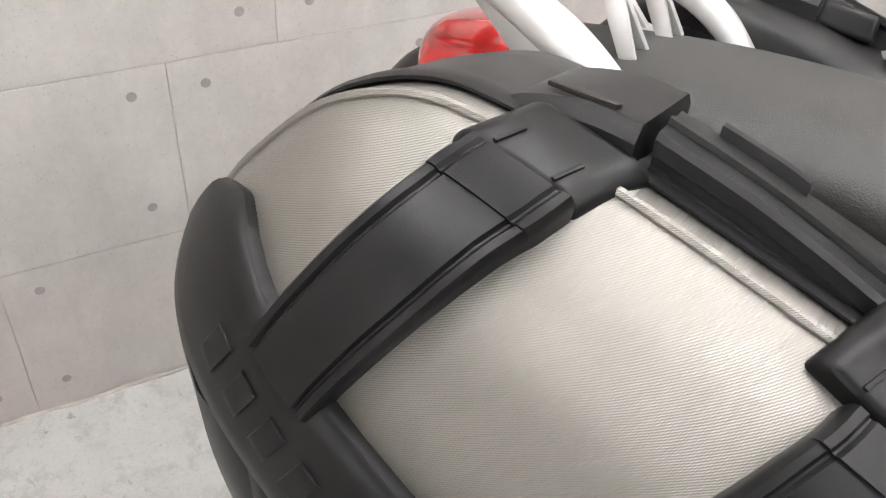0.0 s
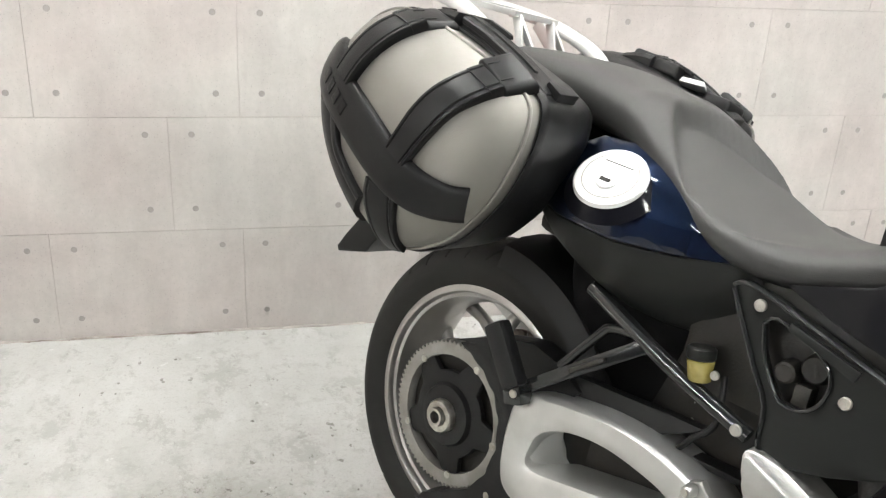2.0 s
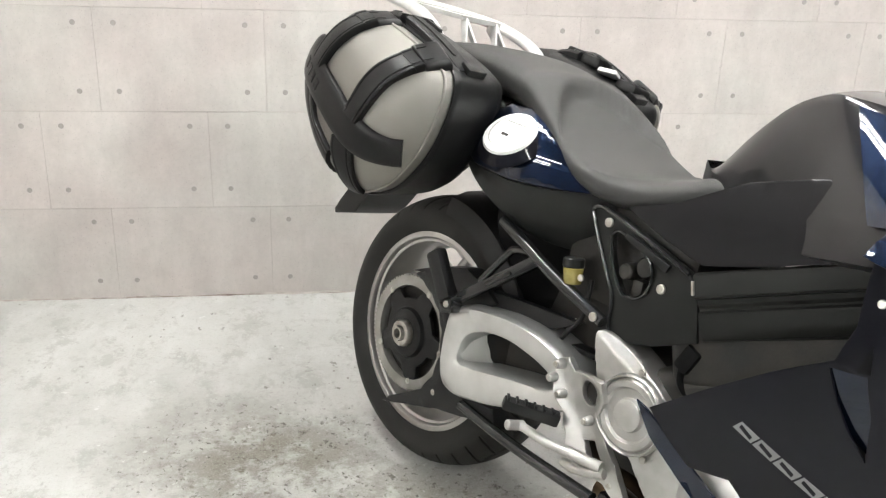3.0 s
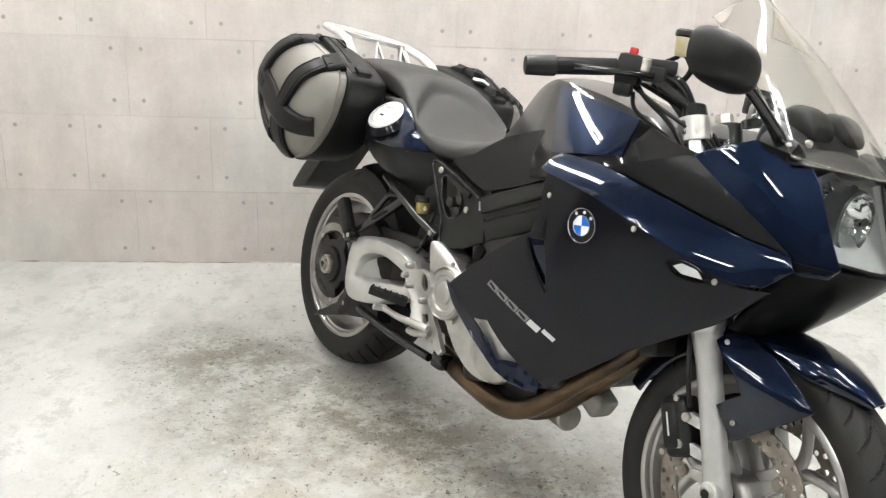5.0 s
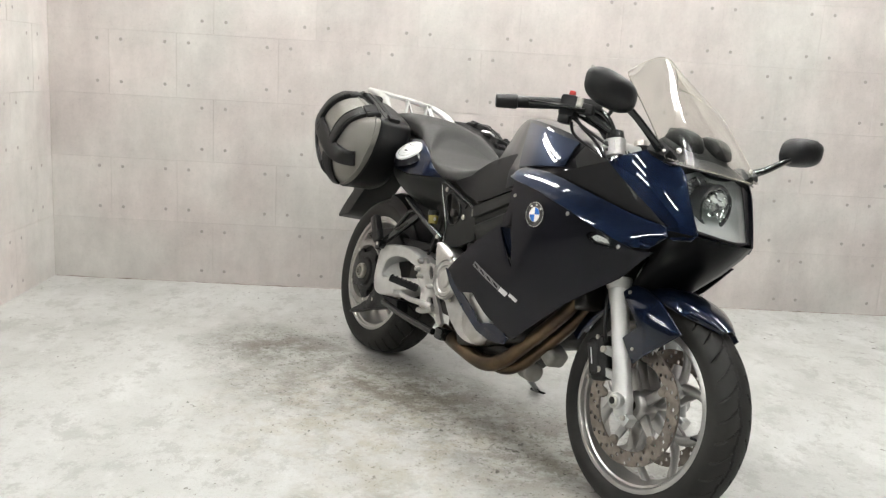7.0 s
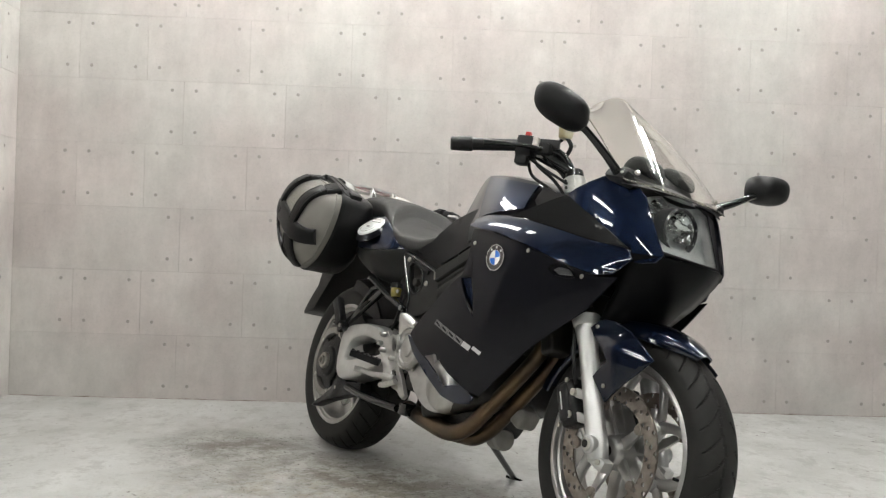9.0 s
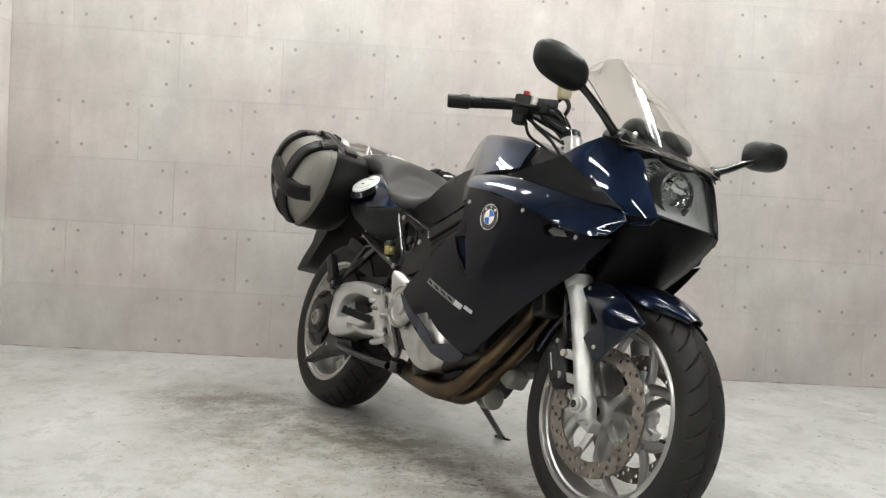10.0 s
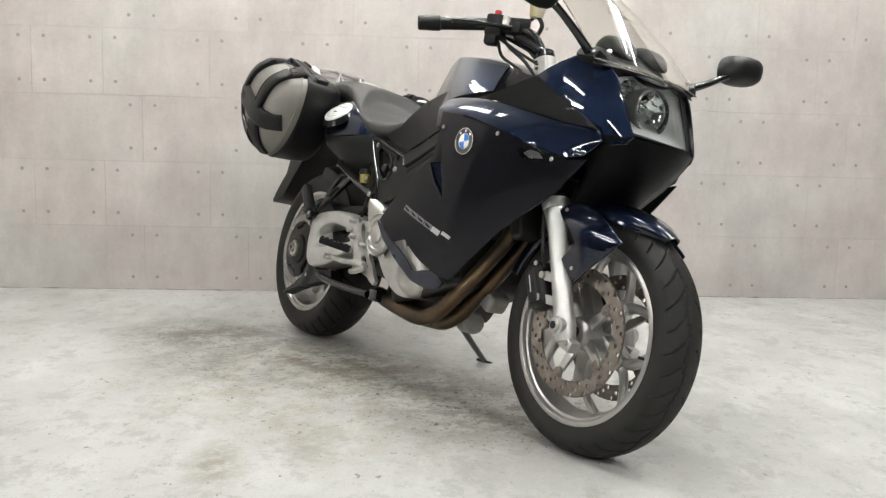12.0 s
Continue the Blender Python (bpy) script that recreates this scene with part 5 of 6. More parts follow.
BAND = [(0.972, -0.256, 0.808), (0.985, -0.228, 0.850), (1.09, -0.222, 0.846), (1.165, -0.222, 0.836), (1.27, -0.214, 0.816), (1.42, -0.192, 0.784), (1.515, -0.150, 0.772), (1.530, -0.146, 0.748), (1.492, -0.168, 0.706), (1.45, -0.194, 0.699), (1.37, -0.224, 0.719), (1.245, -0.250, 0.757), (1.12, -0.264, 0.787)]
band_plain = quadric(BAND)


def band_y(x, z):
    """The band's side, slightly hollow, with its upper edge rolled in towards the tank."""
    roll = max(0.0, 0.013 - (band_top(x) - z)) * max(0.0, min(1.0, (1.28 - x) / 0.12))
    low = float(np.interp(x, [0.972, 1.12, 1.245, 1.37, 1.45, 1.53], [0.808, 0.787, 0.757, 0.719, 0.699, 0.735]))
    s = (2 * z - band_top(x) - low) / max(0.02, band_top(x) - low)
    return band_plain(x, z) - 0.0045 * max(0.0, 1 - s * s) + 20.0 * roll ** 2


band = part("upper_band", panel([(q[0], q[2]) for q in BAND], band_y, 0.004, 0.009, 0, 0.0015), PAINT, bike, "glossy blue upper fairing band")
tri_f = part("recessed_facet", facet([(1.105, -0.214, 0.840), (1.20, -0.204, 0.873), (1.295, -0.194, 0.907), (1.41, -0.172, 0.842), (1.517, -0.146, 0.774), (1.42, -0.187, 0.787), (1.27, -0.208, 0.819), (1.165, -0.216, 0.839)], bulge=0.003), FACETPAINT, bike, "near-black recessed fairing facet")
def plane_of(points):
    p = np.array(points)
    k = np.linalg.lstsq(np.c_[np.ones(len(p)), p[:, 0], p[:, 2]], p[:, 1], rcond=None)[0]
    return lambda x, z: float(k[0] + k[1] * x + k[2] * z)


nose_a = plane_of([(1.297, -0.197, 0.905), (1.35, -0.187, 0.932), (1.41, -0.173, 0.957), (1.49, -0.160, 0.845), (1.515, -0.149, 0.773), (1.41, -0.176, 0.840)])
nose_b = plane_of([(1.435, -0.170, 0.945), (1.49, -0.158, 0.845), (1.517, -0.149, 0.773), (1.495, -0.140, 0.936), (1.522, -0.130, 0.905), (1.548, -0.125, 0.850), (1.588, -0.112, 0.768)])


def nose_y(x, z):
    """Two gently rounded faces that meet in a soft crease."""
    a = nose_a(x, z) + 0.75 * ((x - 1.41) ** 2 + 0.5 * (z - 0.87) ** 2) - 0.006
    b = nose_b(x, z) + 0.90 * ((x - 1.52) ** 2 + 0.4 * (z - 0.86) ** 2) - 0.004
    return math.log(math.exp(500 * a) + math.exp(500 * b)) / 500


nose_side = part("nose_side", panel([(1.297, 0.906), (1.35, 0.932), (1.41, 0.957), (1.455, 0.955), (1.495, 0.936), (1.522, 0.905), (1.548, 0.850), (1.572, 0.800), (1.588, 0.768), (1.575, 0.748), (1.537, 0.742), (1.515, 0.745), (1.515, 0.774), (1.41, 0.841)], nose_y, 0.004, 0.009, 0, 0.0015), PAINT, bike, "glossy blue nose side panel")
for o in (band, tri_f, nose_side):
    twin(o, bike)

# sheet added so that the bright wall can't shine through the joints
backing = part("fairing_backing", panel([(1.02, 0.77), (1.03, 0.83), (1.16, 0.825), (1.31, 0.885), (1.40, 0.935), (1.49, 0.90), (1.53, 0.78), (1.48, 0.71), (1.40, 0.675), (1.2, 0.715)], lambda x, z: -0.178 + 0.26 * max(0.0, x - 1.22), 0.004, 0.03), CHIN, bike, "black inner side of the fairing")
twin(backing, bike)

# tank cover: x, half width, ridge (y, z), crown z, underside z
TANK = [(0.575, 0.030, 0.020, 0.815, 0.822, 0.790), (0.62, 0.072, 0.046, 0.862, 0.873, 0.775), (0.68, 0.106, 0.072, 0.925, 0.940, 0.765), (0.74, 0.134, 0.094, 0.974, 0.988, 0.757), (0.80, 0.158, 0.114, 0.998, 1.012, 0.755),
        (0.85, 0.178, 0.127, 0.999, 1.017, 0.757), (0.93, 0.204, 0.132, 0.990, 1.010, 0.770), (1.00, 0.212, 0.133, 0.980, 0.996, 0.780), (1.07, 0.206, 0.135, 0.966, 0.979, 0.790), (1.12, 0.192, 0.134, 0.950, 0.960, 0.800), (1.17, 0.140, 0.105, 0.915, 0.922, 0.820)]
TANK_LINE = [[q.y for q in smooth_line([(r[0], r[c], 0) for r in TANK], 8)] for c in range(1, 6)]
TANK_X = [q.x for q in smooth_line([(r[0], 0, 0) for r in TANK], 8)]


def tank_at(x):
    return [float(np.interp(x, TANK_X, row)) for row in TANK_LINE]


def tank_side(x, f):
    """A point on the right flank, f from its lower edge (0) to the ridge (1)."""
    w, yr, zr, zt, zb = tank_at(x)
    zs = zb + 0.065
    return Vector((x, -(w + (yr - w) * f) - 0.004 * math.sin(math.pi * f), zs + (zr - zs) * f))


def tank_ring(x):
    w, yr, zr, zt, zb = tank_at(x)
    half = [Vector((x, 0, zb)), Vector((x, -w * 0.8, zb)), Vector((x, -w, zb + 0.015))] + [tank_side(x, f / 12) for f in range(12)]
    half += [tank_side(x, 0.97), Vector((x, -yr * 0.985, zr + 0.001))]
    half += [Vector((x, -yr * (1 - g), zr + 0.002 + (zt - zr) * math.sin(g * math.pi / 2))) for g in (0.15, 0.35, 0.6, 0.8, 1.0)]
    return half + [Vector((p.x, -p.y, p.z)) for p in reversed(half[1:-1])]


tank = part("tank_cover", loft([tank_ring(x) for x in TANK_X]), GRAPHITE, bike, "graphite tank cover with blue side panels", 30)
low_back, low_front, top_front, top_back = tank_side(0.950, 0.02), tank_side(1.128, 0.02), tank_side(1.115, 0.95), tank_side(0.859, 0.95)
flank_grid = []
for j in range(25):
    v = j / 24
    row = []
    for i in range(29):
        u = i / 28
        p = low_back.lerp(low_front, u).lerp(top_back.lerp(top_front, u), v)
        row.append(p + Vector((0, -0.008 - 0.058 * u * (1 - u) * (1 - 0.25 * v) - 0.014 * v * (1 - v), 0.0)))
    flank_grid.append(row)
tp = part("tank_side_panel", merged(loft([[p + Vector((0, -0.004, 0.001)) for p in row] + [p + Vector((0, 0.002, 0)) for p in reversed(row)] for row in flank_grid])), PAINT, tank, "glossy blue tank side panel")
twin(tp, tank)
inner = part("inner_fairing", panel([(1.10, 0.87), (1.16, 0.94), (1.22, 0.92), (1.31, 0.905), (1.28, 0.86), (1.17, 0.838)], lambda x, z: -0.165, 0.004, 0.02, 0, 0.001), PLASTIC, bike, "black inner fairing behind the nose")
twin(inner, bike)
part("head_tube", tube([fork_at(0.74), fork_at(0.97)], 0.035, 20, smooth=False), FRAME, bike)

# seat
def scooped(bm):
    """Hollows the rider's part, so that the pillion pad ends in a curved edge."""
    for v in bm.verts:
        x, y, z = v.co
        if z > 0.80 and x < 0.52:
            f = min(1.0, max(0.0, (x - 0.228 - 4.0 * y * y) / 0.022))
            g = min(1.0, max(0.0, (0.52 - x) / 0.2))
            v.co.z -= 0.032 * f * f * (3 - 2 * f) * g * max(0.0, 1 - (abs(y) / 0.185) ** 6)
    return bm


seat = part("seat", scooped(hull_sections([(-0.235, 0.055, 0.945, 0.915), (-0.17, 0.085, 0.962, 0.90), (-0.05, 0.115, 0.974, 0.885), (0.05, 0.132, 0.975, 0.875), (0.12, 0.140, 0.970, 0.87), (0.19, 0.148, 0.954, 0.860), (0.22, 0.153, 0.948, 0.852), (0.25, 0.157, 0.934, 0.842), (0.275, 0.162, 0.919, 0.83), (0.30, 0.166, 0.903, 0.815), (0.35, 0.173, 0.871, 0.780), (0.41, 0.176, 0.835, 0.748), (0.47, 0.170, 0.810, 0.735), (0.53, 0.152, 0.806, 0.736), (0.59, 0.128, 0.824, 0.745), (0.64, 0.108, 0.840, 0.762), (0.675, 0.092, 0.836, 0.785), (0.695, 0.060, 0.820, 0.80)], 2.7, 64, 0.45)), SEAT, bike, "dark grey textured vinyl two-level seat")

# tail covers on both sides, with the filler on the right
def tail_y(x, z):
    return -0.204 + 5.5 * max(0.0, z - 0.775) ** 2 + 2.2 * max(0.0, 0.745 - z) ** 1.6 + 0.75 * max(0.0, x - 0.27) ** 1.5 + 3.0 * max(0.0, 0.22 - x) ** 2


tail_low = part("tail_lower_cover", panel([(0.100, 0.772), (0.145, 0.752), (0.19, 0.745), (0.286, 0.737), (0.37, 0.742), (0.451, 0.755), (0.480, 0.748), (0.486, 0.714), (0.492, 0.672), (0.468, 0.666), (0.440, 0.668), (0.415, 0.645), (0.395, 0.632), (0.352, 0.632), (0.300, 0.642), (0.245, 0.668), (0.18, 0.712)], tail_y, 0.006, 0.016, 0, 0.002), GREYPLASTIC, bike, "dark grey lower tail cover")
tail_top = part("tail_side_cover", panel([(0.110, 0.775), (0.130, 0.815), (0.160, 0.848), (0.20, 0.872), (0.28, 0.874), (0.330, 0.846), (0.395, 0.797), (0.440, 0.770), (0.462, 0.758), (0.37, 0.745), (0.286, 0.740), (0.19, 0.748), (0.145, 0.755)], lambda x, z: tail_y(x, z) - 0.003, 0.006, 0.012, 0, 0.0025), PAINT, bike, "glossy blue tail side cover")
twin(tail_low, bike), twin(tail_top, bike)
CAPN = Vector((0.10, -0.70, 0.70)).normalized()
CAPC = Vector((0.262, -0.205, 0.822))
part("filler_bowl", disc_along(CAPC - CAPN * 0.022, CAPC - CAPN * 0.002, 0.070, 0.0575, 48, 0.003), NAVY, bike, "dark filler surround")
cap = part("fuel_cap", disc_along(CAPC - CAPN * 0.006, CAPC + CAPN * 0.004, 0.0545, 0.0535, 64, 0.0025), CAPMETAL, bike, "bright aluminium fuel cap with a key slot")
e1 = Vector((1, 0, 0)) - CAPN * CAPN.x
e1.normalize()
e2 = CAPN.cross(e1)
ringpts = [CAPC + CAPN * 0.0062 + (e1 * math.cos(a) + e2 * math.sin(a)) * 0.040 for a in (math.pi * 2 * k / 48 for k in range(49))]
part("cap_groove", tube(ringpts, 0.0007, 6, 1), BOLT, cap)
part("key_flap", disc_along(CAPC + CAPN * 0.005 - e2 * 0.006, CAPC + CAPN * 0.0075 - e2 * 0.006, 0.018, 0.0175, 32, 0.0008), CAPMETAL, cap)
part("cap_line", beam(CAPC + CAPN * 0.0045 + e2 * 0.024 - e1 * 0.024, CAPC + CAPN * 0.0045 + e2 * 0.024 + e1 * 0.024, 0.0012, 0.0012, bevel=0.0003, side=CAPN), ENGINE, cap)
part("key_slot", beam(CAPC + CAPN * 0.0075 - e2 * 0.010 - e1 * 0.010, CAPC + CAPN * 0.0075 - e2 * 0.010 + e1 * 0.007, 0.006, 0.0016, bevel=0.0005, side=CAPN), ENGINE, cap)

# tail, plate carrier, rack and lamp
part("tail_unit", hull_sections([(-0.29, 0.04, 0.905, 0.86), (-0.26, 0.07, 0.93, 0.82), (-0.20, 0.095, 0.935, 0.79), (-0.05, 0.12, 0.92, 0.77), (0.15, 0.13, 0.885, 0.77)], 3.2, 28, 0.5), GREYPLASTIC, bike, "dark grey tail unit under the seat")
part("tail_light", hull_sections([(-0.260, 0.040, 0.945, 0.885), (-0.242, 0.070, 0.960, 0.875), (-0.20, 0.085, 0.966, 0.89), (-0.155, 0.080, 0.964, 0.92)], 3.0, 28, 0.5), RED, bike, "red tail lamp lens")
carrier = part("plate_carrier", panel([(-0.30, 0.80), (-0.16, 0.80), (-0.20, 0.70), (-0.30, 0.575), (-0.36, 0.50), (-0.445, 0.475), (-0.452, 0.486), (-0.365, 0.60)], lambda x, z: -0.075, 0.15, 0.03, 0, 0.004), PLASTIC, bike, "black number plate carrier and rear mudguard")
for side in (-1, 1):
    part("tail_bracket", tube([(-0.06, side * 0.13, 0.86), (-0.02, side * 0.17, 0.80), (0.02, side * 0.19, 0.74)], 0.010, 10), FRAME, bike)
    part("case_bracket", box((0.03, side * 0.172, 0.83), (0.16, 0.05, 0.05), 0.01), FRAME, bike)
rack = part("luggage_rack", panel([(-0.44, -0.050), (-0.41, -0.072), (-0.22, -0.085), (-0.13, -0.078), (-0.105, -0.060), (-0.105, 0.060), (-0.13, 0.078), (-0.22, 0.085), (-0.41, 0.072), (-0.44, 0.050)], lambda x, z: 0.0, 0.010, 0.03, 0, 0.002,
                                holes=[[(-0.41, -0.045), (-0.35, -0.050), (-0.35, 0.050), (-0.41, 0.045)], [(-0.32, -0.055), (-0.25, -0.060), (-0.25, 0.060), (-0.32, 0.055)], [(-0.215, -0.060), (-0.165, -0.055), (-0.165, 0.055), (-0.215, 0.060)]]), RACK, bike, "silver cast luggage rack with grab rails")
rack.data.transform(Matrix.Translation((-0.31, 0, 1.032)) @ pose(0, 0, 0, 0, 4.5, 0) @ Matrix.Translation((0.31, 0, 0)) @ pose(0, 0, 0, 90, 0, 0))
for side in (-1, 1):
    part("grab_rail", tube([(-0.435, side * 0.058, 1.048), (-0.40, side * 0.080, 1.046), (-0.34, side * 0.100, 1.040), (-0.25, side * 0.118, 1.030), (-0.17, side * 0.133, 1.016), (-0.105, side * 0.148, 0.994), (-0.065, side * 0.156, 0.971), (-0.032, side * 0.156, 0.940)], [0.010, 0.012, 0.013, 0.014, 0.015, 0.016, 0.016, 0.013], 14, 6, 0.7), RACK, rack)
    for y0, y1 in ((0.046, 0.030), (0.046, 0.062)):
        part("rack_fin", beam((-0.112, side * y0, 1.018), (-0.078, side * y1, 0.966), 0.007, 0.018, 0.006, 0.012, 0.002, side=(1, 0, 0)), RACK, rack, "thin upright casting fin")
    part("rack_leg", beam((-0.190, side * 0.106, 1.016), (-0.120, side * 0.108, 0.952), 0.028, 0.012, 0.018, 0.012, 0.004), RACK, rack)
    part("rail_foot", box((-0.105, side * 0.112, 0.948), (0.075, 0.040, 0.016), 0.005, (0, 12, 0)), RACK, rack)
    part("foot_bolt", disc_along((-0.100, side * 0.112, 0.955), (-0.099, side * 0.112, 0.962), 0.0085, 0.0075, 16, 0.001), BOLT, rack)
    part("rack_arm", beam((-0.34, side * 0.065, 1.032), (-0.33, side * 0.102, 1.036), 0.022, 0.010, bevel=0.003, side=(0, 0, 1)), RACK, rack)
    part("rack_arm", beam((-0.23, side * 0.070, 1.022), (-0.22, side * 0.122, 1.022), 0.022, 0.010, bevel=0.003, side=(0, 0, 1)), RACK, rack)
part("rack_end", tube([(-0.435, -0.058, 1.048), (-0.452, -0.03, 1.050), (-0.452, 0.03, 1.050), (-0.435, 0.058, 1.048)], 0.011, 14, 6, 0.8), RACK, rack)

# ---- nose: lamp unit, chin, screen, dials
def lens_point(u, v, back=0.0):
    """u across (-1 to 1), v from the upper edge down (0 to 1)."""
    w = 0.124 - 0.014 * v
    x = 1.508 + 0.060 * v + 0.030 * (1 - u * u) * (0.3 + v) - back
    z = (0.936 - 0.028 * u * u) * (1 - v) + (0.768 + 0.010 * u * u) * v
    return (x, w * u, z)


def sheet(f, nu, nv, thick):
    bm = bmesh.new()
    vs = [[bm.verts.new(f(-1 + 2 * i / nu, j / nv)) for i in range(nu + 1)] for j in range(nv + 1)]
    for j in range(nv):
        for i in range(nu):
            bm.faces.new((vs[j][i], vs[j][i + 1], vs[j + 1][i + 1], vs[j + 1][i]))
    if thick:
        bmesh.ops.recalc_face_normals(bm, faces=bm.faces)
        bmesh.ops.solidify(bm, geom=bm.faces[:], thickness=thick)
    return bm


lamp_unit = part("headlight", sheet(lambda u, v: lens_point(u, v, 0.0), 20, 14, 0.003), CLEAR, bike, "clear double headlight under a shared lens")
lamp_unit.visible_shadow = False
part("lamp_bowl", sheet(lambda u, v: (lens_point(u * 0.99, v)[0] - 0.060 * (1 - u ** 4) * math.sin(math.pi * min(1, v * 0.92 + 0.04)) - 0.004, lens_point(u * 0.99, v)[1], lens_point(u, v)[2]), 20, 14, 0.0), LAMPGREY, lamp_unit, "light grey lamp housing")
c = Vector((1.532, -0.018, 0.846))
part("projector_ring", lathe([(-0.030, 0.062), (0.010, 0.060), (0.013, 0.055), (0.010, 0.051), (-0.02, 0.049)], c, "x", 40), LAMPBLACK, lamp_unit, "black ring round the main lamp")
ref = part("reflector", lathe([(-0.030, 0.004), (-0.027, 0.020), (-0.016, 0.036), (0.0, 0.047), (0.006, 0.050)], c, "x", 40), REFLECTOR, lamp_unit, "polished round reflector")
part("glass_dome", lathe([(0.004, 0.048), (0.014, 0.042), (0.024, 0.030), (0.029, 0.016), (0.031, 0.0005)], c, "x", 36), CLEAR, ref, "thick glass projector lens")
part("bulb", disc_along(c + Vector((-0.028, 0, 0)), c + Vector((-0.002, 0, 0)), 0.012, 0.009, 14, 0.002), CHROME, ref)
for k in range(9):
    a = 0.3 + 2 * math.pi * k / 9
    part("ring_stud", disc_along(c + Vector((0.010, 0.054 * math.cos(a), 0.054 * math.sin(a))), c + Vector((0.015, 0.054 * math.cos(a), 0.054 * math.sin(a))), 0.003, 0.002, 8), CHROME, ref)
glint = random.Random(8)
for k in range(26):
    a, q = 2 * math.pi * k / 13 + (0.24 if k > 12 else 0), 0.022 if k > 12 else 0.038
    p = c + Vector((-0.020 + 0.5 * (q - 0.022), q * math.cos(a), q * math.sin(a)))
    way = Vector((1, -0.45 * math.cos(a) + glint.uniform(-0.3, 0.3), -0.45 * math.sin(a) + glint.uniform(-0.3, 0.3))).normalized()
    part("reflector_facet", disc_along(p, p + way * 0.004, 0.0062, 0.0056, 6), REFLECTOR, ref)
c2 = Vector((1.512, -0.080, 0.878))
side_ref = part("reflector", lathe([(-0.026, 0.004), (-0.022, 0.016), (-0.010, 0.030), (0.004, 0.036), (0.006, 0.038)], c2, "x", 32), REFLECTOR, lamp_unit, "ribbed side reflector")
for k in range(7):
    z = c2.z - 0.024 + 0.008 * k
    h = math.sqrt(max(0.0, 0.034 ** 2 - (z - c2.z) ** 2))
    part("reflector_rib", beam((c2.x - 0.006, c2.y - h * 0.9, z), (c2.x - 0.006, c2.y + h * 0.9, z), 0.0030, 0.003, bevel=0.0008, side=(1, 0, 0)), REFLECTOR, side_ref)
for side in (1,):
    part("lamp_cheek", sheet(lambda u, v: (lens_point(side * (0.90 + 0.13 * u), v)[0] + 0.004, lens_point(side * (0.90 + 0.13 * u), v)[1], lens_point(side * (0.90 + 0.13 * u), v)[2]), 6, 14, 0.004), LAMPBLACK, lamp_unit, "black edge beside the lamp lens")
part("lamp_visor", sheet(lambda u, v: (lens_point(u * 0.9, 0)[0] - 0.010 - 0.03 * v, lens_point(u * 0.9, 0)[1], 0.936 - 0.012 * (1 - u * u) - 0.020 * v), 16, 4, 0.003), LAMPBLACK, lamp_unit, "black lip over the lamps")
CHIN_RINGS = ((0.764, (1.485, 0.147), (1.535, 0.143), (1.580, 0.118), (1.612, 0.060), 1.622), (0.731, (1.470, 0.140), (1.512, 0.140), (1.560, 0.115), (1.590, 0.060), 1.600),
              (0.674, (1.462, 0.122), (1.480, 0.124), (1.508, 0.112), (1.535, 0.060), 1.545), (0.600, (1.402, 0.100), (1.414, 0.102), (1.432, 0.096), (1.455, 0.058), 1.462))
cowl = part("nose_chin", loft([[(x, -y, z) for x, y in pts] + [(mid, 0, z - 0.002)] + [(x, y, z) for x, y in reversed(pts)] for z, *pts, mid in CHIN_RINGS]), CHIN, bike, "dark pointed chin below the headlight")
# added box, no real part: keeps light out of the hollow nose
part("nose_core", box((1.400, 0, 0.800), (0.16, 0.22, 0.17), 0.02, (0, 10, 0)), ENGINE, bike, "black ducting behind the headlight")
for y in (-0.10, -0.055):
    part("duct_strut", tube([(1.455, y, 0.760), (1.440, y, 0.690), (1.405, y * 0.9, 0.620)], 0.005, 8, 4), FRAME, bike, "thin black strut under the nose")

part("lamp_frame", tube([lens_point(-1, 0.0), lens_point(-1, 0.5), lens_point(-0.99, 0.97), lens_point(-0.9, 1.0), lens_point(0, 1.0), lens_point(0.9, 1.0), lens_point(0.99, 0.97), lens_point(1, 0.5), lens_point(1, 0.0)], 0.0042, 10, 3), PLASTIC, lamp_unit, "dark lamp surround")


def screen_point(u, v):
    """u across (-1 to 1), v up from the lamp (0 to 1): wraps round, leans back and narrows to a rounded top."""
    k = max(0.0, (v - 0.605) / 0.395) ** 1.9
    w = 0.186 - 0.009 * v - 0.075 * k
    x = 1.490 - 0.251 * v - 0.048 * v * v + 0.063 * (1 - u * u) * (1 - 0.467 * v)
    z = 0.940 + 0.274 * v + 0.022 * (1 - u * u) * v - 0.010 * (1 - u * u) * (1 - v) - 0.043 * k * u * u
    return (x, w * u, z)


screen = part("windscreen", sheet(screen_point, 24, 20, 0.003), SCREEN, bike, "clear curved plastic windscreen")
screen.visible_shadow = False
edge = [screen_point(-1, k / 12) for k in range(13)] + [screen_point(-1 + k / 6, 1.0) for k in range(1, 12)] + [screen_point(1, 1 - k / 12) for k in range(13)]
part("screen_edge", tube(edge, 0.0013, 6, 1, smooth=False), SCREENEDGE, screen, "yellowed screen edge")
part("screen_trim", tube([screen_point(-1, 0.0), screen_point(-0.5, 0.0), screen_point(0, 0.0), screen_point(0.5, 0.0), screen_point(1, 0.0)], 0.0018, 8), SCREENEDGE, screen)
for s in (-1, 1):
    for u, v in ((0.78, 0.10),):
        p = Vector(screen_point(s * u, v))
        part("screen_bolt", disc_along(p, p + Vector((0.006, s * 0.002, 0.004)), 0.0075, 0.006, 18, 0.0015), BOLT, screen)
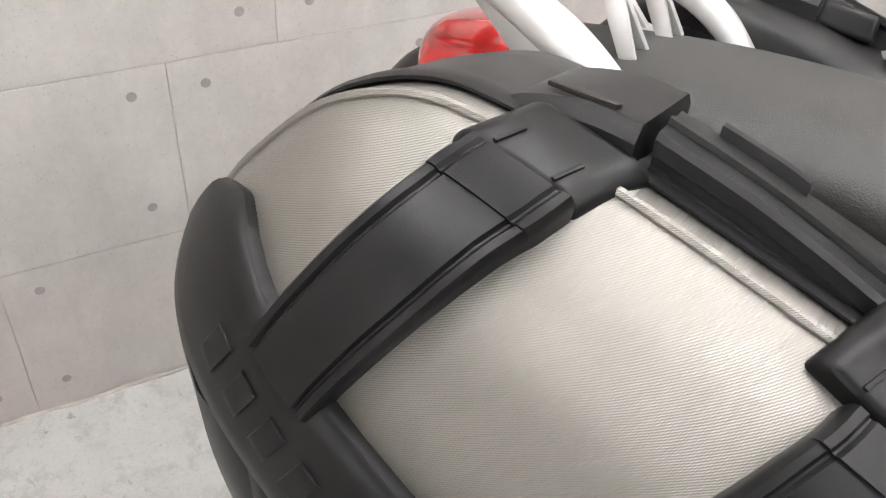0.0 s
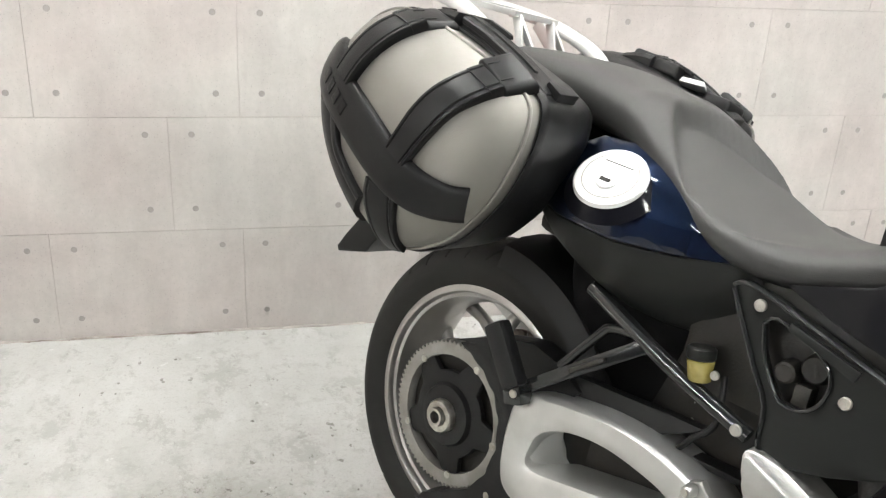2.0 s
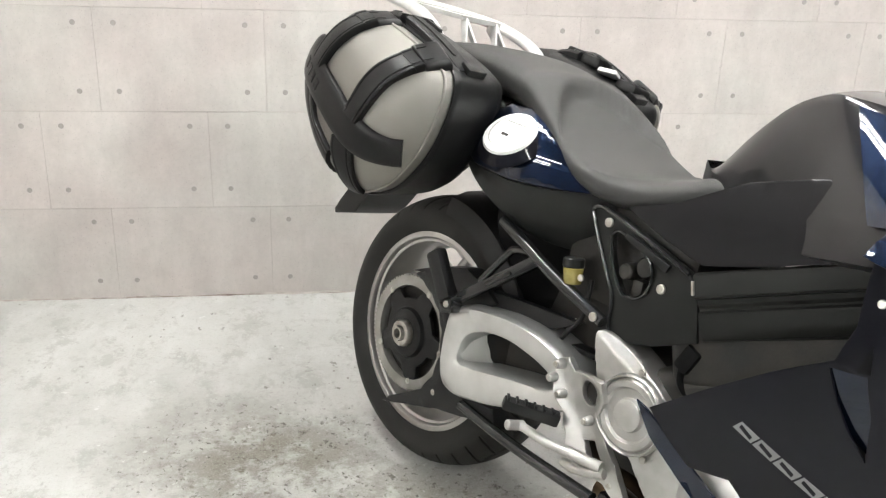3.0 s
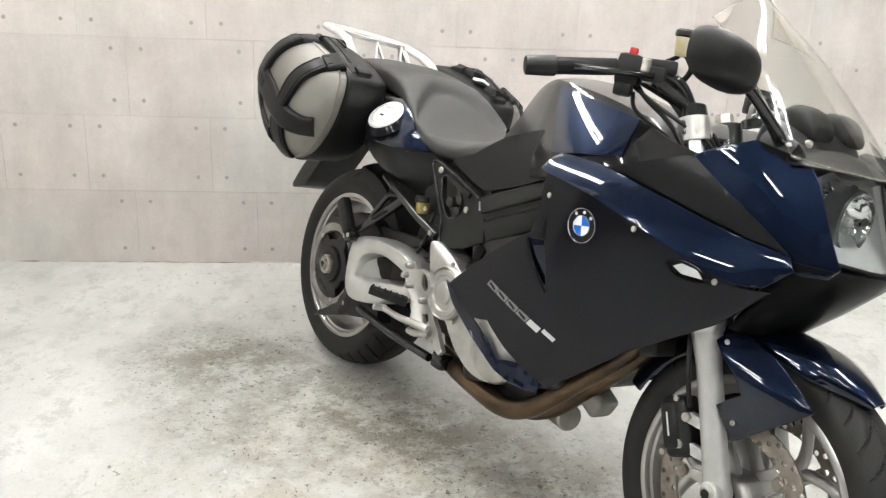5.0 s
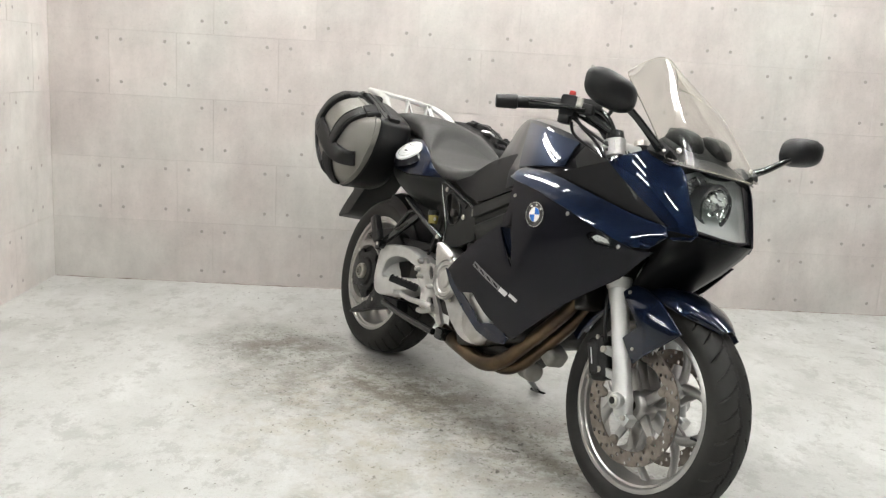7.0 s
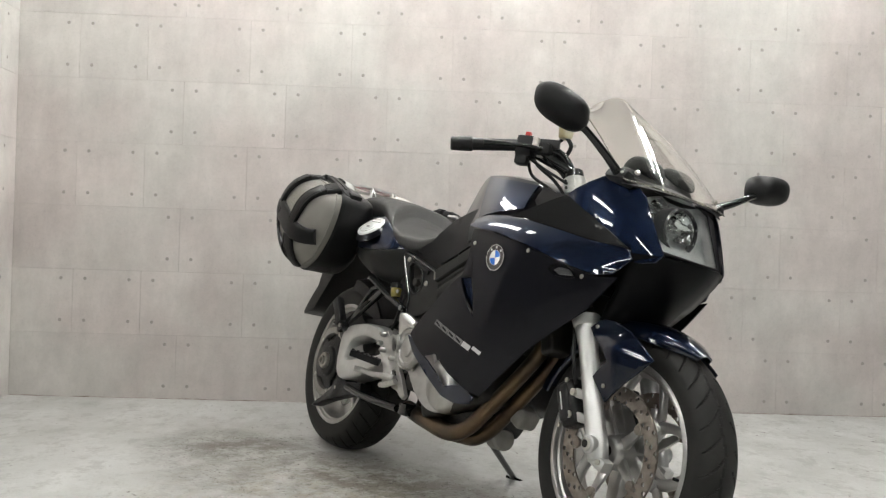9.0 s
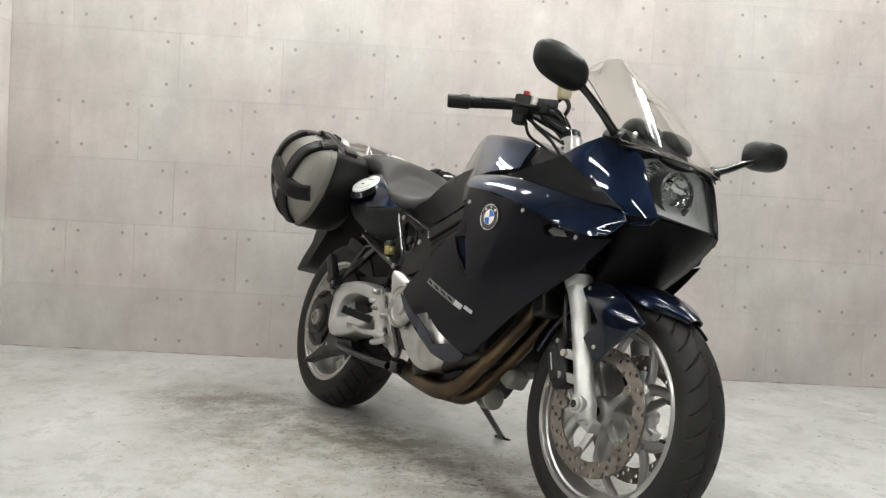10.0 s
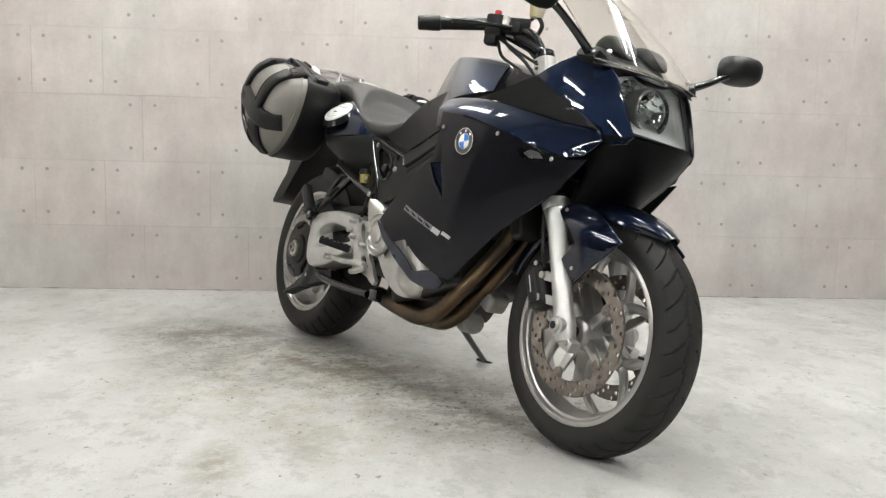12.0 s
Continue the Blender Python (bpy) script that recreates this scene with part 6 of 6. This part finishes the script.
dash = part("instrument_panel", hull_sections([(1.345, 0.085, 0.985, 0.930), (1.365, 0.105, 1.008, 0.925), (1.40, 0.112, 1.012, 0.92), (1.44, 0.105, 0.992, 0.915), (1.475, 0.08, 0.955, 0.91)], 3.5, 28, 0.5), PLASTIC, bike, "black instrument housing behind the screen")
for y in (-0.052, 0.062):
    hood = hull_sections([(1.372, 0.036, 1.002, 0.975), (1.385, 0.046, 1.022, 0.975), (1.410, 0.050, 1.034, 0.975), (1.438, 0.046, 1.024, 0.975), (1.458, 0.032, 0.998, 0.975)], 3.0, 24, 0.5)
    bmesh.ops.translate(hood, vec=(0, y, 0), verts=hood.verts)
    part("dial_hood", hood, PLASTIC, dash)
part("inner_cowl", sheet(lambda u, v: (screen_point(u * 0.97, 0.0)[0] * (1 - v) + 1.395 * v - 0.010, (0.180 - 0.055 * v) * u, 0.930 + 0.060 * v + 0.010 * v * (1 - u * u)), 16, 6, 0.003), PLASTIC, bike, "dark inner cowl between screen and dials")
part("inner_shelf", panel([(1.20, 0.875), (1.30, 0.905), (1.50, 0.93), (1.48, 0.86), (1.30, 0.82)], lambda x, z: -0.14, 0.28, 0.03, 0, 0.003), PLASTIC, bike)

# ---- mirrors
for side in (-1, 1):
    base = Vector((1.455, side * 0.170, 0.955))
    mir = part("mirror_arm", tube([base, base + Vector((0.012, side * 0.06, 0.028)), base + Vector((0.012, side * 0.13, 0.066)), base + Vector((0.006, side * 0.185, 0.092))], [0.013, 0.010, 0.009, 0.011], 14), FRAME, bike, "black mirror arm")
    part("mirror_foot", box(base + Vector((-0.002, -side * 0.008, -0.006)), (0.074, 0.050, 0.028), 0.010, (side * 28, 10, 0)), PLASTIC, mir)
    bolts([base + Vector((0.022, side * 0.010, 0.002))], (0.2, side * 0.6, 0.8), 0.006, BOLT, mir)
    c = Vector((1.452, side * 0.383, 1.063))
    rings = []
    for d, k in ((-0.016, 0.88), (-0.014, 0.97), (-0.004, 1.0), (0.012, 0.97), (0.026, 0.86), (0.037, 0.64), (0.043, 0.36), (0.044, 0.05)):
        ring = []
        for i in range(32):
            a = 2 * math.pi * i / 32
            cy, cz = math.copysign(abs(math.cos(a)) ** 0.72, math.cos(a)), math.copysign(abs(math.sin(a)) ** 0.72, math.sin(a))
            ring.append(c + Vector((d, side * (0.078 * k * cy), 0.043 * k * cz + 0.012 * k * cy)))
        rings.append(ring)
    head = part("mirror_head", loft(rings), PLASTIC, mir, "rounded black mirror housing")
    glass = [c + Vector((-0.0175, side * 0.070 * math.copysign(abs(math.cos(a)) ** 0.72, math.cos(a)), 0.037 * math.copysign(abs(math.sin(a)) ** 0.72, math.sin(a)) + 0.011 * math.cos(a))) for a in (2 * math.pi * i / 32 for i in range(32))]
    part("mirror_glass", loft([glass, [g + Vector((0.002, 0, 0)) for g in glass]]), MIRRORGLASS, mir, "silvered mirror glass")

# ---- handlebars
for side in (-1, 1):
    e = Vector((1.015, side * 0.395, 1.008))
    i = Vector((1.105, side * 0.245, 1.040))
    bar = part("handlebar", tube([fork_at(0.985, side * 0.105), (1.175, side * 0.150, 1.040), i, e + Vector((0.012, -side * 0.02, 0.004))], 0.011, 12, 6), FRAME, bike, "black clip-on handlebar")
    way = (e - i).normalized()
    part("grip", merged(disc_along(i, i + way * 0.125, 0.0165, 0.0172, 20, 0.002)), STRAP, bar, "black rubber grip")
    part("bar_end", disc_along(i + way * 0.122, e + way * 0.006, 0.021, 0.019, 20, 0.003), PLASTIC, bar, "black bar-end weight")
    part("switch_housing", box(i - way * 0.028 + Vector((0, 0, -0.006)), (0.050, 0.052, 0.062), 0.012, (0, 0, -side * 32)), PLASTIC, bar)
    part("switch_lower", box(i - way * 0.020 + Vector((0.004, 0, -0.040)), (0.036, 0.036, 0.034), 0.008, (0, 0, -side * 32)), PLASTIC, bar)
    part("bar_clamp", disc_along(fork_at(0.968, side * 0.105), fork_at(0.996, side * 0.105), 0.029, 0.027, 24, 0.003), FRAME, bar)
    part("bar_riser", beam(fork_at(0.985, side * 0.108), (1.150, side * 0.175, 1.034), 0.034, 0.026, 0.026, 0.022, 0.006), FRAME, bar, "black cast bar riser")
    part("riser_bolt", disc_along(fork_at(0.992, side * 0.112), fork_at(1.008, side * 0.112), 0.0075, 0.007, 12, 0.001), BOLT, bar)
    lever = part("lever", tube([i - way * 0.045 + Vector((0.040, 0, -0.014)), i + way * 0.02 + Vector((0.058, 0, -0.006)), i + way * 0.08 + Vector((0.052, 0, 0.0)), i + way * 0.115 + Vector((0.042, 0, 0.002))], [0.008, 0.0065, 0.006, 0.008], 10, 6, 0.8), FRAME, bar, "black hand lever")
    part("lever_mount", box(i - way * 0.060 + Vector((0.022, 0, -0.012)), (0.050, 0.034, 0.030), 0.007, (0, 0, -side * 32)), PLASTIC, bar)
    cable = part("control_cable", tube([i - way * 0.03 + Vector((0.02, 0, -0.05)), (1.13, side * 0.19, 0.965), (1.17, side * 0.15, 0.935), (1.20, side * 0.10, 0.90)], 0.0045, 8), PLASTIC, bar)
    if side < 0:
        part("kill_switch", box(i - way * 0.028 + Vector((0.0, 0, 0.030)), (0.016, 0.018, 0.016), 0.004, (0, 0, 32)), REDPLASTIC, bar, "red engine stop switch")
    pot = Vector((1.165, side * 0.130, 1.086))
    if side < 0:
        jar = part("fluid_reservoir", disc_along(pot, pot + Vector((0, 0, 0.038)), 0.019, 0.023, 24, 0.003), CREAM, bar, "yellowed translucent brake fluid pot")
        part("pot_lid", disc_along(pot + Vector((0, 0, 0.036)), pot + Vector((0, 0, 0.052)), 0.0255, 0.025, 24, 0.004), PLASTIC, jar)
        part("pot_stay", tube([pot + Vector((0.0, 0, 0.01)), pot + Vector((0.02, 0.01, -0.02)), pot + Vector((0.0, 0.01, -0.055))], 0.006, 8), PLASTIC, jar)
        part("hose", tube([pot + Vector((-0.01, 0, 0.0)), pot + Vector((-0.04, -0.01, -0.02)), i - way * 0.06 + Vector((0.02, 0, 0.0))], 0.005, 8), PLASTIC, jar)

master = part("master_cylinder", beam((1.175, -0.150, 1.058), (1.110, -0.225, 1.052), 0.030, 0.034, 0.026, 0.030, 0.008), PLASTIC, bike, "black brake master cylinder on the bar")
part("lever_pivot", disc_along((1.150, -0.215, 1.040), (1.150, -0.215, 1.066), 0.012, 0.011, 16, 0.002), BOLT, master)
part("connector", box((1.135, -0.175, 1.030), (0.030, 0.016, 0.018), 0.003, (0, 0, 40)), WHITE, master, "white cable connector")
for k, (dy, dz) in enumerate(((0.0, 0.0), (0.02, -0.012), (-0.015, -0.03))):
    part("control_cable", tube([(1.120, -0.200 + dy, 1.045 + dz), (1.165, -0.165 + dy, 1.015 + dz), (1.215, -0.120 + dy, 0.985 + dz), (1.255, -0.085 + dy, 0.93), (1.27, -0.06, 0.88)], 0.0042, 8), PLASTIC, bike)
for x, y, lift in ((1.16, -0.155, 0.010), (1.18, -0.120, 0.022), (1.20, -0.075, 0.0)):
    part("control_cable", tube([(1.105, -0.205, 1.030 + lift), (x - 0.02, y - 0.03, 0.985 + lift), (x + 0.03, y, 0.955), (x + 0.07, y + 0.03, 0.90)], 0.0048, 8), PLASTIC, bike)
part("brake_line", tube([(1.33, -0.115, 0.60), (1.352, -0.125, 0.53), (1.372, -0.128, 0.47), (1.380, -0.118, 0.43)], 0.005, 8), PLASTIC, bike, "black brake line to the caliper")

# ---------------------------------------------------------------- side cases
OUTLINE = smooth_line([(-0.228, 0, 0.860), (-0.214, 0, 0.908), (-0.188, 0, 0.942), (-0.150, 0, 0.976), (-0.100, 0, 0.994), (-0.050, 0, 0.990), (0.007, 0, 0.979), (0.108, 0, 0.947), (0.165, 0, 0.924), (0.194, 0, 0.904), (0.200, 0, 0.872),
                       (0.192, 0, 0.825), (0.162, 0, 0.755), (0.105, 0, 0.686), (0.048, 0, 0.650), (-0.015, 0, 0.634), (-0.075, 0, 0.655), (-0.140, 0, 0.705), (-0.200, 0, 0.782)], 5, True)
CENTRE = Vector((-0.012, 0, 0.820))
LIDY, LID_RISE = -0.305, 0.110


POLAR = sorted((math.atan2(p.z - CENTRE.z, p.x - CENTRE.x), (p - CENTRE).length) for p in OUTLINE)


def outline_radius(d):
    a = math.atan2(d.z, d.x)
    return float(np.interp(a, [q[0] for q in POLAR], [q[1] for q in POLAR], period=2 * math.pi))


def dome(x, z, lift=0.0):
    """The lid's outer face at (x, z), as the y of its surface."""
    d = Vector((x, 0, z)) - CENTRE
    r = d.length
    rho = min(0.999, r / outline_radius(d)) if r > 1e-4 else 0.0
    return LIDY - LID_RISE * (1 - rho ** 3) ** 0.6 - lift


def dome_at(rho, ang):
    d = Vector((math.cos(ang), 0, math.sin(ang)))
    q = CENTRE + d * outline_radius(d) * rho
    return Vector((q.x, LIDY - LID_RISE * (1 - rho ** 3) ** 0.6, q.z))


def lid_normal(x, z):
    """The lid's outward direction at (x, z)."""
    d = 0.002
    n = Vector(((dome(x + d, z) - dome(x - d, z)) / (2 * d), -1, (dome(x, z + d) - dome(x, z - d)) / (2 * d)))
    return n.normalized()


FLAT_STRAP = ((0, -0.004, 0), (0.0, 0.55, 0), (0.015, 0.85, 0), (0.05, 1, 0), (0.12, 1, 0), (0.15, 1, 1), (0.17, 1, 1), (0.20, 1, 0), (0.5, 1.06, 0), (0.80, 1, 0), (0.83, 1, 1), (0.85, 1, 1), (0.88, 1, 0), (0.95, 1, 0), (0.985, 0.85, 0), (1.0, 0.55, 0), (1, -0.004, 0))
ROUND_BELT = ((0, -0.004, 0), (0.0, 0.45, 0), (0.03, 0.66, 0), (0.10, 0.86, 0), (0.18, 0.97, 0), (0.28, 1, 0), (0.5, 1.02, 0), (0.8, 1, 0), (0.93, 0.95, 0), (0.98, 0.8, 0), (1.0, 0.5, 0), (1, -0.004, 0))


def strap_between(left, right, thick, groove=0.0, section=FLAT_STRAP):
    """A moulded strap on the lid between two edge lines of (x, z) points; section: place across, height and whether the groove is cut there."""
    a, b = smooth_line([(x, 0, z) for x, z in left], 8), smooth_line([(x, 0, z) for x, z in right], 8)
    rings = []
    for p, q in zip(a, b):
        top = []
        for f, up, cut in section:
            m = p.lerp(q, f)
            height = up if up < 0 else up * thick - cut * groove
            top.append(Vector((m.x, dome(m.x, m.z), m.z)) + lid_normal(m.x, m.z) * height)
        rings.append(top)
    return loft(rings)


def slab_on(front_left, front_right, back_mid, thick, bevel):
    """A chunky rounded plate on three corner points, standing proud along its normal."""
    a, b, c = Vector(front_left), Vector(front_right), Vector(back_mid)
    mid = (a + b) / 2
    e1 = (b - a).normalized()
    e2 = c - mid
    e2 = (e2 - e1 * e2.dot(e1))
    n = e1.cross(e2).normalized()
    if n.z < 0:
        n = -n
    size = ((b - a).length, e2.length, thick)
    bm = bmesh.new()
    bmesh.ops.create_cube(bm, size=1)
    for v in bm.verts:
        k = 0.86 if v.co.z > 0 else 1.0
        v.co = Vector((v.co.x * size[0] * k, v.co.y * size[1] * (0.92 if v.co.z > 0 else 1.0), v.co.z * size[2]))
    bmesh.ops.bevel(bm, geom=bm.edges[:], offset=bevel, segments=3, affect="EDGES", profile=0.6)
    e2 = e2.normalized()
    m = Matrix(((e1.x, e2.x, n.x, 0), (e1.y, e2.y, n.y, 0), (e1.z, e2.z, n.z, 0), (0, 0, 0, 1)))
    m.translation = mid + (c - mid) / 2 + n * (-thick * 0.25)
    bmesh.ops.transform(bm, matrix=m, verts=bm.verts)
    return bm


def buckle_on(root, front_left, front_right, back_right):
    """A chunky buckle with flared sides; the three points are corners of its upper face."""
    a, b, c = Vector(front_left), Vector(front_right), Vector(back_right)
    d = a + c - b
    e1, e2 = (b - a).normalized(), (c - b).normalized()
    n = e1.cross(e2).normalized()
    grow = 0.008
    low = [a - e1 * grow - e2 * 0.002, b + e1 * grow - e2 * 0.002, c + e1 * grow + e2 * 0.004, d - e1 * grow + e2 * 0.004]
    bm = bmesh.new()
    top = [bm.verts.new(p) for p in (a, b, c, d)]
    mid = [bm.verts.new(p - n * 0.006) for p in low]
    base = [bm.verts.new(p - n * 0.022) for p in low]
    bm.faces.new(top)
    bm.faces.new(base[::-1])
    for r0, r1 in ((base, mid), (mid, top)):
        for i in range(4):
            bm.faces.new((r0[i], r0[(i + 1) % 4], r1[(i + 1) % 4], r1[i]))
    bmesh.ops.bevel(bm, geom=bm.edges[:], offset=0.0035, segments=3, affect="EDGES", profile=0.5)
    bmesh.ops.recalc_face_normals(bm, faces=bm.faces)
    buckle = part("buckle", bm, STRAP, root, "chunky black buckle")
    for f in (0.20, 0.82):
        p = a.lerp(b, f) + n * 0.0002
        part("buckle_rib", beam(p + e2 * 0.002, p + e2 * 0.020, 0.0025, 0.0025, bevel=0.0008, side=n), STRAP, buckle)
    return buckle


def side_case():
    root = new("side_case")
    tagged(root, "hard side case with silver woven lid and black straps", "side case", "cases on the motorcycle")
    rings = []
    for y, k in ((-0.165, 0.88), (-0.170, 0.93), (-0.19, 0.975), (-0.23, 0.995), (-0.288, 1.006), (-0.294, 1.014), (-0.304, 1.014), (-0.309, 1.006), (-0.309, 0.996), (-0.296, 0.97)):
        rings.append([CENTRE + (p - CENTRE) * k + Vector((0, y, 0)) for p in OUTLINE])
    part("case_shell", loft(rings), PLASTIC, root, "black moulded case body")
    lid_rings = [[dome_at(r, 2 * math.pi * i / 90) for i in range(90)] for r in (0.985, 0.97, 0.95, 0.92, 0.88, 0.83, 0.77, 0.7, 0.6, 0.5, 0.4, 0.3, 0.2, 0.1, 0.02)]
    back = [[v + Vector((0, 0.02, 0)) for v in lid_rings[0]]]
    lid = part("lid", loft(back + lid_rings), LID, root, "warm silver woven-look lid", 70)
    part("lid_piping", tube([dome_at(0.978, 2 * math.pi * i / 72) + Vector((0, -0.001, 0)) for i in range(73)], 0.0032, 8, 2), LID, lid, "corded silver edge piping")
    # wide belt across the lid
    belt = part("belt", strap_between([(0.147, 0.774), (0.126, 0.772), (0.100, 0.779), (0.072, 0.792), (0.034, 0.814), (-0.022, 0.848), (-0.076, 0.878), (-0.106, 0.896), (-0.138, 0.917), (-0.160, 0.928), (-0.180, 0.924)],
                                      [(0.128, 0.724), (0.112, 0.721), (0.090, 0.720), (0.066, 0.723), (0.032, 0.736), (-0.015, 0.762), (-0.068, 0.793), (-0.108, 0.815), (-0.152, 0.838), (-0.188, 0.862), (-0.200, 0.892)], 0.0128, 0.0, ROUND_BELT), STRAP, root, "wide black rubber belt with raised maker's marks")
    for k in range(4):
        cx, cz = -0.140 + 0.021 * k, 0.872 - 0.0125 * k
        u, w = Vector((0.0056, 0, -0.0038)), Vector((0.0062, 0, 0.0092))
        corners = [(cx - u.x - w.x, cz - u.z - w.z), (cx + u.x - w.x, cz + u.z - w.z), (cx + u.x + w.x, cz + u.z + w.z), (cx - u.x + w.x, cz - u.z + w.z)]
        part("raised_mark", panel(corners, lambda x, z: dome(x, z, 0.0142 / max(0.35, -lid_normal(x, z).y)), 0.003, 0.008, 0, 0.0005), STRAP, belt)
    for corners, left, right, low_left, low_right in (
            (((-0.055, -0.353, 0.992), (-0.008, -0.354, 0.979), (0.008, -0.313, 0.988)), [(-0.058, 0.979), (-0.064, 0.973), (-0.074, 0.959), (-0.088, 0.937), (-0.108, 0.904), (-0.118, 0.886)], [(-0.004, 0.967), (-0.010, 0.960), (-0.022, 0.948), (-0.042, 0.921), (-0.066, 0.884), (-0.076, 0.866)], [(-0.096, 0.822), (-0.092, 0.795), (-0.084, 0.770), (-0.060, 0.749), (-0.020, 0.716)], [(-0.214, 0.845), (-0.200, 0.795), (-0.168, 0.748), (-0.128, 0.704), (-0.078, 0.662)]),
            (((0.110, -0.351, 0.946), (0.164, -0.357, 0.919), (0.183, -0.318, 0.936)), [(0.114, 0.929), (0.110, 0.924), (0.096, 0.910), (0.074, 0.882), (0.036, 0.814), (0.030, 0.804)], [(0.164, 0.906), (0.160, 0.902), (0.146, 0.889), (0.118, 0.860), (0.074, 0.796), (0.066, 0.784)], [(-0.006, 0.750), (-0.012, 0.722), (-0.010, 0.688), (-0.012, 0.645)], [(0.052, 0.742), (0.046, 0.716), (0.034, 0.682), (0.016, 0.644)])):
        strap = part("strap", strap_between(left, right, 0.0145, 0.0020), STRAP, root, "broad black moulded strap")
        part("strap_step", strap_between([left[0], left[1], Vector(left[1]).lerp(Vector(left[2]), 0.25).to_tuple()], [right[0], right[1], Vector(right[1]).lerp(Vector(right[2]), 0.25).to_tuple()], 0.0165, 0.0018), STRAP, strap)
        part("lower_strap", strap_between(low_left, low_right, 0.010, 0.0018), STRAP, root, "broad black moulded strap")
        buckle_on(root, *corners)
    # channelled rail along the upper edge, with the hinge block and its slot
    def along(line, section):
        rings = []
        for x, y, z in smooth_line(line, 6):
            rings.append([(x, y + dy, z + dz) for dy, dz in section])
        return loft(rings)

    rail_line = [(0.010, -0.280, 0.998), (0.060, -0.280, 0.982), (0.110, -0.279, 0.961), (0.150, -0.275, 0.940), (0.182, -0.268, 0.918)]
    rail = part("hinge_rail", along(rail_line, [(-0.027, -0.034), (-0.027, -0.029), (-0.023, -0.028), (-0.022, -0.016), (-0.020, -0.015), (-0.020, -0.011), (-0.022, -0.010), (-0.022, -0.003), (-0.019, 0.000), (0.016, 0.002), (0.020, -0.003), (0.020, -0.034)]), PLASTIC, root, "black channelled hinge rail", 25)
    part("rail_lip", along([(x, y - 0.004, z + 0.001) for x, y, z in rail_line[:4]], [(-0.0035, 0.0), (-0.0025, 0.003), (0.0025, 0.003), (0.0035, 0.0)]), GREYPLASTIC, rail)
    part("rail_tab", along([(0.030, -0.262, 0.993), (0.060, -0.262, 0.984), (0.075, -0.262, 0.978)], [(-0.004, 0.0), (-0.003, 0.006), (0.004, 0.006), (0.005, 0.0)]), PLASTIC, rail)
    part("rail_stub", box((0.178, -0.252, 0.919), (0.030, 0.046, 0.022), 0.004, (0, 28, 0)), PLASTIC, rail)
    block = part("hinge_block", along([(-0.070, -0.272, 0.988), (-0.058, -0.272, 0.997), (-0.025, -0.274, 1.003), (0.004, -0.278, 1.001)], [(-0.034, -0.030), (-0.034, -0.008), (-0.028, 0.0), (0.048, -0.001), (0.058, -0.008), (0.058, -0.030)]), PLASTIC, root, "black hinge block with a slot", 30)
    # dark bar laid on the block; its colour stands for the slot's shade
    part("slot", beam((-0.048, -0.290, 1.0032), (-0.010, -0.300, 1.0038), 0.005, 0.0024, bevel=0.0005, side=(0, 0, 1)), ENGINE, block)
    part("inner_plate", panel([(-0.15, 0.93), (-0.05, 0.955), (0.10, 0.915), (0.165, 0.86), (0.13, 0.74), (0.02, 0.68), (-0.10, 0.74)], lambda x, z: -0.168, 0.012, 0.03, 4), GREYPLASTIC, root)
    return root


case_right = side_case()
case_right.matrix_world = BIKE
case_left = new("side_case")
for key in ("label", "category", "group"):
    case_left[key] = case_right[key]
for o in list(case_right.children):
    twin(o, case_left)
case_left.matrix_world = BIKE
part("latch_plate", slab_on((0.052, 0.258, 0.958), (0.098, 0.274, 0.956), (0.112, 0.222, 0.972), 0.010, 0.002), RACK, case_left, "pale grey metal latch plate")
for x in (-0.02, 0.03, 0.15):
    drop = 0.35 * max(0, x)
    clasp = part("buckle", slab_on((x - 0.030, 0.304, 0.992 - drop), (x + 0.030, 0.304, 0.984 - drop), (x, 0.232, 1.002 - drop), 0.026, 0.007), STRAP, case_left, "chunky black buckle")
    for dy in (0.286, 0.262):
        part("buckle_rib", beam((x - 0.022, dy, 1.003 - drop), (x + 0.022, dy, 0.997 - drop), 0.0025, 0.004, bevel=0.0008, side=(0, 0, 1)), STRAP, clasp)

# ---------------------------------------------------------------- wall cladding and the ragged joint at the floor, last
clad(wall_back, X0, X1, lambda x, z: Matrix.Translation((x, Y1, z)), 0.177, -0.005, (-1.55, -1.335))
clad(wall_left, YP, Y1, lambda y, z: Matrix.Translation((X0, y, z)) @ pose(0, 0, 0, 0, 0, 90), 0.10, -0.15, (-1.40, -1.25))
random.seed(9)
for x0, x1 in ((-1.62, -0.9), (-0.9, 0.1), (1.2, 2.2), (2.2, 3.4)):
    pts = []
    x = x0
    while x < x1:
        pts.append((x, Y1 - 0.0015 - random.random() * 0.006, 0.001))
        x += 0.02 + random.random() * 0.03
    bm = tube(pts, [0.0015 + random.random() * 0.0045 for _ in pts], 6, 1)
    tagged(part("floor_joint", bm, SKIRT, floor, "ragged strip of old filler along the wall"))
